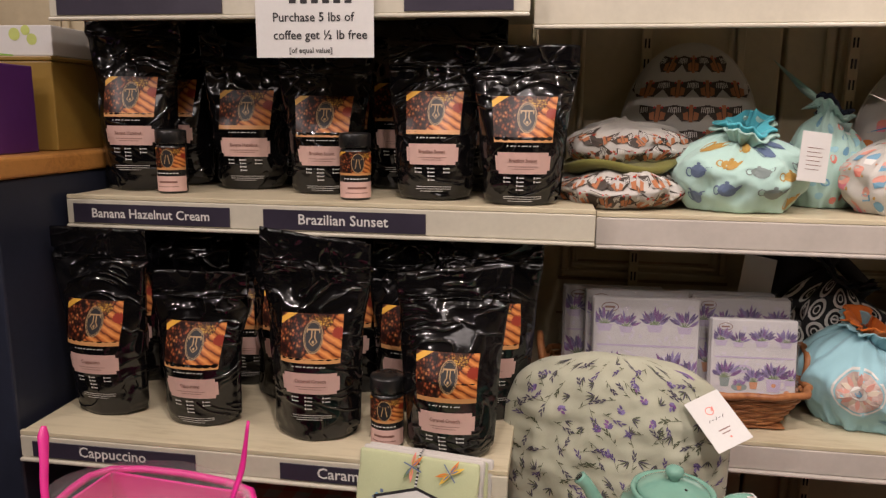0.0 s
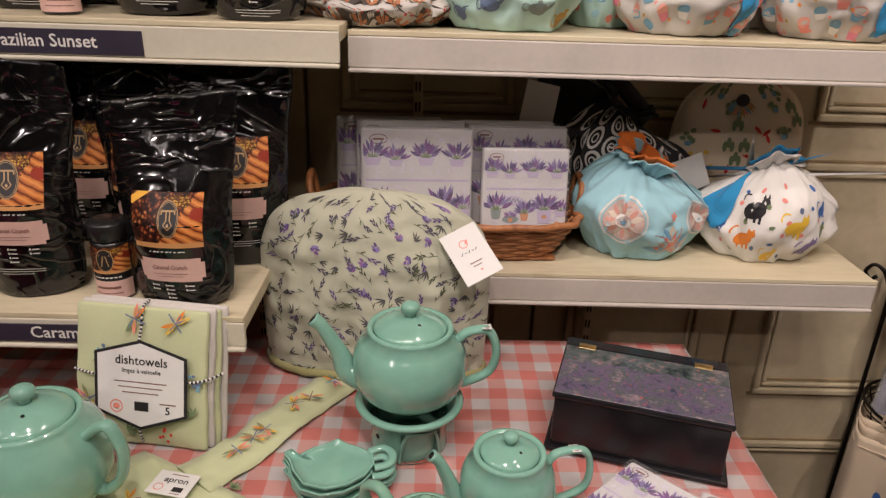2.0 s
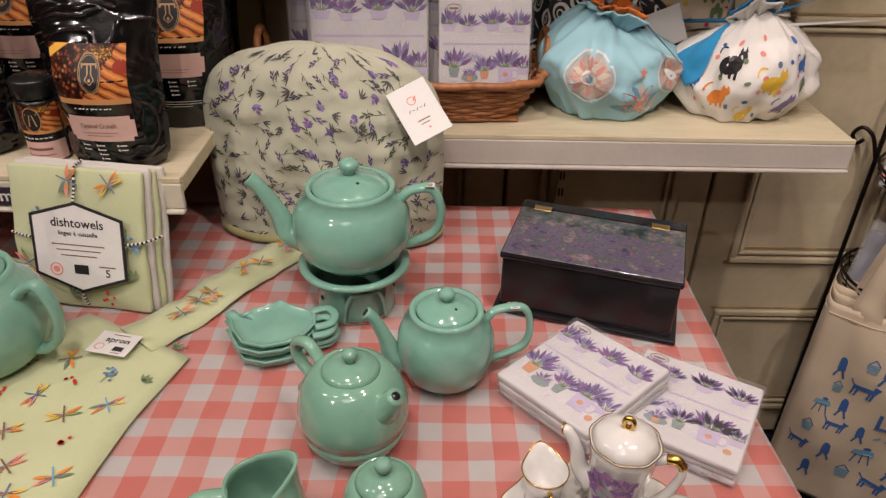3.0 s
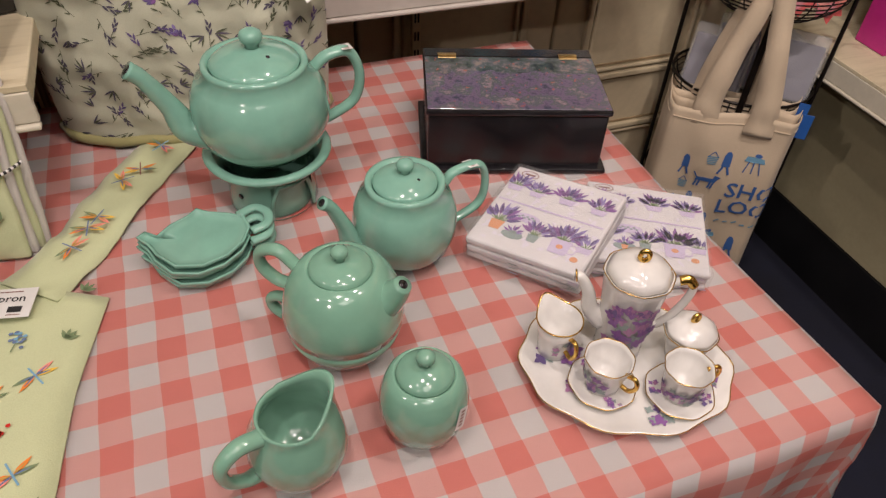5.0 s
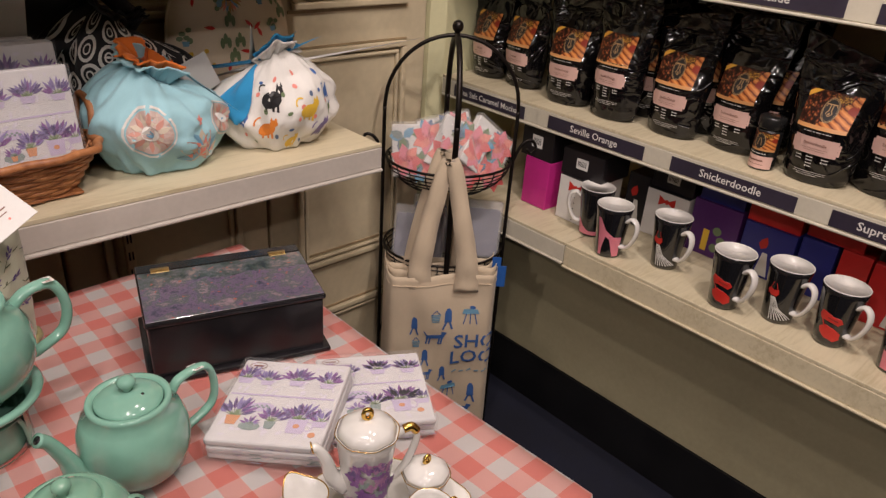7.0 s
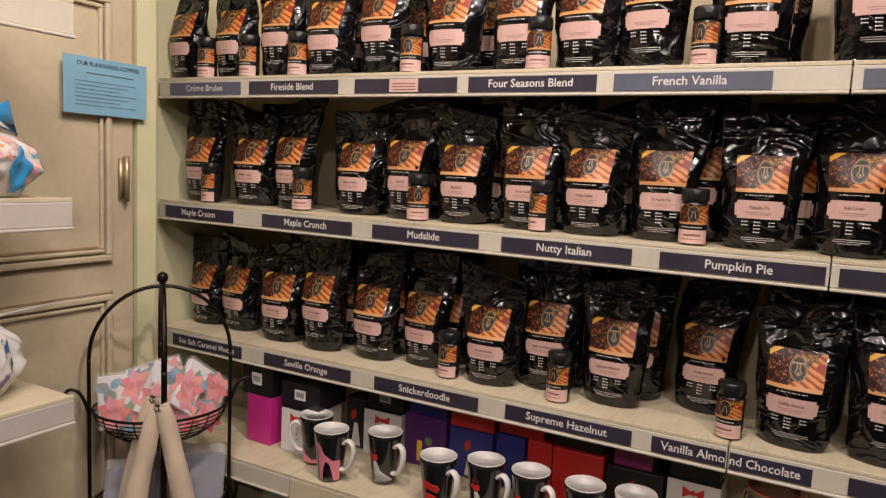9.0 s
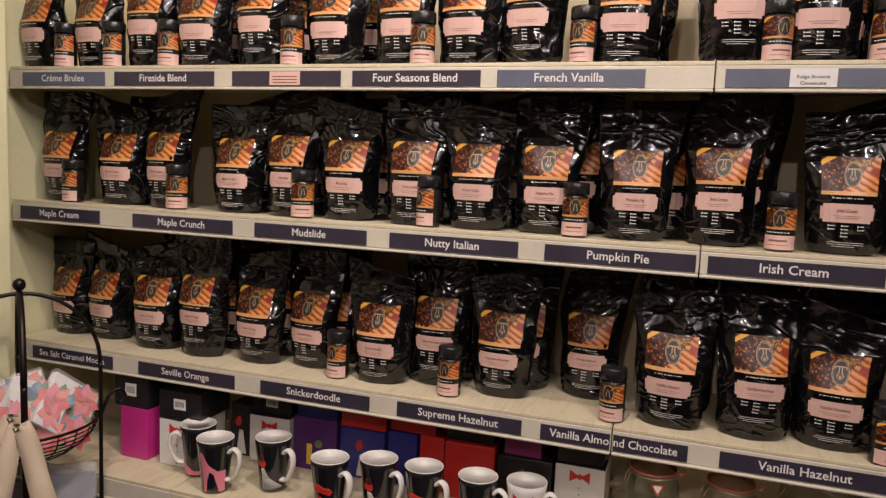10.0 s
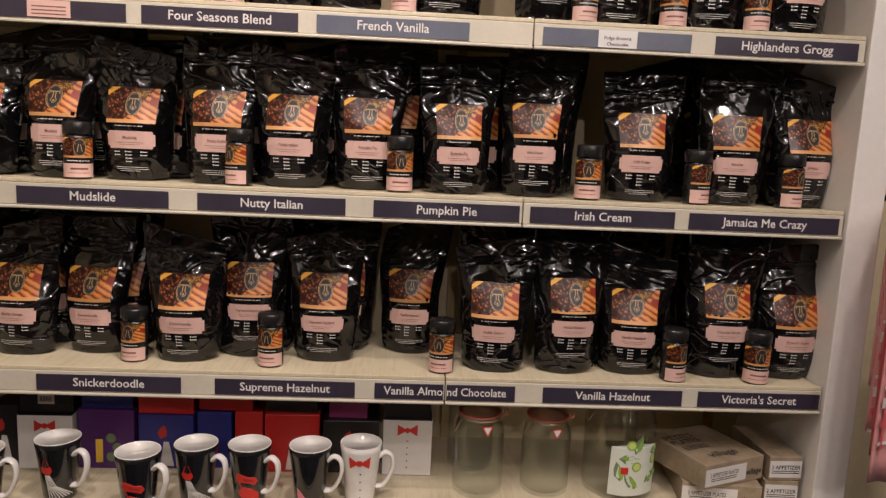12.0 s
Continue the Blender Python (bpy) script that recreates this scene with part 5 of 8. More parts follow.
mini_cup(0.534, 0.467, -65)
mini_cup(0.592, 0.438, -10)
bowl = thing("sugar_bowl", "miniature white porcelain sugar bowl with gold knob", "sugar bowl", pose(0.618, 0.473, TZ), "miniature porcelain set")
part("bowl", lathe([(0.012, 0), (0.0145, 0.001), (0.0155, 0.008), (0.0205, 0.026), (0.0228, 0.034), (0.0218, 0.0345)], 40, lobed), PORCELAIN, bowl)
gilt(bowl, 0.0232, 0.0348, wob=0.02, n=8)
lid5 = part("lid", lathe([(0.0222, 0.0352), (0.0212, 0.0385), (0.014, 0.0440), (0.004, 0.0465)], 36, lobed), PORCELAIN, bowl)
part("knob", tube([(0, 0, 0.046), (0.003, 0, 0.049), (0.002, 0, 0.054), (-0.002, 0, 0.054), (-0.003, 0, 0.049), (0, 0, 0.0465)], 0.0019, 8, 5), GOLD, lid5, "gold ring knob")
p = Print(wrap(lambda v: 0.0145 + 0.25 * v), 0.0008)
violets(p, 0.0, 0.017, 0.009, rv, 10)
p.done("violet_print", bowl, "printed violets", "stuff")
jug = thing("creamer", "miniature white porcelain cream jug with gold handle", "cream jug", pose(0.513, 0.516, TZ, 0, 0, 95), "miniature porcelain set")


def beak(a, r, z):
    k = max(0.0, (z - 0.026) / 0.016)
    o = max(0.0, math.cos(a)) ** 6
    return (r * (1 + 0.35 * k * o) * math.cos(a), r * math.sin(a), z + 0.007 * k * o)


part("jug_body", lathe([(0.0125, 0), (0.0148, 0.001), (0.0155, 0.010), (0.0172, 0.026), (0.0200, 0.040), (0.0190, 0.040), (0.0160, 0.026), (0.006, 0.010)], 40, beak), PORCELAIN, jug)
part("gilt_rim", tube([beak(t, 0.0200, 0.0403) for t in (2 * math.pi * i / 36 for i in range(37))], 0.0007, 6, 1), GOLD, jug, "thin gilt rim")
part("handle", tube([(-0.017, 0, 0.033), (-0.026, 0, 0.035), (-0.029, 0, 0.025), (-0.024, 0, 0.014), (-0.0155, 0, 0.014)], 0.0021, 9, 6), GOLD, jug, "gold handle")
p = Print(wrap(lambda v: 0.0155 + 0.07 * v), 0.0009)
violets(p, -0.028, 0.018, 0.008, rv, 8)
p.done("violet_print", jug, "printed violets", "stuff")


# ---- napkins ----
PALEWASH = plain("faint_lilac_print", (0.54, 0.51, 0.58), 0.5)
NAPKIN = varied("soft_white_napkin_paper", (0.50, 0.485, 0.49), 0.75, 0.05, 30, 260, 0.15)
PACKFILM = film("napkin_film", 0.06)


def lavender_bush(p, u, v, s, rnd, n=13, pot="jug"):
    for k in range(n):
        a = math.pi / 2 + (k / (n - 1) - 0.5) * 2.2 + rnd.uniform(-0.1, 0.1)
        ln = s * rnd.uniform(0.7, 1.0)
        p.line((u, v), (u + ln * 0.6 * math.cos(a), v + ln * 0.6 * math.sin(a)), s * 0.03, LEAF)
        p.leaf(u + ln * 0.35 * math.cos(a), v + ln * 0.35 * math.sin(a), ln * 0.7, s * 0.15, a, rnd.choice((LAV, DEEPLAV, VIOLET)), 0.0001)
    if pot == "jug":
        p.poly([(u - s * 0.36, v + s * 0.1), (u + s * 0.36, v + s * 0.1), (u + s * 0.30, v - s * 0.55), (u - s * 0.30, v - s * 0.55)], LILACWASH, 0.00015)
        p.ring(u + s * 0.42, v - s * 0.2, s * 0.18, s * 0.24, s * 0.05, LILACWASH, 12, 0.0001)
        p.oval(u, v - s * 0.22, s * 0.12, s * 0.1, TERRA, extra=0.0002)
    elif pot == "clay":
        p.poly([(u - s * 0.26, v + s * 0.05), (u + s * 0.26, v + s * 0.05), (u + s * 0.18, v - s * 0.38), (u - s * 0.18, v - s * 0.38)], GREYGREEN if rnd.random() < 0.6 else TERRA, 0.00015)
    else:
        p.poly([(u - s * 0.40, v + s * 0.08), (u + s * 0.40, v + s * 0.08), (u + s * 0.28, v - s * 0.28), (u - s * 0.28, v - s * 0.28)], LILACWASH, 0.00015)


def napkin_print(fn, w, h, rnd):
    inside = lambda q, half: max(-half, min(half, q))
    p = Print(lambda u, v: fn(inside(u, w * 0.5), inside(v, h * 0.5)), 0.0005)
    p.place = lambda u, v, extra=0.0: Vector(fn(inside(u, w * 0.5), inside(v, h * 0.5))) + Vector((0, 0, 0.0005 + extra))
    x, y = lambda a: (a - 0.5) * w, lambda b: (b - 0.5) * h
    p.bar(x(0.02), x(0.98), y(0.535), y(0.555), LILACWASH)
    for _ in range(60):
        u, v = rnd.uniform(-0.47, 0.47) * w, rnd.uniform(-0.47, 0.47) * h
        p.oval(u, v, w * rnd.uniform(0.02, 0.05), h * rnd.uniform(0.01, 0.02), PALEWASH, rnd.uniform(0, 3), 8, -0.0002 + 0.0001 * rnd.random())
    lavender_bush(p, x(0.58), y(0.74), 0.20 * h, rnd, 17, "trough")
    lavender_bush(p, x(0.87), y(0.73), 0.19 * h, rnd, 15, "trough")
    lavender_bush(p, x(0.09), y(0.74), 0.20 * h, rnd, 13, "none")
    lavender_bush(p, x(0.30), y(0.72), 0.17 * h, rnd, 13, "trough")
    lavender_bush(p, x(0.74), y(0.26), 0.25 * h, rnd, 19, "jug")
    lavender_bush(p, x(0.50), y(0.23), 0.20 * h, rnd, 13, "clay")
    lavender_bush(p, x(0.15), y(0.27), 0.25 * h, rnd, 15, "clay")
    lavender_bush(p, x(0.94), y(0.26), 0.18 * h, rnd, 11, "none")
    lavender_bush(p, x(0.33), y(0.18), 0.12 * h, rnd, 9, "clay")
    p.oval(x(0.36), y(0.40), 0.12 * w, 0.055 * h, LILACWASH, n=16)
    for k in range(7):
        p.oval(x(0.29 + 0.023 * k), y(0.395 + 0.02 * (k % 2)), 0.014 * w, 0.012 * h, GREYGREEN, extra=0.0002, n=7)
    p.oval(x(0.33), y(0.17), 0.10 * w, 0.05 * h, GREYGREEN, n=9)
    p.oval(x(0.90), y(0.12), 0.035 * w, 0.03 * h, TERRA, n=9)
    p.ring(x(0.14), y(0.925), 0.085 * w, 0.048 * h, 0.008 * w, BROWNINK, 18)
    p.bar(x(0.09), x(0.19), y(0.915), y(0.935), BROWNINK, 0, 1)
    return p


def napkin_pack(m, size, thick, label, wrapped=True, seed=1):
    """Folded paper napkins, face up in local z, with soft layered sides."""
    n = thing("napkin_pack", label, "napkins", m, "lavender napkin packs")
    bm = bmesh.new()
    h = size / 2
    layers = 3
    for k in range(layers):
        j = 0.0012 * math.sin(k * 2.7 + seed)
        block(bm, -h + j, h + j * 0.5, -h - j, h - j, thick * k / layers + 0.0002, thick * (k + 1) / layers, 0.0030, 3)
    part("napkin_stack", bm, NAPKIN, n, "white folded paper layers", smooth=False)
    pr = napkin_print(lambda u, v: (u, v, thick), size * 0.97, size * 0.97, random.Random(seed))
    pr.done("lavender_print", n, "lavender and terracotta pot print", "stuff")
    pr = Print(lambda u, v: (u, -h - 0.0016, v), 0.0004)
    rnd = random.Random(seed + 50)
    for _ in range(26):
        u = rnd.uniform(-h * 0.95, h * 0.95)
        pr.bar(u, u + rnd.uniform(0.003, 0.012), (v := rnd.uniform(0.002, thick - 0.004)), v + 0.0012, rnd.choice((LILACWASH, GREYGREEN, LILACWASH)), 0, 1)
    pr.done("side_print", n, "pale print on the folded edge")
    if wrapped:
        w = 0.003
        part("wrapper", cuboid(-h - w, h + w, -h - w, h + w, -0.0002, thick + w, 0.004, 2), PACKFILM, n, "clear film wrapper")
    return n


napkin_pack(pose(0.668, 0.621, TOP + 0.0008, 0, 0, -31), 0.124, 0.024, "white lavender-print napkin pack lying flat on the gingham", True, 3)
napkin_pack(pose(0.569, 0.645, TOP + 0.0130, 5.5, -5.5, -51), 0.122, 0.029, "white lavender-print napkin pack leaning over another", True, 4)


# ---- black keepsake box ----
kb = thing("keepsake_box", "black lacquered box with a painted garden lid", "box", pose(0.611, 0.842, TOP, 0, 0, -17.2))
part("plinth", cuboid(-0.108, 0.108, -0.078, 0.072, 0.0, 0.006, 0.002), BOXBLACK, kb, smooth=False)
part("box_body", cuboid(-0.101, 0.101, -0.070, 0.068, 0.0065, 0.074, 0.002), BOXBLACK, kb, smooth=False)
lid6 = part("lid", cuboid(-0.104, 0.104, -0.073, 0.046, 0.0745, 0.082, 0.0025), BOXBLACK, kb, smooth=False)
part("lid_picture", cuboid(-0.102, 0.102, -0.071, 0.0445, 0.0822, 0.0832, 0.0004, 1), GARDEN, lid6, "dark painted water-garden picture", smooth=False)
part("back_strip", cuboid(-0.104, 0.104, 0.0475, 0.070, 0.0745, 0.082, 0.0025), BOXBLACK, kb, smooth=False)
for x in (-0.075, 0.072):
    bm = cuboid(x - 0.011, x + 0.011, 0.040, 0.053, 0.0834, 0.0844, 0.0004, 1)
    tube([(x - 0.011, 0.0468, 0.0850), (x + 0.011, 0.0468, 0.0850)], 0.0016, 8, 2, bm)
    part("hinge", bm, AGEDBRASS, kb, "small brass hinge", smooth=False)


# ---- tea cosy ----
def cosy_surface(x, z, side=-1):
    """Quilted dome: half width 0.16, height 0.265."""
    W, Hh = 0.160, 0.268
    v = min(1.0, max(0.0, z / Hh))
    half = W * (max(0.0, 1 - v ** 8.5)) ** 0.5 * (0.985 + 0.03 * math.sin(v * 3.0))
    u = max(-1.0, min(1.0, x / W))
    xx = u * half
    d = 0.052 * (max(0.0, 1 - abs(u) ** 2.4)) ** 0.55 * (max(0.0, 1 - v ** 3.0)) ** 0.6 + 0.004
    puff = 0.0060 * noise.noise(Vector((xx * 26, z * 17, side * 3.0))) + 0.0032 * noise.noise(Vector((xx * 9, z * 46, side * 9.0))) + 0.0016 * noise.noise(Vector((xx * 60, z * 60, side * 5.0)))
    return Vector((xx, side * (d + puff), z + 0.004 * noise.noise(Vector((xx * 20, 5.0, side)))))


def tea_cosy():
    c = thing("tea_cosy", "sage green quilted tea cosy printed with lavender sprigs", "tea cosy", pose(0.262, 0.992, TOP + 0.001, 0, 0, -6))
    bm = bmesh.new()
    nu, nv = 110, 90
    g = {}
    for side in (-1, 1):
        g[side] = [[bm.verts.new(cosy_surface((-1 + 2 * i / nu) * 0.16, 0.268 * (1 - (1 - j / nv) ** 1.6), side)) for i in range(nu + 1)] for j in range(nv + 1)]
        for j in range(nv):
            for i in range(nu):
                q = (g[side][j][i], g[side][j][i + 1], g[side][j + 1][i + 1], g[side][j + 1][i])
                bm.faces.new(q if side < 0 else q[::-1])
    for j in range(nv):
        bm.faces.new((g[-1][j][nu], g[1][j][nu], g[1][j + 1][nu], g[-1][j + 1][nu]))
        bm.faces.new((g[1][j][0], g[-1][j][0], g[-1][j + 1][0], g[1][j + 1][0]))
    part("cosy_body", bm, COSY, c)
    rim = [cosy_surface((-1 + 2 * i / 24) * 0.16, 0.004, -1) * 1.0 for i in range(25)] + [cosy_surface((1 - 2 * i / 24) * 0.16, 0.004, 1) for i in range(25)]
    rim = [Vector((r.x, r.y * 1.03, 0.0065)) for r in rim]
    part("binding", tube(rim + [rim[0]], 0.0062, 8, 1), COSYBACK, c, "olive green fabric binding")
    rnd = random.Random(11)
    p = Print(lambda u, v: cosy_surface(u, v), 0.0007)
    stem, bud, bud2 = SPRIGGREEN, SPRIGGREY, DEEPLAV
    for i, j in ((i, j) for i in range(15) for j in range(13)):
        u = -0.152 + 0.0215 * i + rnd.uniform(-0.006, 0.006) + 0.0105 * (j % 2)
        v = 0.012 + 0.0203 * j + rnd.uniform(-0.005, 0.005)
        if abs(u) > 0.154 or v > 0.262:
            continue
        a, size, kind = rnd.uniform(0, 6.28), rnd.uniform(1.05, 1.6), rnd.random()
        if kind < 0.62:
            tip = (u + 0.010 * size * math.cos(a), v + 0.010 * size * math.sin(a))
            p.line((u, v), tip, 0.0006, stem)
            ink = rnd.choice((bud, bud, bud2, stem))
            for k in range(4):
                x, y = tip[0] + 0.0026 * k * size * math.cos(a), tip[1] + 0.0026 * k * size * math.sin(a)
                p.leaf(x, y, 0.0062 * size, 0.0024, a + (-0.38, 0.38)[k % 2], ink, 0.0001)
            p.leaf(u + 0.004 * math.cos(a), v + 0.004 * math.sin(a), 0.006 * size, 0.0016, a + rnd.choice((-0.7, 0.7)), stem, 0.0001)
        elif kind < 0.88:
            for k in range(rnd.randint(3, 5)):
                p.leaf(u, v, rnd.uniform(0.007, 0.012) * size, 0.0021, a + (k - 2) * 0.42, stem if k % 2 else bud, 0.0001)
        else:
            for k in range(6):
                p.leaf(u + 0.0034 * math.cos(a + k), v + 0.0034 * math.sin(a + k), 0.0056 * size, 0.0036, a + k * 0.3, rnd.choice((LAV, bud2, VIOLET)), 0.0001)
    p.done("sprig_print", c, "printed lavender sprigs", "stuff")
    tag = part("swing_tag", cuboid(-0.026, 0.026, -0.0005, 0.0005, -0.039, 0.039, 0.0003, 1), PAPER, c, "white card swing tag", smooth=False, loc=Matrix.Translation((0.136, -0.050, 0.205)) @ Matrix.Rotation(radians(-48), 4, "X") @ Matrix.Rotation(radians(-34), 4, "Y"))
    pr = Print(lambda u, v: (u, -0.0006, v), 0.0003)
    pr.ring(-0.002, 0.016, 0.006, 0.006, 0.0012, CORAL, 14)
    pr.leaf(0.000, 0.014, 0.009, 0.003, 0.9, CORAL)
    for k in range(5):
        pr.line((-0.012 + 0.005 * k, 0.001 + 0.002 * (k % 2)), (-0.009 + 0.005 * k, 0.005 - 0.002 * (k % 2)), 0.0008, INK)
    pr.bar(-0.008, 0.009, -0.014, -0.0125, BROWNINK)
    pr.bar(-0.006, 0.006, -0.019, -0.0178, BROWNINK)
    pr.oval(0.002, -0.026, 0.0015, 0.0015, CORAL)
    pr.done("tag_print", tag)


tea_cosy()


# ---- dish towels and apron ----
def dragonfly(p, u, v, s, a, rnd):
    c = (math.cos(a), math.sin(a))
    p.line((u - c[0] * s * 0.5, v - c[1] * s * 0.5), (u + c[0] * s * 0.6, v + c[1] * s * 0.6), s * 0.07, rnd.choice((SKY, STEEL, BROWNINK)), 0.0002)
    for k, ink in ((1.2, ORANGE), (1.75, YELLOWP), (-1.2, ORANGE), (-1.75, LEAF)):
        p.leaf(u, v, s * 0.85, s * 0.20, a + k, rnd.choice((ink, ink, CORAL, YELLOWP)))
        p.leaf(u, v, s * 0.6, s * 0.08, a + k, rnd.choice((MUSTARD, STEEL)), 0.0001)


def garden_print(p, us, vs, n, rnd, s=0.02):
    placed = []
    for _ in range(n * 12):
        u, v = rnd.uniform(*us), rnd.uniform(*vs)
        if len(placed) >= n or any(math.hypot(u - x, v - y) < s * 1.55 for x, y in placed):
            continue
        placed.append((u, v))
        a, k = rnd.uniform(0, 6.28), rnd.random()
        if k < 0.42:
            dragonfly(p, u, v, s, a, rnd)
        elif k < 0.62:
            for _ in range(14):
                p.oval(u + rnd.gauss(0, s * 0.2), v + rnd.gauss(0, s * 0.2), s * 0.10, s * 0.08, rnd.choice((STEEL, SKY, STEEL)), n=6, extra=0.0001 * rnd.random())
            p.line((u, v), (u + s * 0.7 * math.cos(a), v + s * 0.7 * math.sin(a)), s * 0.05, LEAF)
        elif k < 0.82:
            for q in range(4):
                p.leaf(u, v, s * 0.55, s * 0.16, a + (q - 1.5) * 0.6, LEAF)
        else:
            for _ in range(6):
                p.oval(u + rnd.gauss(0, s * 0.18), v + rnd.gauss(0, s * 0.18), s * 0.09, s * 0.09, RED, n=7)


towel = thing("dishtowel_set", "folded pale green dragonfly dish towels tied with twine", "dish towels", pose(-0.002, 0.792, TOP + 0.001, -14, 0, -8))
LAYERS = [(LINEN, 0.0), (WHITECLOTH, 0.009), (LINEN, 0.017), (WHITECLOTH, 0.024)]
for mat, y in LAYERS:
    bm = cuboid(-0.084 + y * 0.1, 0.080 + y * 0.5, y, y + 0.0082, 0.0005, 0.172 + (0.003 if mat is WHITECLOTH else 0), 0.0035, 3)
    bmesh.ops.subdivide_edges(bm, edges=[e for e in bm.edges if e.calc_length() > 0.05], cuts=10, use_grid_fill=True)
    for w in bm.verts:
        w.co.y += 0.0022 * noise.noise(w.co * 22) - 0.004 * math.cos(w.co.z / 0.172 * 3.14 - 1.57) * (y < 0.02)
        w.co.x += 0.003 * noise.noise(Vector((w.co.z * 30, 2.0, y * 90)))
    part("towel", bm, mat, towel, "folded white cotton towel" if mat is WHITECLOTH else "folded pale green towel")
front = lambda u, v: (u, -0.0032 + 0.0022 * noise.noise(Vector((u * 22, 0, v * 22))) - 0.004 * math.cos(v / 0.172 * 3.14 - 1.57), v)
p = Print(front, 0.0016)
garden_print(p, (-0.072, 0.070), (0.015, 0.160), 14, random.Random(21), 0.024)
p.done("dragonfly_print", towel, "printed dragonflies and flowers", "stuff")
OCT = [(-0.046, 0.060), (-0.046, 0.118), (0.0, 0.132), (0.046, 0.118), (0.046, 0.060), (0.0, 0.044)]
p = Print(lambda u, v: (u * 1.26 + 0.003, -0.0122, 0.080 + (v - 0.088) * 1.26), 0.0)
p.poly([(u * 1.0, v) for u, v in OCT][::-1], BLACKP)
p.poly([(u * 0.93, 0.088 + (v - 0.088) * 0.93) for u, v in OCT][::-1], PAPER, 0.0004)
p.words("dishtowels", 0.001, 0.108, 0.0085, BLACKP, "CENTER", 0.062, 0.0008)
p.words("linges à vaisselle", 0.001, 0.100, 0.0042, BLACKP, "CENTER", 0.050, 0.0008)
for k in range(3):
    p.bar(-0.026 + 0.004 * k, 0.026 - 0.004 * k, 0.0905 - 0.0052 * k, 0.0915 - 0.0052 * k, BROWNINK, 0.0008)
p.ring(-0.024, 0.066, 0.0065, 0.0065, 0.0012, CORAL, 14, 0.0008)
p.oval(-0.024, 0.066, 0.0035, 0.003, CORAL, extra=0.0008)
p.bar(-0.006, 0.008, 0.063, 0.072, BLACKP, 0.0008, 1)
p.words("5", 0.027, 0.062, 0.0075, BLACKP, "CENTER", None, 0.0008)
p.bar(0.019, 0.035, 0.071, 0.0722, BROWNINK, 0.0008, 1)
lab = p.done("paper_label", towel, "white six-sided label with black border")
for pts in ([(0.0, -0.010, 0.133), (0.0, -0.0045, 0.150), (0.0, -0.001, 0.172), (0.0, 0.015, 0.178)], [(0.0, -0.010, 0.043), (0.0, -0.008, 0.02), (0.0, 0.0, 0.003)], [(0.047, -0.010, 0.088), (0.065, -0.010, 0.089), (0.082, -0.005, 0.092), (0.094, 0.012, 0.096)], [(-0.047, -0.010, 0.088), (-0.065, -0.010, 0.089), (-0.086, -0.003, 0.09)]):
    path = smooth_path(pts, 8)
    bmw, bmb = bmesh.new(), bmesh.new()
    for k in range(len(path) - 1):
        tube([path[k], path[k + 1]], 0.0016, 7, 1, bmw if k % 2 else bmb)
    tw = part("twine", bmw, PAPER, towel, "black and white twisted twine")
    part("twine_dark", bmb, BLACKP, tw)


def flat_cloth(outline, z0, thick, mat, name, parent, wave=0.0015):
    bm = bmesh.new()
    f = bm.faces.new([bm.verts.new((x, y, z0)) for x, y in outline])
    f.normal_update()
    if f.normal.z < 0:
        f.normal_flip()
    bmesh.ops.triangulate(bm, faces=list(bm.faces))
    for _ in range(3):
        bmesh.ops.subdivide_edges(bm, edges=list(bm.edges), cuts=1, use_grid_fill=True)
    for w in bm.verts:
        w.co.z += wave * (1 + noise.noise(Vector((w.co.x * 28, w.co.y * 28, 1.0))))
    bmesh.ops.solidify(bm, geom=list(bm.faces), thickness=thick)
    return part(name, bm, mat, parent)


apron = thing("apron", "pale green dragonfly cotton apron folded on the table", "apron", pose(0, 0, 0))
flat_cloth([(0.146, 0.702), (0.004, 0.778), (-0.150, 0.640), (-0.215, 0.388), (0.080, 0.388), (0.104, 0.505), (0.118, 0.600)], TOP + 0.0022, 0.002, LINEN, "apron_body", apron)
strap = [(0.232, 0.955, 0.006), (0.196, 0.905, 0.004), (0.158, 0.848, 0.006), (0.120, 0.782, 0.004), (0.078, 0.728, 0.0065)]
path = smooth_path(strap, 8)
bm = bmesh.new()
rows = []
for k, q in enumerate(path):
    d = (path[min(k + 1, len(path) - 1)] - path[max(k - 1, 0)]).normalized()
    n = Vector((-d.y, d.x, 0)) * 0.031
    rows.append([bm.verts.new(Vector((q.x, q.y, TOP)) + n * s + Vector((0, 0, q.z + 0.0040 * noise.noise(Vector((k * 0.45, s * 1.6, 0)))))) for s in (-1, -0.5, 0, 0.5, 1)])
for a, b in zip(rows, rows[1:]):
    for i in range(4):
        bm.faces.new((a[i], b[i], b[i + 1], a[i + 1]))
bm.normal_update()
bmesh.ops.solidify(bm, geom=list(bm.faces), thickness=0.0018)
part("apron_strap", bm, LINEN, apron, "folded green neck strap")
p = Print(lambda u, v: (u, v, TOP + 0.0052), 0.0004)
rnd = random.Random(33)
garden_print(p, (-0.12, 0.094), (0.40, 0.70), 44, rnd, 0.022)
for x, y in ((0.11, 0.66), (0.125, 0.715), (0.09, 0.50)):
    for q in range(4):
        p.leaf(x, y, 0.012, 0.004, q * 0.6, LEAF)
p.done("dragonfly_print", apron, "printed dragonflies and flowers", "stuff")
p = Print(lambda u, v: (u, v, TOP + 0.011), 0.0002)
for u, v in ((0.21, 0.925), (0.185, 0.885), (0.165, 0.87), (0.14, 0.815), (0.115, 0.775), (0.13, 0.80)):
    dragonfly(p, u, v, 0.022, rnd.uniform(0, 6), rnd)
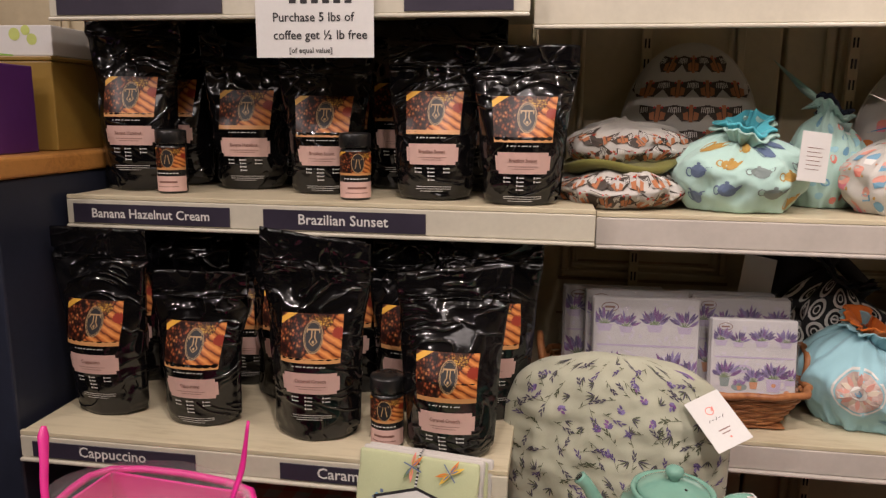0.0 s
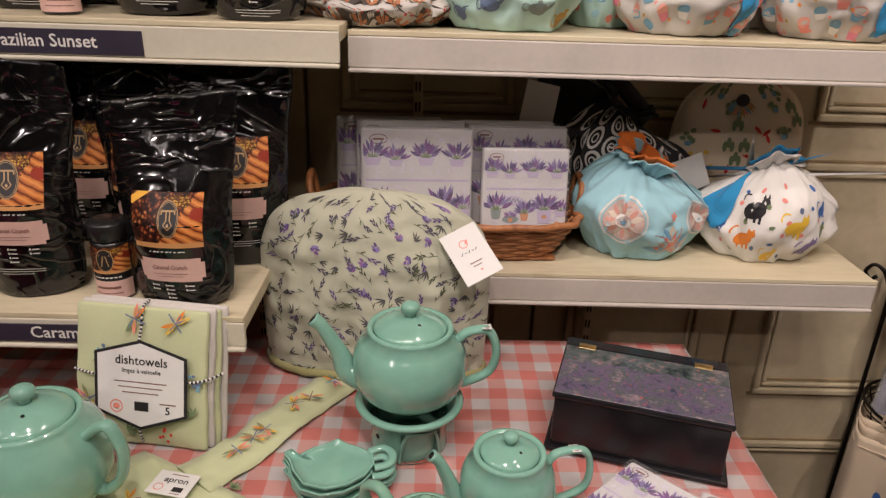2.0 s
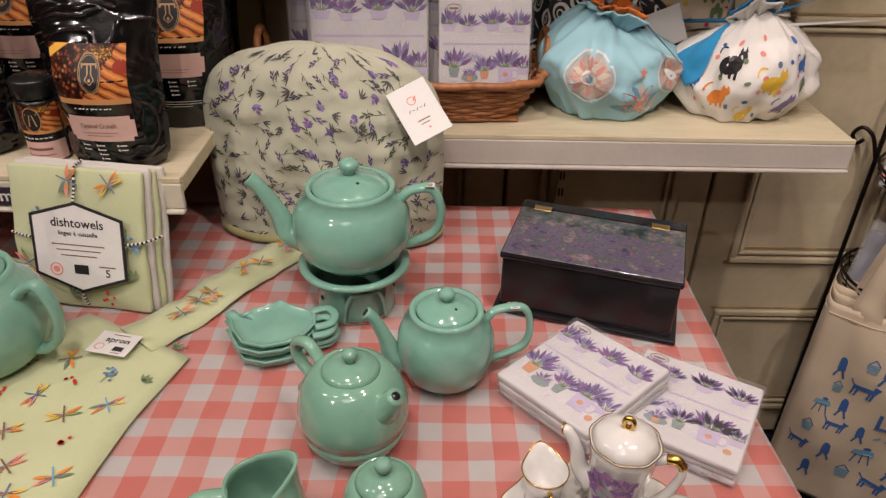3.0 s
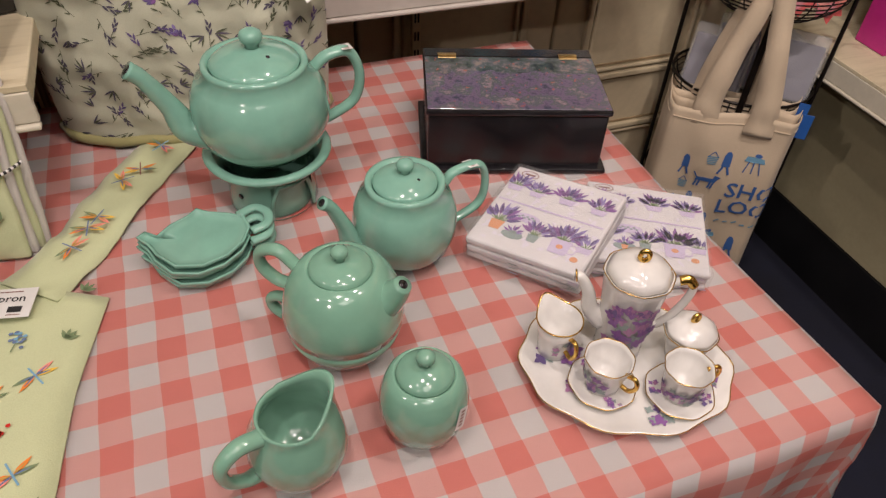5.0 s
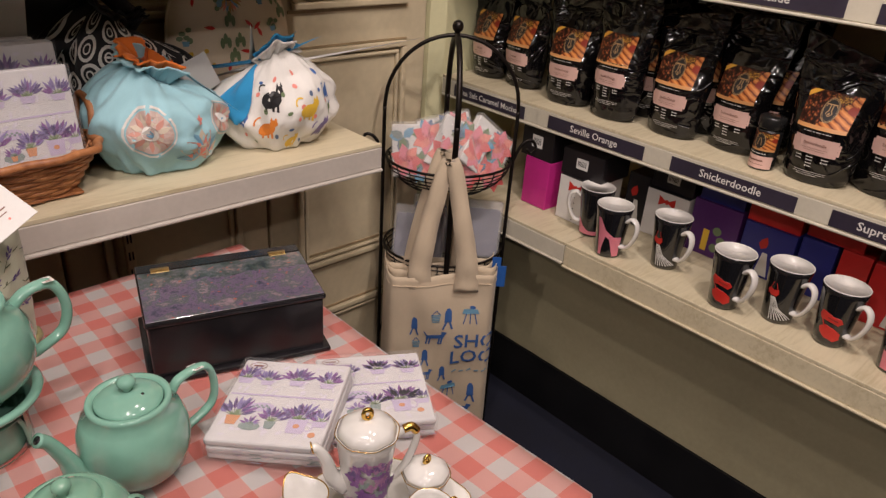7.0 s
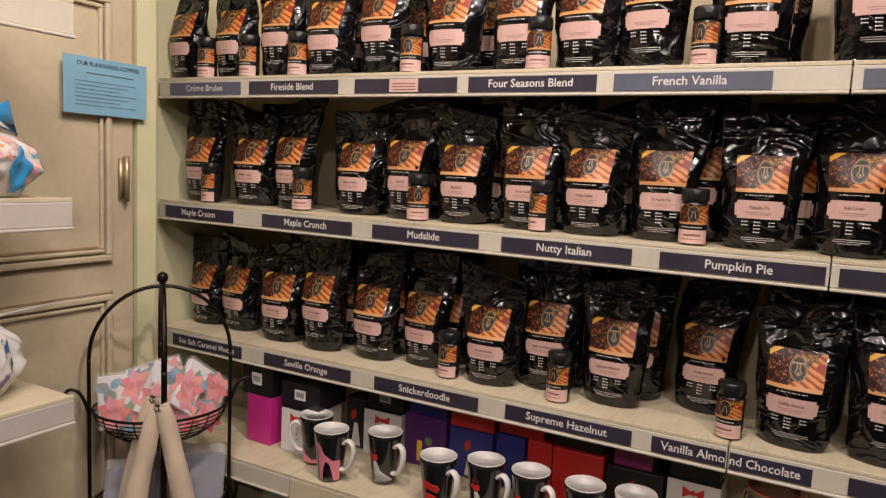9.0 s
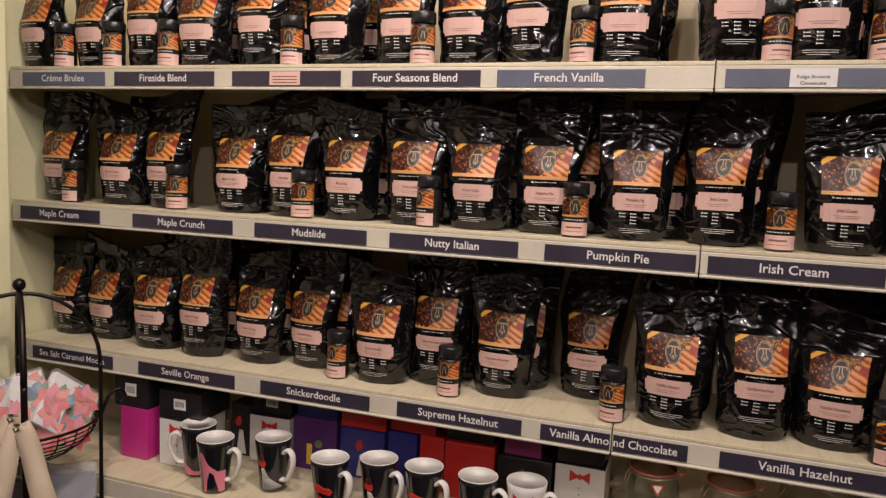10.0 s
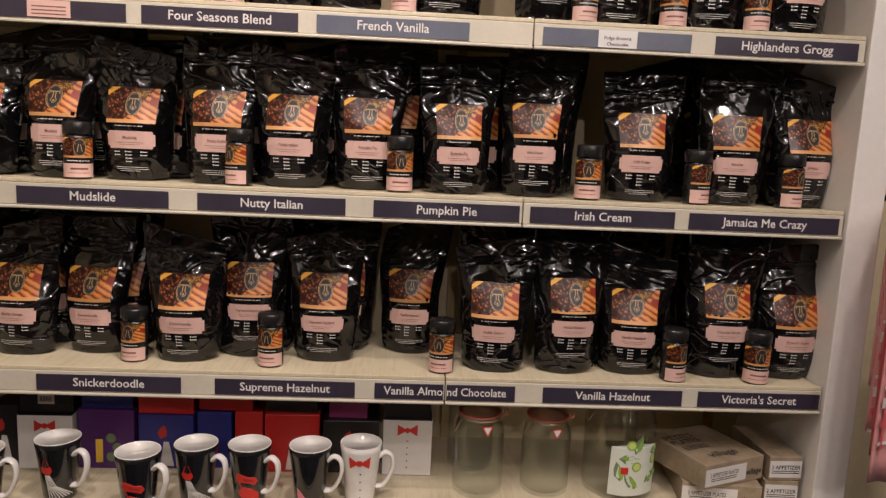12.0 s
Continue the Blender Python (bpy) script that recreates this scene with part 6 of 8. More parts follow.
p.done("strap_print", apron, "printed dragonflies", "stuff")
tag = part("apron_tag", cuboid(-0.024, 0.024, -0.018, 0.018, 0.0, 0.0008, 0.0003, 1), PAPER, apron, "white card tag", smooth=False, loc=pose(0.062, 0.712, TOP + 0.0125, 0, 0, -12))
p = Print(lambda u, v: (u, v, 0.0009), 0.0003)
p.words("apron", 0.002, 0.001, 0.0085, BLACKP, "CENTER", 0.036)
p.bar(-0.008, 0.012, 0.0125, 0.0138, BROWNINK)
p.ring(-0.013, -0.008, 0.0055, 0.0055, 0.001, CORAL, 14)
p.bar(0.004, 0.016, -0.012, -0.005, BLACKP, 0, 1)
p.bar(0.004, 0.016, -0.0155, -0.0145, BROWNINK, 0, 1)
p.done("tag_print", tag)


# ---- fabric goods on the back shelves ----
class Bundle:
    """Gathered padded cloth bag: a slumped round body and a frilled neck."""

    def __init__(self, rx, ry, h, seed, slump=0.55):
        self.rx, self.ry, self.h, self.seed, self.slump = rx, ry, h, seed, slump

    def at(self, a, t):
        """a: angle, 0 to the front (-y); t: 0 base .. 1 neck."""
        s = self.seed * 3.7
        prof = (0.70 + 0.30 * math.sin(t / 0.40 * 1.57)) if t < 0.40 else (0.22 + 0.78 * max(0.0, 1 - ((t - 0.40) / 0.60) ** 2.3) ** 0.85)
        c, d = math.cos(a), math.sin(a)
        pleat = 1 - 2 * abs(noise.noise(Vector((c * 3.2 + s, d * 3.2, t * 0.7))))
        lob = 1 + 0.05 * math.sin(4 * a + s) * (0.3 + t) + 0.26 * (t ** 2.2) * pleat + 0.18 * noise.noise(Vector((c * 1.5 + s, d * 1.5, t * 1.6))) + 0.11 * noise.noise(Vector((c * 4 + s, d * 4, t * 4.5))) + 0.028 * noise.noise(Vector((c * 9 + s, d * 9, t * 8))) + 0.045 * (0.35 - abs(noise.noise(Vector((c * 5 + s, d * 5, t * 2.6 + s)))))
        z = self.h * 0.80 * (t ** 0.92) * (1 + 0.13 * math.sin(a + s) * t) + 0.008 * noise.noise(Vector((c * 3, d * 3 + s, t * 3)))
        return Vector((self.rx * prof * lob * math.sin(a), -self.ry * prof * lob * math.cos(a), max(0.0004, z)))

    def face(self, u, v):
        return self.at(u / self.rx, min(1.0, max(0.0, v / (self.h * 0.8))))

    def build(self, name, label, m, cloth_mat, lining, neck=True, mouth=0.0):
        b = thing(name, label, "fabric bag", m, "fabric bundles")
        bm = bmesh.new()
        na, nt = 128, 56
        rows = [[bm.verts.new(self.at(2 * math.pi * i / na, j / nt)) for i in range(na)] for j in range(nt + 1)]
        for p0, p1 in zip(rows, rows[1:]):
            for i in range(na):
                bm.faces.new((p0[i], p0[(i + 1) % na], p1[(i + 1) % na], p1[i]))
        bm.faces.new(list(reversed(rows[0])))
        part("bag_body", bm, cloth_mat, b)
        if neck:
            for inner, mat, nm in ((0, cloth_mat, "frill"), (1, lining, "lining")):
                bm = bmesh.new()
                rows = []
                for j in range(7):
                    t = j / 6
                    row = []
                    for i in range(na):
                        a = 2 * math.pi * i / na
                        base = self.at(a, 1.0)
                        fl = 0.92 + 0.66 * t * (1.1 + noise.noise(Vector((math.cos(a) * 2.2, math.sin(a) * 2.2, self.seed)))) + 0.24 * t * math.sin(3 * a + self.seed) + 0.16 * t * math.sin(8 * a + self.seed * 2)
                        row.append(bm.verts.new((base.x * fl * (1 - 0.08 * inner), base.y * fl * (1 - 0.08 * inner) - 0.010 * t, base.z - 0.001 + self.h * 0.15 * t * (1 - 0.50 * t + 0.45 * math.sin(2 * a + self.seed)) + (0.002 + 0.007 * t) * inner)))
                    rows.append(row)
                for p0, p1 in zip(rows, rows[1:]):
                    for i in range(na):
                        bm.faces.new((p0[i], p0[(i + 1) % na], p1[(i + 1) % na], p1[i]))
                bm.normal_update()
                bmesh.ops.solidify(bm, geom=list(bm.faces), thickness=0.0025)
                part(nm, bm, mat, b)
        return b

    def wedge(self, bag, mid, width, t0, t1, mat, label):
        """Lining showing through a slit in the side seam."""
        def fn(i, j):
            t = t0 + (t1 - t0) * j
            a = mid + width * (i - 0.5) * max(0.06, math.sin(math.pi * j)) ** 0.8
            q = self.at(a, t)
            return q * (1 + 0.030 * math.sin(math.pi * i)) + Vector((0, -0.0015, 0.0)) + Vector((math.sin(a), -math.cos(a), 0)) * 0.0022
        part("lining_fold", sheet(fn, 0, 1, 0, 1, 14, 24), mat, bag, label)


def scatter(fn_place, us, vs, gap, n, rnd):
    done = []
    for _ in range(n * 25):
        u, v = rnd.uniform(*us), rnd.uniform(*vs)
        if len(done) < n and all(math.hypot(u - a, v - b) > gap for a, b in done):
            done.append((u, v))
            fn_place(u, v, rnd.uniform(0, 6.28))


TEALCLOTH = fabric("turquoise_cotton", (0.33, 0.58, 0.65))
MINTCLOTH = fabric("mint_cotton", (0.45, 0.66, 0.60))
CYANCLOTH = fabric("bright_blue_cotton", (0.02, 0.27, 0.55))
AQUACLOTH = fabric("aqua_cotton", (0.10, 0.52, 0.62))
ORANGECLOTH = fabric("orange_cotton", (0.80, 0.20, 0.025))
BLACKCLOTH = fabric("black_cotton", (0.012, 0.012, 0.014))
OLIVECLOTH = fabric("olive_lining", (0.17, 0.16, 0.03))
rb = random.Random(17)

# turquoise mandala bag with orange lining
b = Bundle(0.100, 0.080, 0.172, 1)
bag = b.build("pot_cosy_bag", "turquoise mandala-print padded bag with orange lining", pose(0.668, 1.160, 0.878, 0, 0, 6), TEALCLOTH, ORANGECLOTH)
p = Print(b.face, 0.0008)


DUSTY = colour("dusty_pink_print", (0.52, 0.40, 0.36), 0.7)
DUSTY2 = colour("clay_pink_print", (0.55, 0.27, 0.22), 0.7)
DUSTY3 = colour("sand_print", (0.56, 0.48, 0.38), 0.7)


def mandala(u, v, s):
    p.oval(u, v, s, s, DUSTY, n=22)
    p.ring(u, v, s * 1.18, s * 1.18, s * 0.10, PALE, 22)
    for k in range(16):
        a = k * 0.3927
        p.leaf(u + s * 0.35 * math.cos(a), v + s * 0.35 * math.sin(a), s * 0.6, s * 0.24, a, (DUSTY2, DUSTY3)[k % 2], 0.0004)
    p.oval(u, v, s * 0.36, s * 0.36, PALE, n=14, extra=0.0005)
    p.oval(u, v, s * 0.18, s * 0.18, SKY, n=10, extra=0.0008)


mandala(-0.048, 0.070, 0.030)
mandala(0.088, 0.070, 0.027)
for k in range(9):
    a = math.pi * k / 8
    p.leaf(0.028, 0.022, 0.042, 0.013, a, (DUSTY2, DUSTY3, SKY)[k % 3], 0.0003)
    p.leaf(0.028, 0.022, 0.026, 0.010, a + 0.18, (DUSTY3, CORAL)[k % 2], 0.0006)
for q in range(5):
    p.leaf(0.030, 0.082, 0.010, 0.006, q * 1.257, CORAL)
p.done("mandala_print", bag, "printed mandalas", "stuff")

# white cat-print bag
b = Bundle(0.098, 0.078, 0.168, 2)
bag = b.build("pot_cosy_bag", "white cat-print padded bag with bright blue lining", pose(0.872, 1.160, 0.878, 0, 0, -8), BRIGHTCLOTH, CYANCLOTH)
p = Print(b.face, 0.0008)


def cat(u, v, s, ink):
    p.oval(u, v, s * 0.62, s * 0.42, ink, 0.4, 12)
    p.oval(u + s * 0.5, v + s * 0.42, s * 0.26, s * 0.24, ink, n=10)
    for d in (-0.12, 0.14):
        p.poly([(u + s * (0.5 + d - 0.1), v + s * 0.6), (u + s * (0.5 + d + 0.1), v + s * 0.6), (u + s * (0.5 + d), v + s * 0.82)], ink)
    for k in range(5):
        a, c = 1.2 + k * 0.45, 1.2 + (k + 1) * 0.45
        p.line((u - s * 0.5 + s * 0.3 * math.cos(a), v + s * 0.45 + s * 0.34 * math.sin(a)), (u - s * 0.5 + s * 0.3 * math.cos(c), v + s * 0.45 + s * 0.34 * math.sin(c)), s * 0.09, ink)
    for d in (-0.3, 0.1, 0.35):
        p.line((u + s * d, v - s * 0.2), (u + s * d, v - s * 0.6), s * 0.13, ink)


cat(-0.036, 0.080, 0.026, BLACKP)
cat(0.020, 0.062, 0.024, YELLOWP)
cat(-0.046, 0.036, 0.024, ORANGE)
cat(0.048, 0.028, 0.022, LAV)
cat(0.070, 0.082, 0.018, BLUE)
cat(-0.005, 0.012, 0.018, YELLOWP)
cat(-0.085, 0.050, 0.014, BLUE)
cat(0.085, 0.046, 0.016, LEAF)
scatter(lambda u, v, a: p.oval(u, v, 0.004, 0.003, rb.choice((STEEL, BLUE, CORAL, LEAF)), a, 7), (-0.09, 0.09), (0.012, 0.115), 0.018, 26, rb)
p.done("cat_print", bag, "printed cats and paw marks", "stuff")
b.wedge(bag, -0.98, 0.55, 0.30, 0.97, CYANCLOTH, "bright blue lining showing at the side")

# mint teapot-print bag
b = Bundle(0.100, 0.084, 0.140, 3)
bag = b.build("pot_cosy_bag", "mint teapot-print padded bag with aqua lining", pose(0.445, 1.140, 1.217, 0, 0, 12), MINTCLOTH, AQUACLOTH)
p = Print(b.face, 0.0008)


def little_pot(u, v, a, ink=None):
    ink = ink or rb.choice((STEEL, STEEL, MUSTARD, MUSTARD, GREYGREEN))
    s = 0.013
    p.oval(u, v, s, s * 0.75, ink, n=12)
    p.leaf(u + s * 0.6, v - s * 0.1, s * 1.3, s * 0.4, 0.7, ink)
    p.ring(u - s * 1.15, v, s * 0.45, s * 0.55, s * 0.16, ink, 10)
    p.oval(u, v + s * 0.85, s * 0.25, s * 0.2, ink, n=7)


scatter(little_pot, (-0.115, 0.125), (0.015, 0.110), 0.036, 20, rb)
p.done("teapot_print", bag, "printed little teapots", "stuff")
tg = part("swing_tag", cuboid(-0.022, 0.022, -0.0004, 0.0004, -0.035, 0.035, 0.0003, 1), PAPER, bag, "white card swing tag", smooth=False, loc=pose(0.060, -0.092, 0.085, -6, 6, 2))
pr = Print(lambda u, v: (u, -0.0005, v), 0.0003)
for k in range(6):
    pr.bar(-0.012, 0.012 - 0.003 * (k % 2), 0.012 - 0.006 * k, 0.0128 - 0.006 * k, BROWNINK)
pr.done("tag_print", tg)

# small turquoise bag with navy tie
b = Bundle(0.058, 0.050, 0.165, 4)
bag = b.build("pot_cosy_bag", "small turquoise print bag with dark navy tie", pose(0.588, 1.205, 1.217), MINTCLOTH, colour("navy_cotton", (0.015, 0.018, 0.04), 0.9))
p = Print(b.face, 0.0008)
scatter(lambda u, v, a: p.oval(u, v, 0.007, 0.005, rb.choice((TEALCLOTH, CORAL, SKY, PALE)), a, 9), (-0.06, 0.06), (0.01, 0.12), 0.015, 26, rb)
p.done("spot_print", bag, "printed spots", "stuff")

# two cupcake-print bags
SALMON = colour("salmon_print", (0.72, 0.34, 0.27), 0.8)
for x, y, z, seed, turn in ((0.690, 1.140, 1.217, 5, -14), (0.892, 1.135, 1.217, 6, -30)):
    b = Bundle(0.098, 0.082, 0.150, seed)
    bag = b.build("pot_cosy_bag", "cream cupcake-print padded bag with blue lining", pose(x, y, z, 0, 0, turn), WHITECLOTH, CYANCLOTH)
    p = Print(b.face, 0.0008)

    def cupcake(u, v, a):
        c1, c2 = rb.choice(((SALMON, PINKP), (SKY, PALE), (SALMON, CORAL), (SALMON, SKY)))
        p.oval(u, v + 0.004, 0.0085, 0.0068, c1, a * 0.05, 11)
        p.poly([(u - 0.0075, v), (u + 0.0075, v), (u + 0.0055, v - 0.009), (u - 0.0055, v - 0.009)], c2, 0.0003)
        p.leaf(u + 0.011, v - 0.008, 0.006, 0.004, a, rb.choice((ORANGE, MUSTARD, CORAL)))
    scatter(cupcake, (-0.14, 0.14), (0.010, 0.125), 0.0230, 64, rb)
    p.done("cupcake_print", bag, "printed cupcakes", "stuff")
    b.wedge(bag, 0.86, 0.42, 0.06, 0.72, CYANCLOTH, "bright blue lining showing at the opening")


# open moth-print bag
def moth(p, u, v, s, a=0.0):
    c, q = math.cos(a), math.sin(a)
    put = lambda pts: [(u + s * (x * c - y * q), v + s * (x * q + y * c)) for x, y in pts]
    for d in (-1, 1):
        p.poly(put([(d * 0.10, 0.30), (d * 1.0, 0.42), (d * 0.92, 0.05), (d * 0.45, -0.38), (d * 0.08, -0.35)]), MOTHBROWN)
        p.poly(put([(d * 0.16, 0.10), (d * 0.42, 0.02), (d * 0.36, -0.28), (d * 0.12, -0.34)]), MOTHORANGE, 0.0003)
        for k in range(4):
            p.poly(put([(d * (0.55 + 0.1 * k), 0.30), (d * (0.60 + 0.1 * k), 0.30), (d * (0.55 + 0.1 * k), 0.05 - 0.02 * k), (d * (0.51 + 0.1 * k), 0.07)]), PALE, 0.0003)
    p.poly(put([(-0.11, 0.42), (0.11, 0.42), (0.09, -0.42), (-0.09, -0.42)]), MOTHORANGE, 0.0004)
    for d in (-0.2, 0.2):
        p.poly(put([(d - 0.05, 0.34), (d + 0.05, 0.34), (d + 0.05, 0.24), (d - 0.05, 0.24)]), RED, 0.0005)


b = Bundle(0.108, 0.090, 0.074, 7)
bag = b.build("pot_cosy_bag", "white moth-print padded bag lying open, olive lining", pose(0.262, 1.150, 1.217, 0, 0, 5), WHITECLOTH, OLIVECLOTH, False)
p = Print(b.face, 0.0013)
for k in range(11):
    for j in range(2):
        moth(p, -0.150 + 0.030 * k + 0.015 * j, 0.014 + 0.023 * j, 0.0215, rb.uniform(-0.4, 0.4))
p.done("moth_print", bag, "printed moths", "stuff")
part("mouth_lining", lathe([(0.060, 0.052), (0.082, 0.056), (0.092, 0.064), (0.088, 0.069), (0.06, 0.067)], 40, lambda a, r, z: (r * math.cos(a), r * 0.75 * math.sin(a), z + 0.006 * math.cos(3 * a))), OLIVECLOTH, bag, "olive lining at the mouth")
flap = Bundle(0.090, 0.050, 0.085, 8)
bm = bmesh.new()
rows = [[bm.verts.new(flap.at(2 * math.pi * i / 48, j / 16) + Vector((0.012, 0.014, 0.060))) for i in range(48)] for j in range(17)]
for p0, p1 in zip(rows, rows[1:]):
    for i in range(48):
        bm.faces.new((p0[i], p0[(i + 1) % 48], p1[(i + 1) % 48], p1[i]))
bm.faces.new(rows[-1])
part("flap", bm, WHITECLOTH, bag, "turned-back moth-print flap")
p = Print(lambda u, v: flap.face(u, v) + Vector((0.012, 0.014, 0.060)), 0.0014)
for k in range(9):
    for j in range(2):
        moth(p, -0.112 + 0.028 * k + 0.014 * j, 0.018 + 0.026 * j, 0.0215, rb.uniform(-0.6, 0.6))
p.done("flap_print", bag, "printed moths", "stuff")


def padded(name, label, m, half, height, thick, mat, draw, square=3.0):
    """Round-topped padded cosy leaning on the wall; draw(p) prints its front."""
    c = thing(name, label, "tea cosy", m, "padded cosies")

    def surf(x, z, side=-1):
        v = min(1.0, max(0.0, z / height))
        w = half * max(0.0, 1 - v ** square) ** 0.5
        u = max(-1.0, min(1.0, x / half))
        d = thick * max(0.0, 1 - abs(u) ** 2.6) ** 0.5 * max(0.0, 1 - v ** 4) ** 0.5 + 0.002
        return Vector((u * w, side * (d + 0.002 * noise.noise(Vector((u * 4, v * 4, side * 2.0)))), z))
    bm = bmesh.new()
    for side in (-1, 1):
        g = [[bm.verts.new(surf((-1 + 2 * i / 28) * half, height * (1 - (1 - j / 24) ** 1.6), side)) for i in range(29)] for j in range(25)]
        for j in range(24):
            for i in range(28):
                q = (g[j][i], g[j][i + 1], g[j + 1][i + 1], g[j + 1][i])
                bm.faces.new(q if side < 0 else q[::-1])
    part("cosy_body", bm, mat, c)
    p = Print(surf, 0.0017)
    draw(p)
    p.done("cosy_print", c, "printed pattern", "stuff")
    edge = [surf(-half, height * (1 - (1 - k / 20) ** 1.6)) for k in range(21)]
    part("piping", tube([Vector((e.x, 0, e.z)) for e in edge] + [Vector((-e.x, 0, e.z)) for e in reversed(edge)], 0.0028, 7, 1), mat, c)
    return c


def draw_moths(p):
    for j in range(6):
        for i in range(4):
            u, v = -0.088 + 0.058 * i + 0.028 * (j % 2), 0.022 + 0.040 * j
            if abs(u) < 0.116 * (1 - (v / 0.30) ** 4) and v < 0.245:
                moth(p, u, v, 0.034)


padded("tea_cosy", "white tea cosy printed with rows of brown moths", pose(0.383, 1.252, 1.217, -3, 0, 0), 0.118, 0.258, 0.030, WHITECLOTH, draw_moths)


def draw_cakes(p):
    for j in range(7):
        for i in range(9):
            u, v = -0.125 + 0.031 * i + 0.015 * (j % 2), 0.03 + 0.032 * j
            if abs(u) < 0.135 * (1 - (v / 0.27) ** 4):
                c1, c2 = ((CORAL, PINKP), (SKY, GREYGREEN), (ORANGE, CORAL))[(i * 2 + j) % 3]
                p.oval(u, v + 0.004, 0.009, 0.007, c1, 0, 10)
                p.poly([(u - 0.008, v), (u + 0.008, v), (u + 0.006, v - 0.009), (u - 0.006, v - 0.009)], c2, 0.0003)


padded("tea_cosy", "cream tea cosy printed with cupcakes", pose(0.782, 1.256, 1.217, -2, 0, 0), 0.145, 0.250, 0.026, WHITECLOTH, draw_cakes)


def draw_desert(p):
    r = random.Random(8)
    for k in range(11):
        a = math.pi * (0.15 + 0.07 * k)
        p.leaf(-0.01, 0.225, 0.030, 0.008, -a, (TERRA, MUSTARD, SKY, CORAL)[k % 4], 0.0002)
    p.oval(-0.01, 0.224, 0.014, 0.010, BLACKP, extra=0.0005)

    def bit(u, v, a):
        k = r.random()
        if k < 0.3:
            p.leaf(u, v, 0.020, 0.006, a, RED)
        elif k < 0.6:
            for q in range(3):
                p.oval(u + 0.006 * (q - 1), v + 0.007 * (q == 1), 0.004, 0.009, LEAF, n=9)
        elif k < 0.8:
            for q in range(6):
                p.oval(u + r.gauss(0, 0.006), v + r.gauss(0, 0.006), 0.005, 0.004, LEAF, n=7)
            p.poly([(u - 0.006, v - 0.004), (u + 0.006, v - 0.004), (u + 0.004, v - 0.012), (u - 0.004, v - 0.012)], SKY, 0.0003)
        else:
            p.oval(u, v, 0.004, 0.004, YELLOWP, n=7)
    scatter(bit, (-0.102, 0.102), (0.02, 0.245), 0.024, 46, r)


padded("tea_cosy", "cream desert-print tea cosy leaning on the door", pose(0.852, 1.258, 0.878, -3, 0, 0), 0.112, 0.262, 0.028, CREAMCLOTH, draw_desert, 7.0)


# black and white ring-print bag
b = Bundle(0.112, 0.060, 0.250, 11)
bag = b.build("pot_cosy_bag", "black and white ring-print bag with black lining", pose(0.648, 1.240, 0.878, 0, 0, -10), BLACKCLOTH, BLACKCLOTH)
p = Print(b.face, 0.0008)
scatter(lambda u, v, a: (p.ring(u, v, 0.014, 0.016, 0.0045, PALE, 14), p.ring(u, v, 0.006, 0.007, 0.0022, PALE, 10)), (-0.15, 0.15), (0.02, 0.195), 0.029, 60, rb)
scatter(lambda u, v, a: p.leaf(u, v, 0.018, 0.003, a, PALE), (-0.13, 0.13), (0.02, 0.165), 0.022, 40, rb)
p.done("ring_print", bag, "printed white rings", "stuff")
for k, (x, z, a) in enumerate(((0.50, 1.10, 12), (0.765, 1.02, -20))):
    t = tagged(part("swing_tag", cuboid(-0.028, 0.028, -0.0005, 0.0005, 0, 0.085 - 0.03 * k, 0.0003, 1), PAPER, None, smooth=False, loc=pose(x, 1.215 - 0.03 * k, 0.878 + (0.165 if k == 0 else 0.09), -12, a, 8)), "grey-white card tag on a fabric bag", "tag")


# ---- wicker basket of napkins ----
def basket(m):
    w = thing("wicker_basket", "shallow tapered woven wicker basket on the shelf", "basket", m)

    def loop(lx, ly, z, phase, amp=0.0018, n=96):
        pts = []
        for k in range(n + 1):
            a = 2 * math.pi * k / n
            c, s = math.cos(a), math.sin(a)
            q = 5.0
            r = (abs(c) ** q + abs(s) ** q) ** (-1 / q)
            wv = amp * math.sin(a * 24 + phase)
            pts.append((lx * r * c * (1 + wv / lx), ly * r * s * (1 + wv / ly), z))
        return pts
    for k in range(10):
        t = k / 9
        part("strand", tube(loop(0.168 + 0.030 * t, 0.078 + 0.022 * t, 0.005 + 0.052 * t, math.pi * (k % 2)), 0.0033, 6, 1), WICKER, w)
    part("rim_braid", tube(loop(0.204, 0.106, 0.064, 0, 0.003), 0.0058, 8, 1), WICKER, w, "thick braided rim")
    part("basket_floor", cuboid(-0.168, 0.168, -0.076, 0.076, 0.001, 0.005, 0.002), WICKER, w, smooth=False)
    bm = bmesh.new()
    for k in range(24):
        a = 2 * math.pi * (k + 0.5) / 24
        c, s = math.cos(a), math.sin(a)
        r = (abs(c) ** 5 + abs(s) ** 5) ** -0.2
        tube([(0.168 * r * c, 0.078 * r * s, 0.003), (0.198 * r * c, 0.100 * r * s, 0.062)], 0.0022, 6, 1, bm)
    tagged(part("stakes", bm, WICKER, w), "upright wicker stakes", kind="stuff")
    for sx in (-1, 1):
        part("handle", tube([(sx * 0.205, -0.03, 0.062), (sx * 0.212, -0.02, 0.10), (sx * 0.212, 0.02, 0.11), (sx * 0.205, 0.03, 0.062)], 0.0055, 8, 6), WICKER, w, "twisted wicker handle")


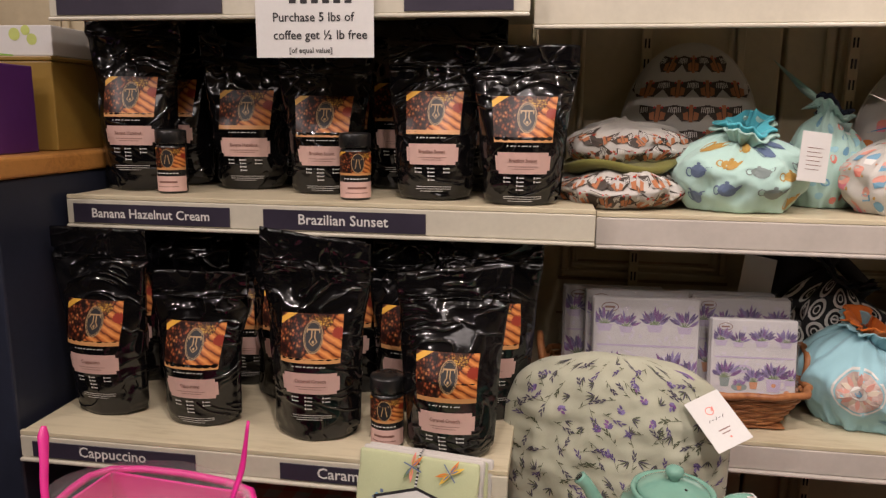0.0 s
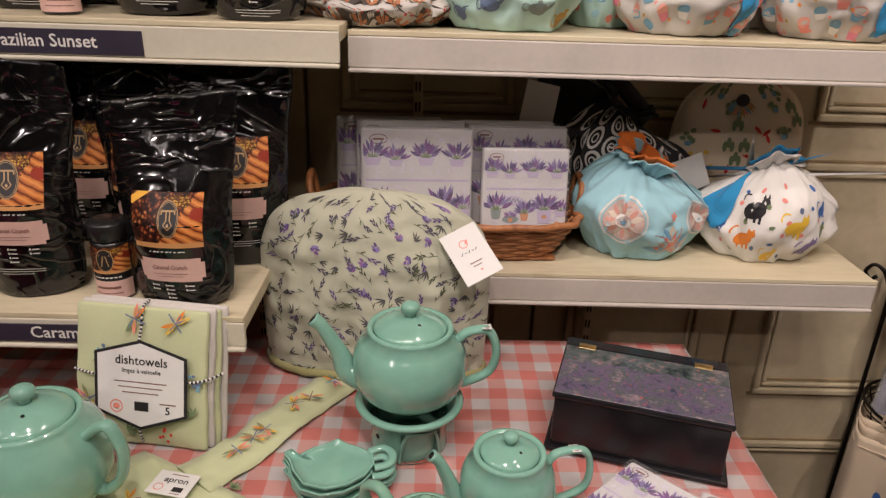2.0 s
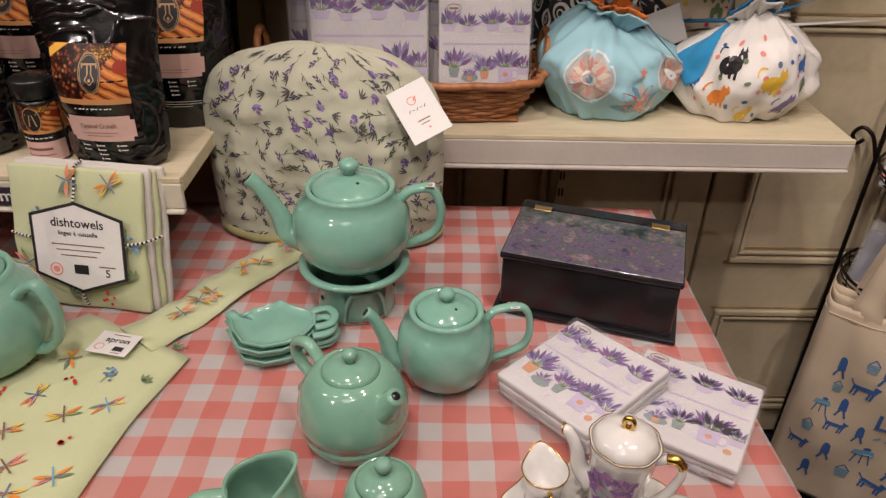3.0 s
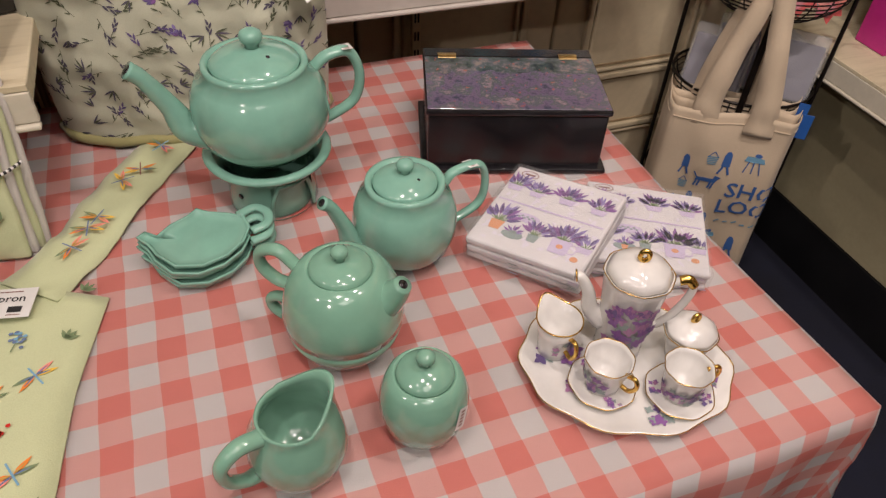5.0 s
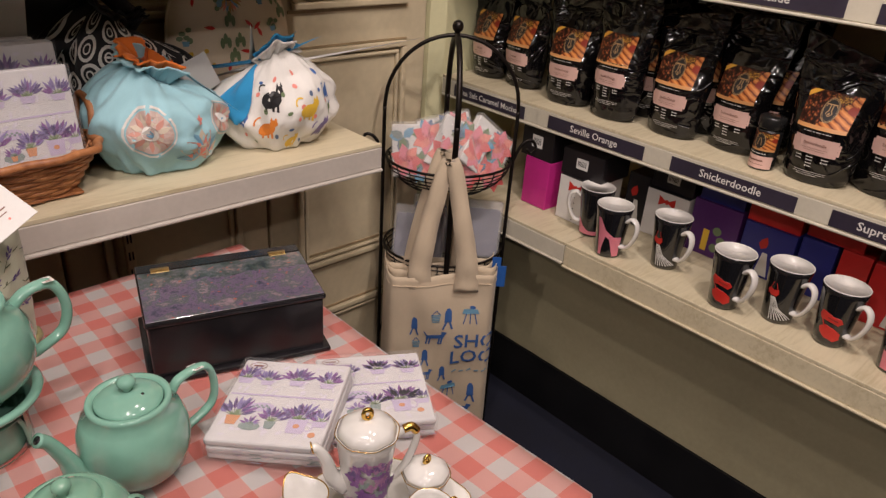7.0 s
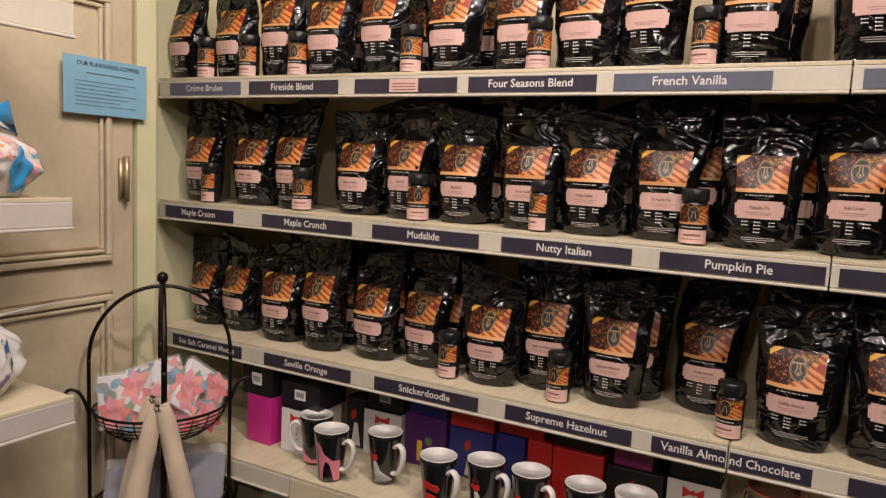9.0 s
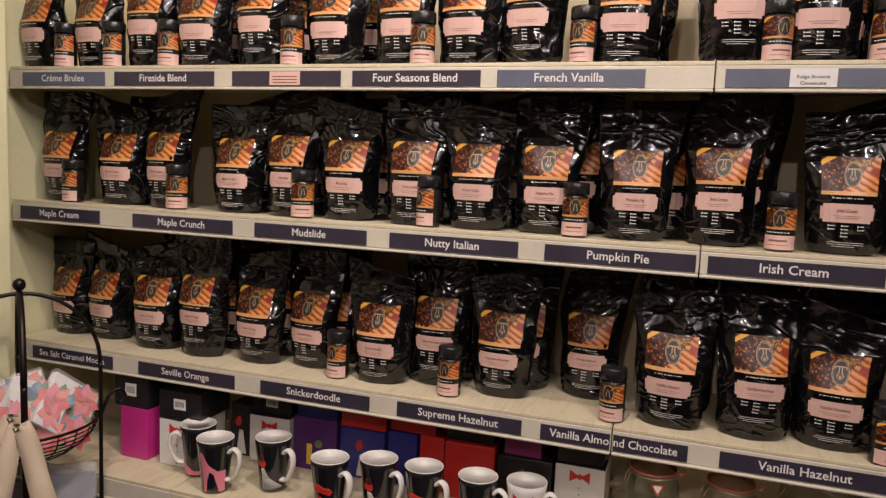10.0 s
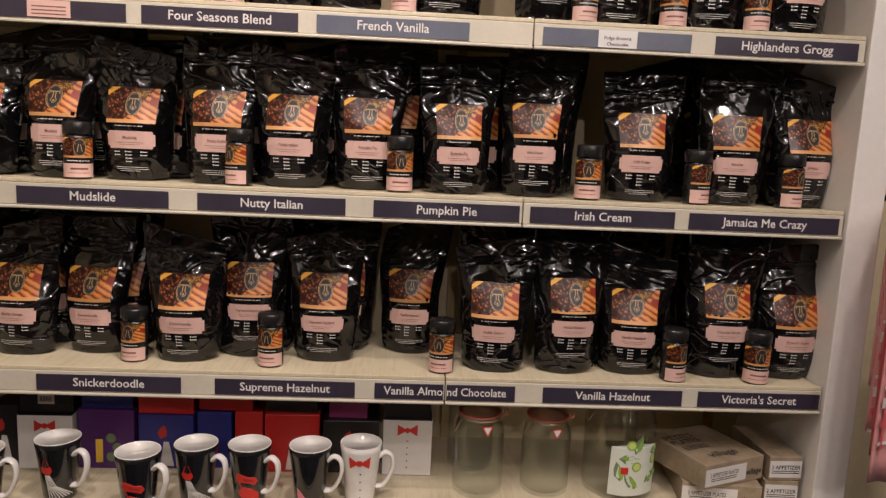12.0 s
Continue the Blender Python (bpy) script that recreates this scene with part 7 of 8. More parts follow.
basket(pose(0.362, 1.160, 0.878, 0, 0, 2))
for k, (x, y, z, s, th, seed) in enumerate(((0.316, 1.098, 0.908, 0.165, 0.022, 5), (0.478, 1.090, 0.922, 0.128, 0.024, 6), (0.305, 1.135, 0.912, 0.165, 0.020, 7), (0.270, 1.172, 0.908, 0.165, 0.020, 8), (0.470, 1.138, 0.922, 0.150, 0.020, 9), (0.455, 1.168, 0.922, 0.150, 0.020, 10))):
    napkin_pack(pose(x, y + 0.030, z + s / 2 - 0.004, 82, 0, 3), s, th, "lavender-print napkin pack in clear film standing in the basket", True, seed)


# ---- paper sign ----
sign = tagged(part("paper_sign", cuboid(-0.262, -0.091, 0.9806, 0.9814, 1.432, 1.60, 0.0), PAPER, None, smooth=False), "white paper offer sign hung from the shelf", "sign")
p = Print(lambda u, v: (u, 0.9802, v), 0.0003)
p.words("Purchase 5 lbs of", -0.236, 1.481, 0.0120, BLACKP, "LEFT", 0.122)
p.words("coffee get ½ lb free", -0.236, 1.457, 0.0120, BLACKP, "LEFT", 0.138)
p.words("[of equal value]", -0.213, 1.4385, 0.0072, BLACKP, "LEFT", 0.066)
for k in range(6):
    p.bar(-0.212 + 0.016 * k, -0.202 + 0.016 * k, 1.505, 1.523, BLACKP, 0, 1)
p.done("sign_words", sign, "black printed words", "stuff")


# ---- navy cupboard at the end of the shelves ----
cup = thing("navy_cupboard", "dark navy cupboard with a honey wood top", "cupboard")
part("cupboard_body", cuboid(-1.20, -0.602, 0.86, 1.30, 0.0, 1.258, 0.004), NAVY, cup, smooth=False)
part("cupboard_top", cuboid(-1.22, -0.596, 0.845, 1.30, 1.2585, 1.290, 0.006, 3), HONEY, cup, "honey-coloured wooden top", smooth=False)
GOLDCARD = varied("gold_card", (0.28, 0.17, 0.035), 0.42, 0.10, 8, 90, 0.05)
PURPLECARD = varied("purple_card", (0.085, 0.02, 0.14), 0.4, 0.12, 8, 90, 0.04)
gb = thing("gift_box", "plain gold card gift box on the cupboard", "box", pose(-0.745, 1.115, 1.2905, 0, 0, 2))
part("box_body", cuboid(-0.105, 0.105, -0.07, 0.07, 0, 0.142, 0.002), GOLDCARD, gb, smooth=False)
part("box_lid", cuboid(-0.107, 0.107, -0.072, 0.072, 0.1425, 0.150, 0.002), GOLDCARD, gb, smooth=False)
wb = thing("gift_box", "white box with green dots lying on the gold box", "box", pose(-0.76, 1.115, 1.441, 0, 0, 1))
part("box_body", cuboid(-0.12, 0.12, -0.06, 0.06, 0, 0.048, 0.002), PAPER, wb, smooth=False)
p = Print(lambda u, v: (u, -0.0603, v), 0.0003)
GREENDOT = colour("leaf_dot_print", (0.22, 0.42, 0.06), 0.5)
LIMEDOT = colour("lime_dot_print", (0.55, 0.62, 0.18), 0.5)
for u, v, r in ((0.01, 0.030, 0.013), (0.055, 0.034, 0.010), (0.085, 0.026, 0.009), (-0.04, 0.036, 0.011), (0.075, 0.040, 0.008), (-0.08, 0.025, 0.009)):
    p.oval(u, v, r, r, LIMEDOT if u > 0.02 else GREENDOT, n=16)
p.poly([(-0.12, 0.022), (-0.03, 0.010), (0.05, 0.002), (0.05, 0.0), (-0.04, 0.004), (-0.12, 0.014)], GREENDOT)
p.done("dot_print", wb, "green dot print")
pb = thing("mug_box", "purple mug gift box showing a white mug handle", "box", pose(-0.700, 0.965, 1.2905, 0, 0, 4))
part("box_body", cuboid(-0.058, 0.058, -0.045, 0.045, 0, 0.132, 0.002), PURPLECARD, pb, smooth=False)
p = Print(lambda u, v: (u, -0.0453, v), 0.0003)
p.ring(-0.002, 0.070, 0.030, 0.036, 0.008, PAPER, 24)
p.oval(0.030, 0.045, 0.016, 0.020, BLUE, n=16)
p.ring(0.030, 0.048, 0.010, 0.010, 0.002, LILACWASH, 14, 0.0003)
p.done("mug_picture", pb, "printed mug picture")

# ---- pink gift basket in film ----
pk = thing("gift_basket", "hot pink plastic gift basket wrapped in bubble film", "gift basket", pose(-0.270, 0.650, TOP, 0, 0, -6))
bm = bmesh.new()
PX, PY = 0.095, 0.060
for x0, x1, y0, y1 in ((-PX, PX, -PY, -PY + 0.004), (-PX, PX, PY - 0.004, PY), (-PX, -PX + 0.004, -PY + 0.0042, PY - 0.0042), (PX - 0.004, PX, -PY + 0.0042, PY - 0.0042)):
    block(bm, x0, x1, y0, y1, 0.001, 0.175, 0.0015)
block(bm, -PX + 0.0042, PX - 0.0042, -PY + 0.0042, PY - 0.0042, 0.001, 0.005)
part("basket_wall", bm, HOTPINK, pk, smooth=False)
part("basket_rim", tube([(-PX, -PY, 0.176), (PX, -PY, 0.176), (PX, PY, 0.176), (-PX, PY, 0.176), (-PX, -PY, 0.176)], 0.0048, 8, 4), HOTPINK, pk)
for x, lean in ((-0.100, -0.020), (0.118, 0.010)):
    part("strap", tube([(x - lean, -0.045, 0.150), (x, -0.035, 0.190), (x + lean * 0.6, -0.020, 0.225), (x + lean, -0.01, 0.248), (x + lean * 1.3 + 0.003, -0.005, 0.296 if x > 0 else 0.258)], [0.0045, 0.0042, 0.0050, 0.0062, 0.0030], 8, 6, flat=0.45), HOTPINK, pk, "hot pink plastic strap handle")
bm = bmesh.new()


def wrapf(a, t):
    r = 1.20 + 0.10 * noise.noise(Vector((math.cos(a) * 2, math.sin(a) * 2, t * 4))) - 0.25 * max(0, t - 0.75)
    return ((PX + 0.012) * r * math.cos(a), (PY + 0.012) * r * math.sin(a), 0.002 + 0.186 * t)


rows = [[bm.verts.new(wrapf(2 * math.pi * i / 40, j / 12)) for i in range(40)] for j in range(13)]
for p0, p1 in zip(rows, rows[1:]):
    for i in range(40):
        bm.faces.new((p0[i], p0[(i + 1) % 40], p1[(i + 1) % 40], p1[i]))
bm.faces.new(rows[-1])
part("film_wrap", bm, film("bubble_film", 0.12), pk, "crinkled clear bubble film")
bm = bmesh.new()
for k in range(26):
    a = 0.6 + 0.06 * k
    x, y, z = wrapf(a - 1.0, 0.93)
    bmesh.ops.create_uvsphere(bm, u_segments=8, v_segments=5, radius=0.006, matrix=Matrix.Translation((x, y, z)))
part("bubbles", bm, FILM, pk, "rows of air bubbles")

gg = thing("gift_bag", "pale green paper gift bag at the table end", "gift bag", pose(-0.455, 0.545, TOP, 0, 0, 8))
GREENCARD = varied("sage_card", (0.20, 0.26, 0.15), 0.5, 0.1, 8, 90, 0.05)
bm = cuboid(-0.06, 0.06, -0.04, 0.04, 0.0, 0.20, 0.002)
for w in bm.verts:
    if w.co.z > 0.1:
        w.co.x -= 0.02
        w.co.y *= 0.45
part("bag_body", bm, GREENCARD, gg, smooth=False)
part("bag_handle", tube([(-0.045, -0.018, 0.198), (-0.045, -0.018, 0.225), (0.005, -0.018, 0.225), (0.005, -0.018, 0.198)], 0.002, 6, 5), GREENCARD, gg)


# ---- mugs on the east shelf ----
MUGBLACK = glaze("black_glaze", (0.010, 0.010, 0.011))
MUGWHITE = glaze("white_glaze", (0.72, 0.70, 0.66))
MZ = 0.601


def mug_radius(v):
    return 0.0275 + 0.0115 * (v / 0.112) ** 1.25


def mug(x, y, turn, outside, art, label):
    m = thing("mug", label, "mug", pose(x - 0.020, y + 0.028, MZ, 0, 0, turn - 28), "gift mugs")
    prof = [(0.024, 0.0)] + [(mug_radius(0.112 * k / 10), max(0.0012, 0.112 * k / 10)) for k in range(11)]
    part("mug_body", lathe(prof + [(0.0372, 0.1128)], 48, cap=False), outside, m)
    part("mug_inside", lathe([(0.0391, 0.1122), (0.0380, 0.1138), (0.0362, 0.1125), (0.033, 0.08), (0.027, 0.03), (0.010, 0.006)], 48), MUGWHITE, m, "white glazed inside")
    band = [(0.034, 0, 0.086), (0.046, 0, 0.094), (0.058, 0, 0.086), (0.060, 0, 0.066), (0.053, 0, 0.044), (0.042, 0, 0.029), (0.029, 0, 0.026)]
    part("handle", tube(band, [0.0092, 0.0080, 0.0076, 0.0076, 0.0076, 0.0080, 0.0090], 14, 7, flat=0.52), MUGWHITE, m, "white glazed handle")
    p = Print(lambda u, v: (mug_radius(v) * math.sin(u / 0.034), -mug_radius(v) * math.cos(u / 0.034), v), 0.0006)
    art(p)
    ob = p.done("mug_print", m, "printed decoration")
    ob.matrix_basis = pose(0, 0, 0, 0, 0, -62 - turn + 20)
    return m


def stroke(p, a, b, width, ink, extra=0.0):
    """A straight mark that follows the curve of the mug."""
    d = Vector((b[0] - a[0], b[1] - a[1])).normalized() * width / 2
    p.fill([(a[0] - d.y, a[1] + d.x), (b[0] - d.y, b[1] + d.x), (b[0] + d.y, b[1] - d.x), (a[0] + d.y, a[1] - d.x)], ink, extra)


def art_shoe(p):
    p.fill([(-0.024, 0.090), (-0.017, 0.089), (-0.004, 0.064), (0.014, 0.051), (0.034, 0.050), (0.036, 0.004), (0.019, 0.0041), (0.006, 0.044), (-0.003, 0.049), (-0.009, 0.030), (-0.0115, 0.0042), (-0.019, 0.0043), (-0.0215, 0.052)], PINKP)


def art_lips(p):
    p.fill([(-0.033, 0.060), (-0.028, 0.069), (-0.014, 0.066), (0.006, 0.061), (0.011, 0.053), (0.004, 0.046), (-0.014, 0.051), (-0.028, 0.0505)], RED)
    p.fill([(-0.029, 0.034), (-0.017, 0.043), (0.000, 0.039), (0.013, 0.030), (0.015, 0.018), (0.004, 0.012), (-0.014, 0.0165), (-0.026, 0.024)], RED)
    stroke(p, (-0.026, 0.052), (-0.020, 0.041), 0.0025, RED)
    stroke(p, (-0.016, 0.058), (0.002, 0.0545), 0.0014, BLACKP, 0.0003)


def art_dress(p):
    p.fill([(-0.031, 0.066), (-0.026, 0.071), (-0.018, 0.068), (-0.010, 0.0715), (-0.008, 0.063), (-0.012, 0.056), (-0.022, 0.0555), (-0.029, 0.059)], RED)
    stroke(p, (-0.026, 0.070), (-0.021, 0.084), 0.0011, RED)
    stroke(p, (-0.012, 0.070), (-0.016, 0.084), 0.0011, RED)
    for k in range(8):
        top, knee, foot = (-0.022 + 0.0012 * k, 0.054), (-0.019 + 0.0024 * k, 0.032), (-0.016 + 0.0066 * k, 0.006 + 0.0007 * k)
        stroke(p, top, knee, 0.0011, PALE)
        stroke(p, knee, foot, 0.0017, PAPER)


def art_pinkfoot(p):
    p.fill([(-0.034, 0.005), (0.030, 0.0051), (0.024, 0.015), (0.000, 0.014), (-0.018, 0.024), (-0.030, 0.038), (-0.036, 0.040)], PINKP)


def art_tux(p):
    for d in (-1, 1):
        p.fill([(-0.012, 0.086), (-0.012 + d * 0.019, 0.098), (-0.012 + d * 0.018, 0.074)], RED)
    p.fill([(-0.016, 0.081), (-0.008, 0.0811), (-0.0081, 0.092), (-0.0161, 0.0921)], RED, 0.0003)
    for k in range(4):
        p.oval(-0.010, 0.064 - 0.016 * k, 0.0017, 0.0017, BLACKP, n=8)


mug(1.508, 0.822, -62, MUGBLACK, art_shoe, "tall black mug with a pink high-heeled shoe print")
mug(1.560, 0.905, 150, MUGBLACK, art_pinkfoot, "tall black mug standing behind another mug")
mug(1.563, 0.716, -78, MUGBLACK, art_dress, "tall black mug with a red top and striped skirt print")
mug(1.515, 0.556, -84, MUGBLACK, art_lips, "tall black mug with red lips print")
mug(1.553, 0.466, -80, MUGBLACK, art_dress, "tall black mug with a red top and striped skirt print")
mug(1.555, 0.370, -84, MUGBLACK, art_lips, "tall black mug with red lips print")
mug(1.556, 0.260, -72, MUGBLACK, art_pinkfoot, "tall black mug with a pink base print")
mug(1.572, 0.168, -62, MUGWHITE, art_tux, "tall white mug with a red bow tie print")

# ---- gift boxes behind the mugs ----
CARD = {"red": varied("red_card", (0.55, 0.022, 0.022), 0.35, 0.10, 8, 90, 0.03), "navy": varied("royal_blue_card", (0.025, 0.03, 0.22), 0.35, 0.1, 8, 90, 0.03),
        "purple": PURPLECARD, "black": varied("black_card", (0.014, 0.012, 0.014), 0.35, 0.2, 8, 90, 0.03), "pink": varied("magenta_card", (0.50, 0.025, 0.22), 0.35, 0.1, 8, 90, 0.03),
        "white": varied("white_card", (0.66, 0.64, 0.62), 0.4, 0.05, 8, 90, 0.03), "plum": varied("plum_card", (0.26, 0.035, 0.14), 0.35, 0.1, 8, 90, 0.03)}


def mug_box(y1, y0, z, h, shade, art="", x=1.66, deep=0.11):
    """Card box whose front faces the shop; y1 is its northern side."""
    w = y1 - y0 - 0.003
    named = {"navy": "royal blue", "pink": "magenta pink"}.get(shade, shade)
    extra = {"tux": " with red bow tie", "label": " with white barcode label", "heart": " with red figure print", "words": " with pale print", "green": " with small green print"}.get(art, "")
    b = thing("mug_box", f"{named} card mug box{extra} on the shelf", "box", pose(x, (y0 + y1) / 2, z, 0, 0, -90 + rb.uniform(-2, 2)), "mug gift boxes")
    part("box_body", cuboid(-w / 2, w / 2, 0.0, deep, 0, h - 0.001, 0.0015), CARD[shade], b, smooth=False)
    part("box_flap", cuboid(-w / 2 + 0.001, w / 2 - 0.001, -0.0006, deep * 0.5, h - 0.0008, h + 0.0002, 0.0002, 1), CARD["black" if art == "tux" else shade], b, smooth=False)
    p = Print(lambda u, v: (u, -0.0006, v), 0.0003)
    if art == "tux":
        for d in (-1, 1):
            p.poly([(0.0, h - 0.022), (d * 0.020, h - 0.010), (d * 0.020, h - 0.034)][::d], RED)
        p.oval(0, h - 0.022, 0.005, 0.006, RED, extra=0.0002)
        for k in range(5):
            p.oval(0, h - 0.045 - 0.014 * k, 0.0016, 0.0016, BLACKP, n=8)
    elif art == "label":
        p.bar(-0.016, 0.016, h * 0.35, h * 0.75, PAPER, 0, 1)
        for k in range(8):
            p.bar(-0.012 + 0.003 * k, -0.0105 + 0.003 * k, h * 0.45, h * 0.65, BLACKP, 0.0002, 1)
    elif art == "words":
        for k in range(7):
            p.bar(-w * 0.28 + w * 0.08 * k, -w * 0.22 + w * 0.08 * k, h * 0.72, h * 0.80, PALE, 0, 1)
        p.bar(-w * 0.15, w * 0.15, h * 0.55, h * 0.58, PALE, 0, 1)
    elif art == "green":
        for k in range(3):
            p.oval(0.01 + 0.012 * (k % 2), h * (0.2 + 0.16 * k), 0.010, 0.010, LEAF, n=10)
        p.bar(-0.02, -0.006, h * 0.1, h * 0.5, YELLOWP, 0, 1)
    elif art == "heart":
        p.leaf(-0.01, h * 0.55, 0.03, 0.018, 1.3, RED)
        p.poly([(-0.012, 0.005), (0.016, 0.005), (0.006, h * 0.5), (-0.004, h * 0.5)], PALE)
    if p.inks:
        p.done("box_print", b)
    return b


FLOOR2 = 0.601
for y1, y0, h, shade, art, x in ((1.155, 1.075, 0.118, "pink", "", 1.545), (1.045, 0.945, 0.108, "white", "tux", 1.545), (0.935, 0.875, 0.125, "black", "heart", 1.66), (0.872, 0.765, 0.112, "white", "tux", 1.645), (0.762, 0.650, 0.122, "purple", "green", 1.655), (0.647, 0.535, 0.112, "navy", "heart", 1.66),
                             (0.532, 0.462, 0.118, "navy", "", 1.665), (0.458, 0.400, 0.120, "red", "", 1.668), (0.396, 0.285, 0.122, "red", "heart", 1.655), (0.280, 0.165, 0.112, "black", "heart", 1.655), (0.160, 0.058, 0.118, "white", "tux", 1.650)):
    mug_box(y1, y0, FLOOR2, h, shade, art, x)
for y1, y0, z, h, shade, art, x in ((1.175, 1.075, 0.7195, 0.075, "black", "label", 1.548), (1.050, 0.935, 0.7095, 0.062, "black", "label", 1.552), (0.872, 0.765, 0.7140, 0.052, "black", "label", 1.655), (0.755, 0.652, 0.7235, 0.055, "navy", "words", 1.66), (0.647, 0.536, 0.7135, 0.066, "red", "words", 1.665),
                                   (0.530, 0.420, 0.7215, 0.060, "red", "words", 1.67), (0.396, 0.290, 0.7235, 0.058, "black", "words", 1.665), (0.270, 0.190, 0.7135, 0.062, "plum", "", 1.665), (0.158, 0.062, 0.7195, 0.050, "black", "", 1.66)):
    mug_box(y1, y0, z, h, shade, art, x)


# ---- glass storage jars ----
LIDROSE = glass("rosy_glass_lid", (0.80, 0.62, 0.57), 0.06)
DRESSING = plain("frosted_print", (0.62, 0.66, 0.58), 0.5)


def glass_jar(x, y, r, h, label, red=True, dressing=False):
    j = thing("glass_jar", label, "jar", pose(x, y, FLOOR2, 0, 0, -78), "glass storage jars")
    body = [(r * 0.86, 0.0), (r * 0.97, 0.004), (r, 0.012), (r, h * 0.70), (r * 0.93, h * 0.79), (r * 0.80, h * 0.84), (r * 0.80, h * 0.90), (r * 0.77, h * 0.90), (r * 0.77, h * 0.84), (r * 0.90, h * 0.78), (r * 0.965, h * 0.69), (r * 0.965, 0.014), (r * 0.80, 0.006)]
    part("jar_body", lathe(body, 52), GLASS, j).visible_shadow = False
    if red:
        part("rubber_seal", lathe([(r * 0.70, h * 0.901), (r * 0.86, h * 0.901), (r * 0.86, h * 0.915), (r * 0.70, h * 0.915)], 40, cap=False), colour("salmon_rubber", (0.48, 0.12, 0.09), 0.5), j, "salmon rubber seal")
    part("glass_lid", lathe([(r * 0.70, h * 0.917), (r * 0.85, h * 0.917), (r * 0.86, h * 0.94), (r * 0.76, h * 0.965), (r * 0.40, h * 0.975), (r * 0.05, h * 0.97)], 40), LIDROSE if red else GLASS, j).visible_shadow = False
    STEELW = METAL
    ring = [(r * 0.83 * math.cos(t), r * 0.83 * math.sin(t), h * 0.87) for t in (6.2832 * k / 30 for k in range(31))]
    part("wire_band", tube(ring, 0.0012, 6, 1), STEELW, j, "steel wire band")
    part("wire_bail", tube([(r * 0.84, -0.012, h * 0.87), (r * 0.93, -0.014, h * 0.93), (r * 0.72, 0, h * 0.985), (r * 0.93, 0.014, h * 0.93), (r * 0.84, 0.012, h * 0.87)], 0.0013, 6, 5), STEELW, j, "steel wire clasp")
    part("clasp", tube([(-r * 0.84, -0.012, h * 0.86), (-r * 0.95, -0.012, h * 0.80), (-r * 1.02, 0.0, h * 0.70), (-r * 0.95, 0.012, h * 0.80), (-r * 0.84, 0.012, h * 0.86)], 0.0013, 6, 5), STEELW, j, "steel wire clasp")
    fn = lambda u, v: (r * 1.004 * math.sin(u / r), -r * 1.004 * math.cos(u / r), v)
    p = Print(fn, 0.0008)
    if dressing:
        p.fill([(-0.052, 0.016), (0.052, 0.0161), (0.050, 0.112), (-0.050, 0.1121)], DRESSING)
        for u, v, a in ((0.02, 0.04, 0.6), (0.035, 0.06, -0.4), (-0.03, 0.045, 1.8), (-0.005, 0.10, 1.2), (0.03, 0.10, 0.2), (-0.035, 0.09, 0.0), (0.0, 0.03, 2.2)):
            p.leaf(u, v, 0.040, 0.018, a, LEAF, 0.0003)
            p.leaf(u + 0.004, v + 0.002, 0.032, 0.009, a, GREENDOT, 0.0006)
        for u, v in ((0.0, 0.075), (0.042, 0.085), (-0.012, 0.118)):
            p.oval(u, v, 0.010, 0.010, GREENDOT, extra=0.0004)
            p.oval(u, v, 0.007, 0.007, LIMEDOT, extra=0.0006)
        p.bar(-0.030, -0.016, 0.060, 0.074, RED, 0.0007, 2)
    else:
        p.poly([(-0.012, h * 0.84), (0.012, h * 0.84), (0.0, h * 0.72)][::-1], RED)
        p.poly([(-0.008, h * 0.83), (0.008, h * 0.83), (0.0, h * 0.745)][::-1], PAPER, 0.0003)
        part("ribbon", tube([(r * 0.86, 0, h * 0.885), (r * 1.05, -0.004, h * 0.86), (r * 1.14, -0.006, h * 0.90), (r * 1.08, 0.0, h * 0.93)], 0.004, 8, 5, flat=0.4), CORAL, j, "red and white gingham ribbon")
    p.done("jar_label", j, "small printed marks", "stuff")


glass_jar(1.600, -0.030, 0.049, 0.176, "clear glass clip-top jar with a red ribbon")
glass_jar(1.715, -0.025, 0.048, 0.186, "clear glass clip-top jar standing behind another")
glass_jar(1.610, -0.165, 0.048, 0.168, "clear glass clip-top jar with a rosy lid")
glass_jar(1.620, -0.315, 0.070, 0.208, "large clear glass jar printed with green cucumbers", False, True)

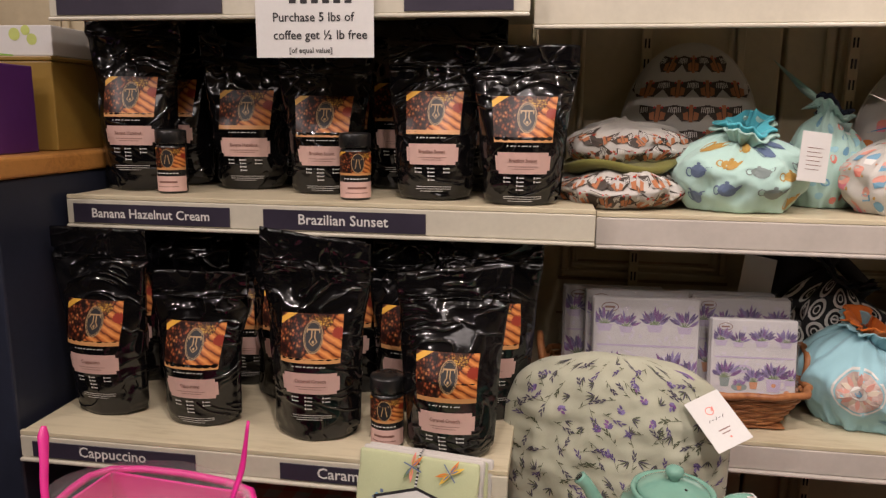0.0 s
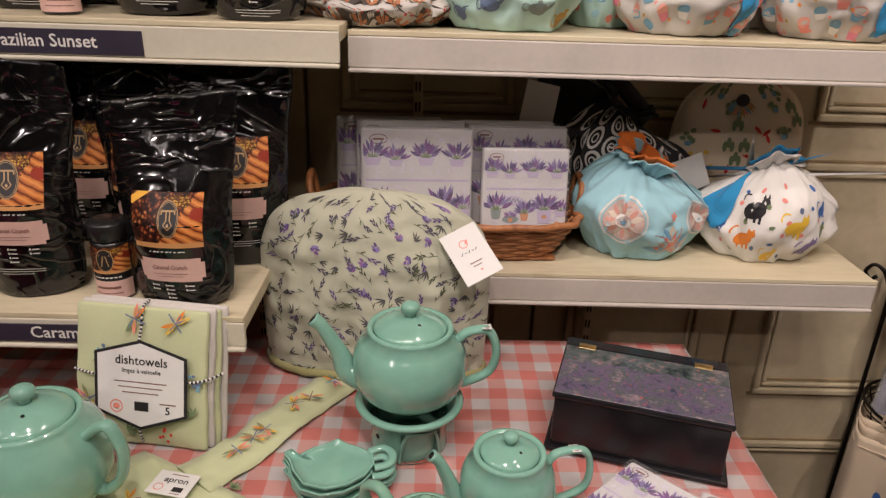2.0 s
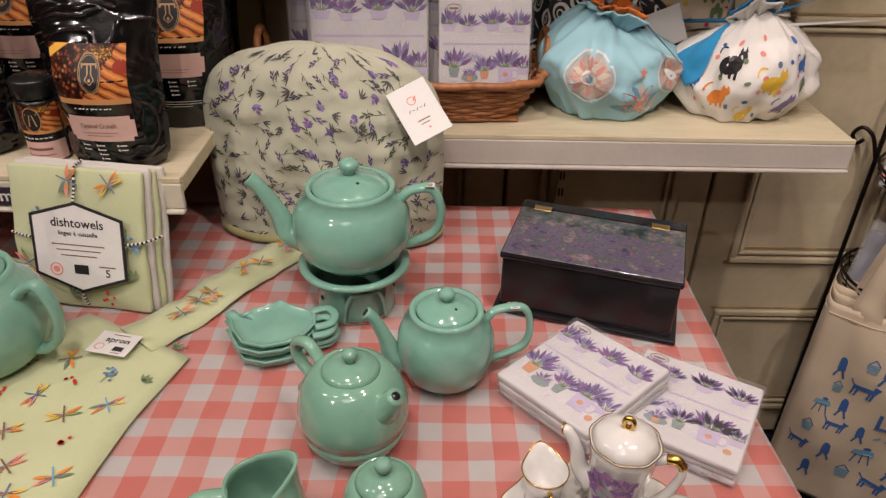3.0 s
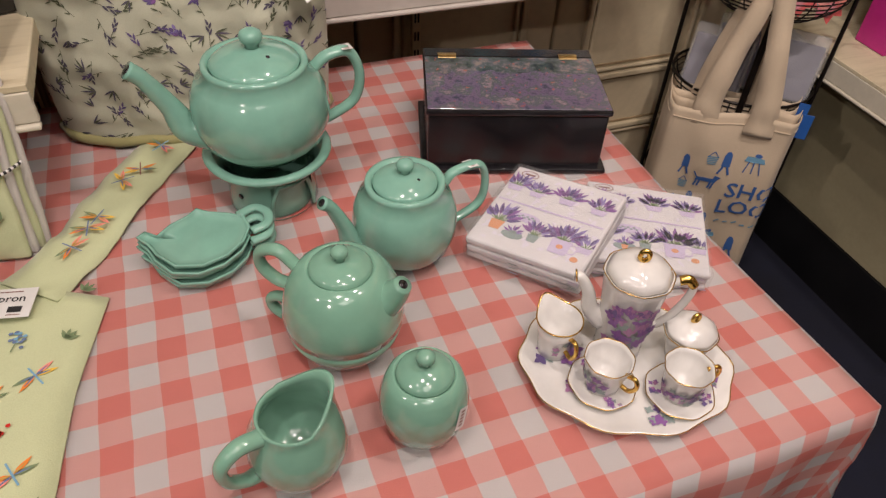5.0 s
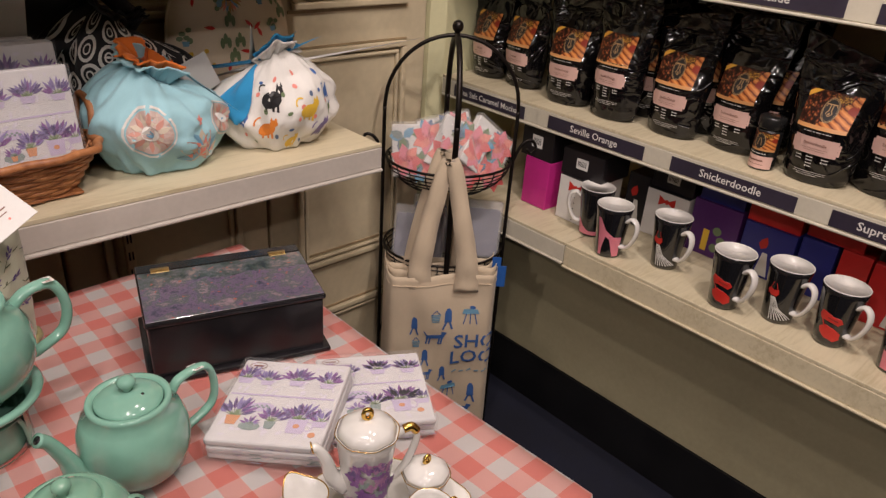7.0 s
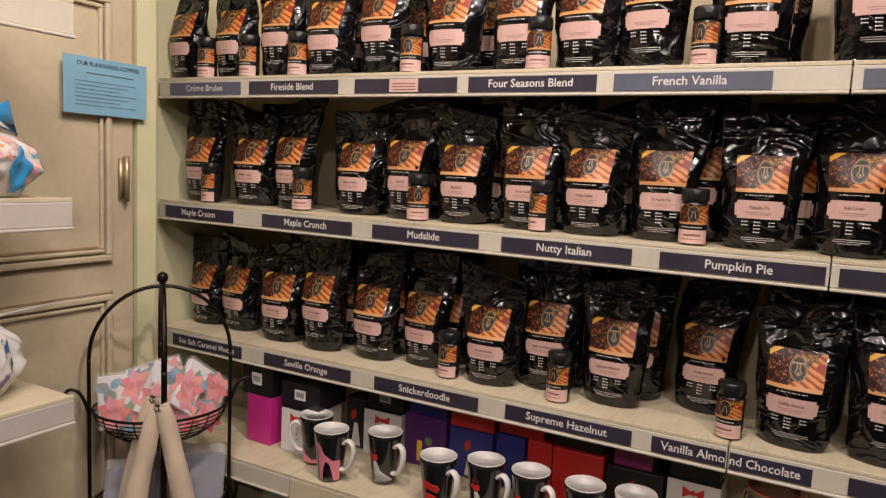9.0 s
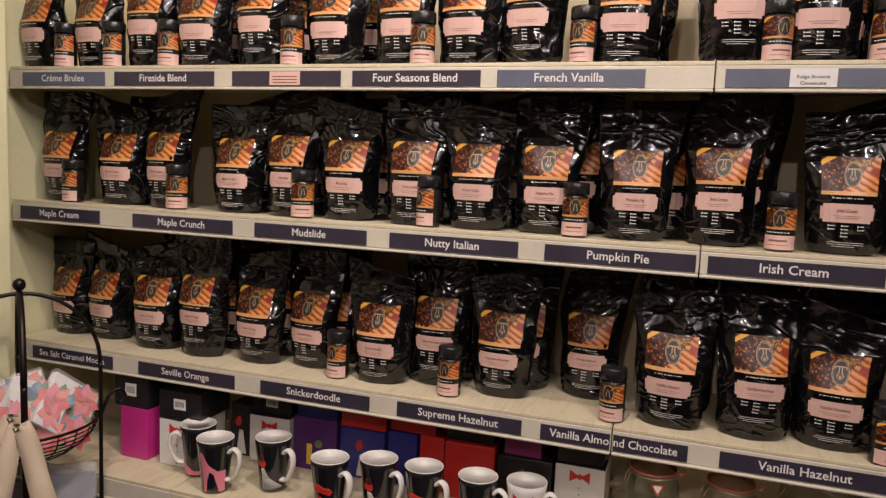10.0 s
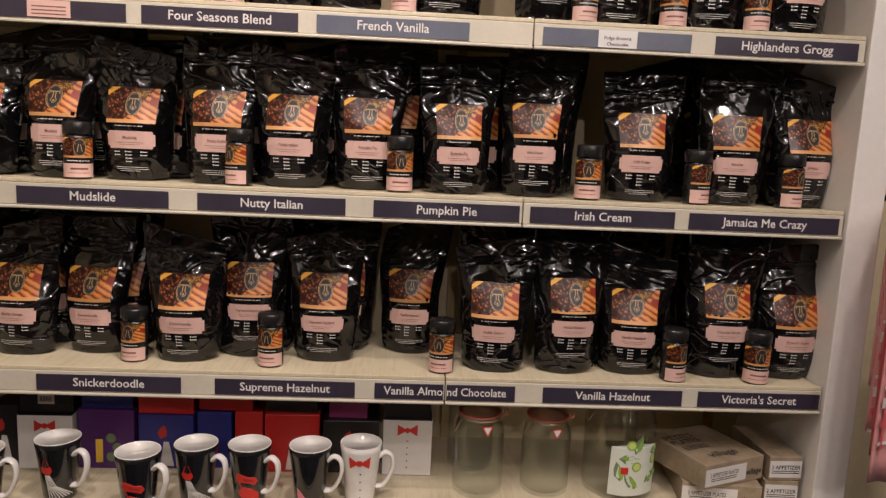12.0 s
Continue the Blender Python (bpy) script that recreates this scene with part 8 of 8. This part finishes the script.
# ---- boxed plates ----
KRAFT = varied("taupe_printed_card", (0.30, 0.235, 0.16), 0.5, 0.25, 20, 90, 0.04)
for x, y, z, turn, label in ((1.60, -0.505, FLOOR2, -98, "taupe boxed appetizer plates at the bottom of a pile"), (1.595, -0.495, FLOOR2 + 0.0495, -68, "taupe boxed appetizer plates turned across the pile")):
    b = thing("plate_box", label, "box", pose(x, y, z, 0, 0, turn), "boxed plates")
    part("box_body", cuboid(-0.075, 0.075, -0.06, 0.10, 0.0, 0.0485, 0.0015), KRAFT, b, smooth=False)
    p = Print(lambda u, v: (u, -0.0602, v), 0.0003)
    p.bar(-0.074, 0.030, 0.006, 0.040, PAPER)
    p.bar(-0.066, 0.012, 0.012, 0.030, PALE, 0.0002)
    p.words("2 APPETIZER PLATES", -0.027, 0.023, 0.0080, BLACKP, "CENTER", 0.072, 0.0004)
    for k in range(2):
        p.bar(-0.060, 0.006, 0.0185 - 0.004 * k, 0.020 - 0.004 * k, BLACKP, 0.0004)
    p.words("village", 0.050, 0.014, 0.012, BLACKP, "CENTER", 0.04, 0.0004)
    p.done("side_words", b, "black printed words", "stuff")
    p = Print(lambda u, v: (u, v, 0.0487), 0.0003)
    p.words("PETITS", -0.03, 0.055, 0.018, BLACKP, "CENTER", 0.07)
    p.words("PLATES", -0.03, 0.033, 0.018, BLACKP, "CENTER", 0.07)
    p.words("village", 0.0, -0.035, 0.020, BLACKP, "CENTER", 0.08)
    for k in range(3):
        p.bar(-0.06, 0.0, 0.018 - 0.006 * k, 0.021 - 0.006 * k, BLACKP)
    p.done("lid_words", b, "black printed words", "stuff")
for k in range(2):
    b = thing("plate_box", "taupe boxed appetizer plates stacked by the end panel", "box", pose(1.62, -0.628, FLOOR2 + 0.0495 * k, 0, 0, -93 + 4 * k), "boxed plates")
    part("box_body", cuboid(-0.033, 0.033, -0.06, 0.10, 0.0, 0.0485, 0.0015), KRAFT, b, smooth=False)
    p = Print(lambda u, v: (u, -0.0602, v), 0.0003)
    p.bar(-0.032, 0.032, 0.006, 0.040, PAPER)
    p.words("2 APPETIZER", 0.0, 0.023, 0.0080, BLACKP, "CENTER", 0.058, 0.0004)
    for q in range(2):
        p.bar(-0.028, 0.028, 0.0185 - 0.004 * q, 0.020 - 0.004 * q, BLACKP, 0.0004)
    p.done("side_words", b, "black printed words", "stuff")

# ---- textiles past the end panel ----
REDCLOTH = fabric("red_woven_cotton", (0.50, 0.05, 0.06))
ROSECLOTH = fabric("rose_woven_cotton", (0.62, 0.27, 0.26))
for k in range(5):
    bm = bmesh.new()
    f = lambda u, v, k=k: (1.392 + 0.027 * k + 0.010 * math.sin(u * 75 + k) * (0.4 + 1.2 * (1.2 - v)), -0.678 - 0.012 * k - u - 0.02 * (1.2 - v) * (k % 2), v)
    sheet(lambda u, v: f(u, v), 0.0, 0.20, 0.73 + 0.035 * k, 1.20, 24, 12, 0.004, bm)
    t = tagged(part("hanging_towel", bm, REDCLOTH if k % 2 else ROSECLOTH), "red and white woven tea towel hanging by the panel", "tea towel", "hanging tea towels")
    p = Print(lambda u, v, k=k: Vector(f(u, v)) - Vector((0.0052, 0, 0)), 0.0006)
    for q in range(12):
        p.bar(0.0, 0.20, 0.80 + 0.033 * q, 0.806 + 0.006 * (q % 3) + 0.033 * q, (PALE, ROSE, PALE)[q % 3], 0, 16)
    for q in range(9):
        p.fill([(0.008 + 0.022 * q, 0.79), (0.014 + 0.022 * q, 0.7901), (0.0141 + 0.022 * q, 1.195), (0.0081 + 0.022 * q, 1.1951)], (ROSE, PALE)[q % 2], 0.0003, 0.03)
    p.done("woven_stripe", t, "pale woven checks", "stuff")
rail = tagged(part("towel_rail", tube([(1.37, -0.80, 1.205), (1.65, -0.80, 1.205), (1.865, -0.80, 1.205)], 0.006, 10, 3), IRON), "dark metal rail holding the tea towels", "rail")
cardb = tagged(part("shop_card", cuboid(1.70, 1.704, -0.672, -0.50, 1.49, 1.66), BLACKCLOTH, smooth=False), "black card with red bars standing on the shelf", "sign")
p = Print(lambda u, v: (1.6995, -u, v), 0.0004)
p.ring(0.590, 1.530, 0.024, 0.030, 0.009, RED, 20)
p.bar(0.630, 0.640, 1.50, 1.56, RED, 0, 1)
p.done("red_bars", cardb)

# ---- blue notice on the door ----
note = tagged(part("notice", cuboid(1.165, 1.362, 1.2955, 1.2963, 1.372, 1.488), colour("pale_blue_paper", (0.22, 0.44, 0.58), 0.6), smooth=False), "pale blue paper notice taped to the door", "notice")
p = Print(lambda u, v: (u, 1.2952, v), 0.0003)
p.words("OUR FLAVOURED COFFEES", 1.268, 1.470, 0.0085, BLACKP, "CENTER", 0.165)
p.bar(1.215, 1.33, 1.455, 1.4565, BLACKP)
for k in range(7):
    p.bar(1.190, 1.335 - 0.02 * (k % 3), 1.438 - 0.008 * k, 1.4395 - 0.008 * k, STEEL)
p.done("notice_words", note, "dark handwritten and printed lines")

# ---- wire rack ----
RX, RY = 1.310, 1.180
rack = thing("wire_rack", "black iron rack with arched top and wire baskets", "rack", pose(RX, RY, 0.0, 0, 0, -38.5))
LEGS = [(-0.144, 0.0), (0.144, 0.0), (0.0, -0.126), (0.0, 0.126)]
for (x, y), r in zip(LEGS, (0.0042, 0.0042, 0.0062, 0.0062)):
    part("leg", tube([(x, y, 0.001), (x, y, 0.45), (x, y, 0.80), (x, y, 0.86)], r, 10, 4), IRON, rack)
for (a, b), r in (((0, 1), 0.0042), ((2, 3), 0.0062)):
    (xa, ya), (xb, yb) = LEGS[a], LEGS[b]
    pts = [(xa * math.cos(t) , ya * math.cos(t), 0.86 + 0.155 * math.sin(t)) for t in (math.pi * k / 12 for k in range(13))]
    part("arch", tube(pts, r, 10, 2), IRON, rack, "arched iron bar")
part("finial", lathe([(0.004, 1.014), (0.005, 1.020), (0.0105, 1.026), (0.012, 1.033), (0.0095, 1.041), (0.003, 1.045)], 20), IRON, rack, "round iron finial")
for sx in (-1, 1):
    part("scroll", tube([(sx * 0.144, 0, 0.745), (sx * 0.160, 0, 0.786), (sx * 0.180, 0, 0.798), (sx * 0.192, 0, 0.782), (sx * 0.182, 0, 0.768), (sx * 0.172, 0, 0.777)], 0.0036, 8, 6), IRON, rack, "scrolled iron hook")
for zt, depth, rr in ((0.752, 0.060, 0.138), (0.540, 0.070, 0.138), (0.30, 0.07, 0.138)):
    bm = bmesh.new()
    for k in range(7):
        t = k / 6
        r = rr * (1 - 0.35 * t ** 2)
        tube([(r * math.cos(a), r * 0.88 * math.sin(a), zt - depth * t) for a in (6.2832 * q / 28 for q in range(29))], 0.0030 if k == 0 else 0.0014, 6, 1, bm)
    for q in range(22):
        a = 6.2832 * q / 22
        tube([(rr * (1 - 0.35 * t ** 2) * math.cos(a), rr * 0.88 * (1 - 0.35 * t ** 2) * math.sin(a), zt - depth * t) for t in (0, 0.4, 0.7, 1.0)], 0.0014, 5, 2, bm)
    tube([(-rr * 0.65, 0, zt - depth), (rr * 0.65, 0, zt - depth)], 0.0014, 5, 2, bm)
    tube([(0, -rr * 0.57, zt - depth), (0, rr * 0.57, zt - depth)], 0.0014, 5, 2, bm)
    part("wire_basket", bm, IRON, rack, "bowl-shaped wire basket")


def rose_pack(x, y, z, tilt, turn, lean, seed):
    n = thing("napkin_pack", "rose-print napkin pack in the wire rack", "napkins", pose(x, y, z, 90 - tilt, lean, turn), "rose napkin packs")
    s = 0.112
    part("napkin_stack", cuboid(-s / 2, s / 2, -s / 2, s / 2, 0.0, 0.018, 0.003, 3), PAPER, n, smooth=False)
    p = Print(lambda u, v: (u, v, 0.018), 0.0005)
    r = random.Random(seed)
    for _ in range(5):
        u, v = r.uniform(-0.04, 0.04), r.uniform(-0.04, 0.04)
        for k in range(8):
            a = r.uniform(0, 6.28)
            p.leaf(u, v, 0.032, 0.018, a, r.choice((GREYGREEN, LEAF, STEEL, SKY)), 0.0001 * k)
    for u, v in ((-0.024, -0.022), (0.026, 0.028), (0.040, -0.036)):
        for k in range(3):
            for q in range(7 - k):
                a = q * 6.28 / (7 - k) + k
                p.leaf(u, v, 0.038 - 0.011 * k, 0.024 - 0.004 * k, a, (ROSE, CORAL, PINKP)[(k + q) % 3], 0.001 + 0.0002 * k)
    p.done("rose_print", n, "printed red roses", "stuff")
    part("wrapper", cuboid(-s / 2 - 0.003, s / 2 + 0.003, -s / 2 - 0.003, s / 2 + 0.006, -0.001, 0.021, 0.004), FILM, n, "clear film wrapper")


rose_pack(1.240, 1.200, 0.774, 16, -56, -8, 1)
rose_pack(1.296, 1.140, 0.786, 14, -42, 24, 2)
rose_pack(1.350, 1.118, 0.776, 24, -20, 40, 3)
rose_pack(1.302, 1.180, 0.790, 8, -36, -14, 5)
for k, (x, y, z) in enumerate(((1.255, 1.20, 0.560), (1.365, 1.135, 0.572), (1.31, 1.22, 0.565))):
    pk2 = thing("wrapped_pack", "dark floral paper pack in crinkled clear film", "napkins", pose(x, y, z, 70, 8 * k, -50 + 20 * k), "wrapped packs")
    part("pack", cuboid(-0.055, 0.055, -0.055, 0.055, 0, 0.02, 0.003), colour("slate_floral_paper", (0.10, 0.10, 0.16), 0.5), pk2, smooth=False)
    part("wrapper", cuboid(-0.06, 0.06, -0.06, 0.075, -0.002, 0.024, 0.006), film("loose_film", 0.25), pk2, "loose clear film")


# ---- canvas tote ----
def tote(m, label, front=True):
    t = thing("tote_bag", label, "tote bag", m, "canvas tote bags")
    W, Hb, FLAT = 0.165, 0.47, 0.112

    def cloth_at(x, z, side=-1):
        v = z / Hb
        d = 0.012 + 0.010 * math.sin(v * 2.6) * (1 - (x / W) ** 2)
        turned = max(0.0, abs(x) - FLAT)
        xx = math.copysign(min(abs(x), FLAT) + 0.019 * (1 - math.exp(-turned / 0.019)), x)
        fold = 0.006 * (0.35 - abs(noise.noise(Vector((x * 16, z * 3.0, 4.0 + side)))))
        return Vector((xx * (1 - 0.04 * v), side * d + 0.012 * noise.noise(Vector((x * 12, z * 7, side))) + fold + 0.9 * turned, z + 0.006 * math.sin(x * 18)))
    bm = bmesh.new()
    for side in (-1, 1):
        g = [[bm.verts.new(cloth_at(-W + 2 * W * i / 44, Hb * j / 40, side)) for i in range(45)] for j in range(41)]
        for j in range(40):
            for i in range(44):
                q = (g[j][i], g[j][i + 1], g[j + 1][i + 1], g[j + 1][i])
                bm.faces.new(q if side < 0 else q[::-1])
    bm.normal_update()
    bmesh.ops.solidify(bm, geom=list(bm.faces), thickness=0.0015)
    part("bag_body", bm, CANVAS, t)
    for side in (-1, 1):
        y = side * 0.014
        pts = [(-0.050, y - 0.002, Hb - 0.035), (-0.050, y - 0.003, Hb + 0.03), (-0.030, y * 0.8, Hb + 0.15), (0.0, 0.004 * side, Hb + 0.262), (0.028, y * 0.8, Hb + 0.15), (0.050, y - 0.002, Hb + 0.03), (0.052, y - 0.002, Hb - 0.035)]
        bmh = bmesh.new()
        path = smooth_path(pts, 7)
        rows = []
        for k, q in enumerate(path):
            f = abs(k / (len(path) - 1) - 0.5) * 2
            wdt = 0.015 + 0.012 * f
            rows.append([bmh.verts.new(q + Vector((-wdt, 0.004 * math.sin(k), 0))), bmh.verts.new(q + Vector((0, -0.004, 0))), bmh.verts.new(q + Vector((wdt, 0.004 * math.cos(k), 0)))])
        for a, b in zip(rows, rows[1:]):
            for i in range(2):
                bmh.faces.new((a[i], a[i + 1], b[i + 1], b[i]))
        bmh.normal_update()
        bmesh.ops.solidify(bmh, geom=list(bmh.faces), thickness=0.002)
        part("handle", bmh, CANVAS, t, "canvas strap handle")
    part("hem", tube([cloth_at(-W + 2 * W * i / 18, Hb - 0.022) + Vector((0, -0.0012, 0)) for i in range(19)], 0.0012, 5, 1), CANVAS, t)
    lbl = part("side_label", cuboid(FLAT + 0.010, FLAT + 0.030, 0.016, 0.018, Hb - 0.04, Hb + 0.012, 0.0004), colour("royal_blue_label", (0.02, 0.10, 0.36), 0.5), t, "small blue woven label", smooth=False)
    p = Print(cloth_at, 0.0018)
    p.words("SHOP", 0.036, 0.283, 0.036, BLUE, "LEFT")
    p.words("LOCAL", 0.030, 0.238, 0.036, BLUE, "LEFT")
    for k in range(6):
        stroke(p, (0.036 + 0.018 * k, 0.211), (0.046 + 0.018 * k, 0.217 - 0.004 * (k % 2)), 0.0035, SKY)

    def hound(u, v, q):
        p.fill([(u - q, v), (u - q * 0.9, v + q * 0.42), (u + q * 0.55, v + q * 0.45), (u + q * 0.62, v + q * 0.85), (u + q * 1.2, v + q * 0.70), (u + q * 0.95, v + q * 0.40), (u + q * 0.80, v + q * 0.02)], BLUE)
        for d in (-0.85, -0.55, 0.45, 0.70):
            stroke(p, (u + d * q, v + 0.05 * q), (u + (d - 0.12) * q, v - 0.7 * q), q * 0.17, BLUE)
        stroke(p, (u - q * 0.9, v + q * 0.35), (u - q * 1.25, v + q * 0.9), q * 0.12, BLUE)

    def hamper(u, v, q):
        for k in range(5):
            stroke(p, (u - q * (0.8 - 0.05 * k), v - q * 0.3 * k), (u + q * (0.8 - 0.05 * k), v - q * 0.3 * k - 0.0003), q * 0.17, SKY)
        stroke(p, (u - q * 0.7, v), (u, v + q * 0.9), q * 0.13, BLUE)
        stroke(p, (u, v + q * 0.9), (u + q * 0.7, v), q * 0.13, BLUE)

    def stall(u, v, q):
        p.fill([(u - q, v), (u + q, v + 0.0001), (u + q * 0.8, v + q * 0.55), (u - q * 0.8, v + q * 0.5501)], SKY)
        for d in (-0.8, 0.0, 0.8):
            stroke(p, (u + d * q * 0.6, v), (u + d * q, v - q * 1.3), q * 0.12, BLUE)
        p.oval(u + q * 0.2, v + q * 0.75, q * 0.35, q * 0.22, BLUE)

    def sack(u, v, q):
        p.fill([(u - q * 0.45, v - q), (u + q * 0.5, v - q * 0.99), (u + q * 0.42, v + q * 0.5), (u + q * 0.15, v + q * 0.9), (u - q * 0.2, v + q * 0.89), (u - q * 0.4, v + q * 0.4)], BLUE)
        stroke(p, (u - q * 0.2, v - q), (u - q * 0.6, v - q * 2.0), q * 0.24, BLUE)
        stroke(p, (u + q * 0.25, v - q), (u + q * 0.6, v - q * 2.0), q * 0.24, BLUE)

    for shape, u, v, q in ((hamper, -0.010, 0.375, 0.014), (sack, 0.018, 0.372, 0.018), (stall, 0.070, 0.372, 0.020), (sack, -0.058, 0.352, 0.016), (hound, -0.008, 0.312, 0.022), (hamper, -0.052, 0.302, 0.012), (sack, -0.030, 0.266, 0.015), (stall, -0.066, 0.250, 0.016), (hound, -0.030, 0.212, 0.018),
                            (sack, 0.012, 0.222, 0.014), (hamper, -0.075, 0.196, 0.014), (stall, 0.030, 0.166, 0.020), (sack, -0.030, 0.156, 0.016), (hound, -0.080, 0.140, 0.018), (sack, 0.085, 0.160, 0.018), (hamper, 0.010, 0.112, 0.016), (hound, 0.065, 0.098, 0.022), (sack, -0.052, 0.090, 0.016)):
        shape(u, v, q)
    p.done("blue_print", t, "blue lettering and drawn market shapes", "stuff")
    return t


tote(pose(1.222, 1.082, 0.062, 0, 0, -40), "natural canvas tote bag with blue print on a rack")
t2 = tote(pose(1.246, 1.124, 0.066, 0, 0, -46), "natural canvas tote bag hanging behind another")


# ---- ceiling track lights ----
GLOW = Mat("lamp_glow")
GLOW.b.inputs["Emission Color"].default_value = (1.0, 0.86, 0.72, 1)
GLOW.b.inputs["Emission Strength"].default_value = 14.0
for eye, target in LAMPS:
    d = (Vector(target) - Vector(eye)).normalized()
    s = thing("track_light", "white ceiling spotlight, switched on", "ceiling light", Matrix.Translation(Vector(eye) - d * 0.012) @ d.to_track_quat("-Z", "Y").to_matrix().to_4x4(), "ceiling spotlights")
    part("lamp_head", lathe([(0.030, 0.14), (0.045, 0.125), (0.050, 0.02), (0.048, 0.0005), (0.044, 0.0005), (0.044, 0.02), (0.01, 0.03)], 28), WHITE, s)
    part("stem", tube([(0, 0, 0.138), (0, 0, 0.175)], 0.008, 8, 2), WHITE, s)
    e = Vector(eye) - d * 0.16
    part("ceiling_mount", tube([e, (e.x, e.y, 2.6195)], 0.012, 10, 2), WHITE, s, loc=s.matrix_basis.inverted())
# Invented housing above the added fill light, always out of view.
panel = thing("ceiling_panel", "added square white panel above the unseen ceiling fill light", "ceiling light", pose(0.1, -0.9, 2.535))
part("panel_frame", cuboid(-0.62, 0.62, -0.62, 0.62, 0.03, 0.084, 0.004), WHITE, panel, smooth=False)
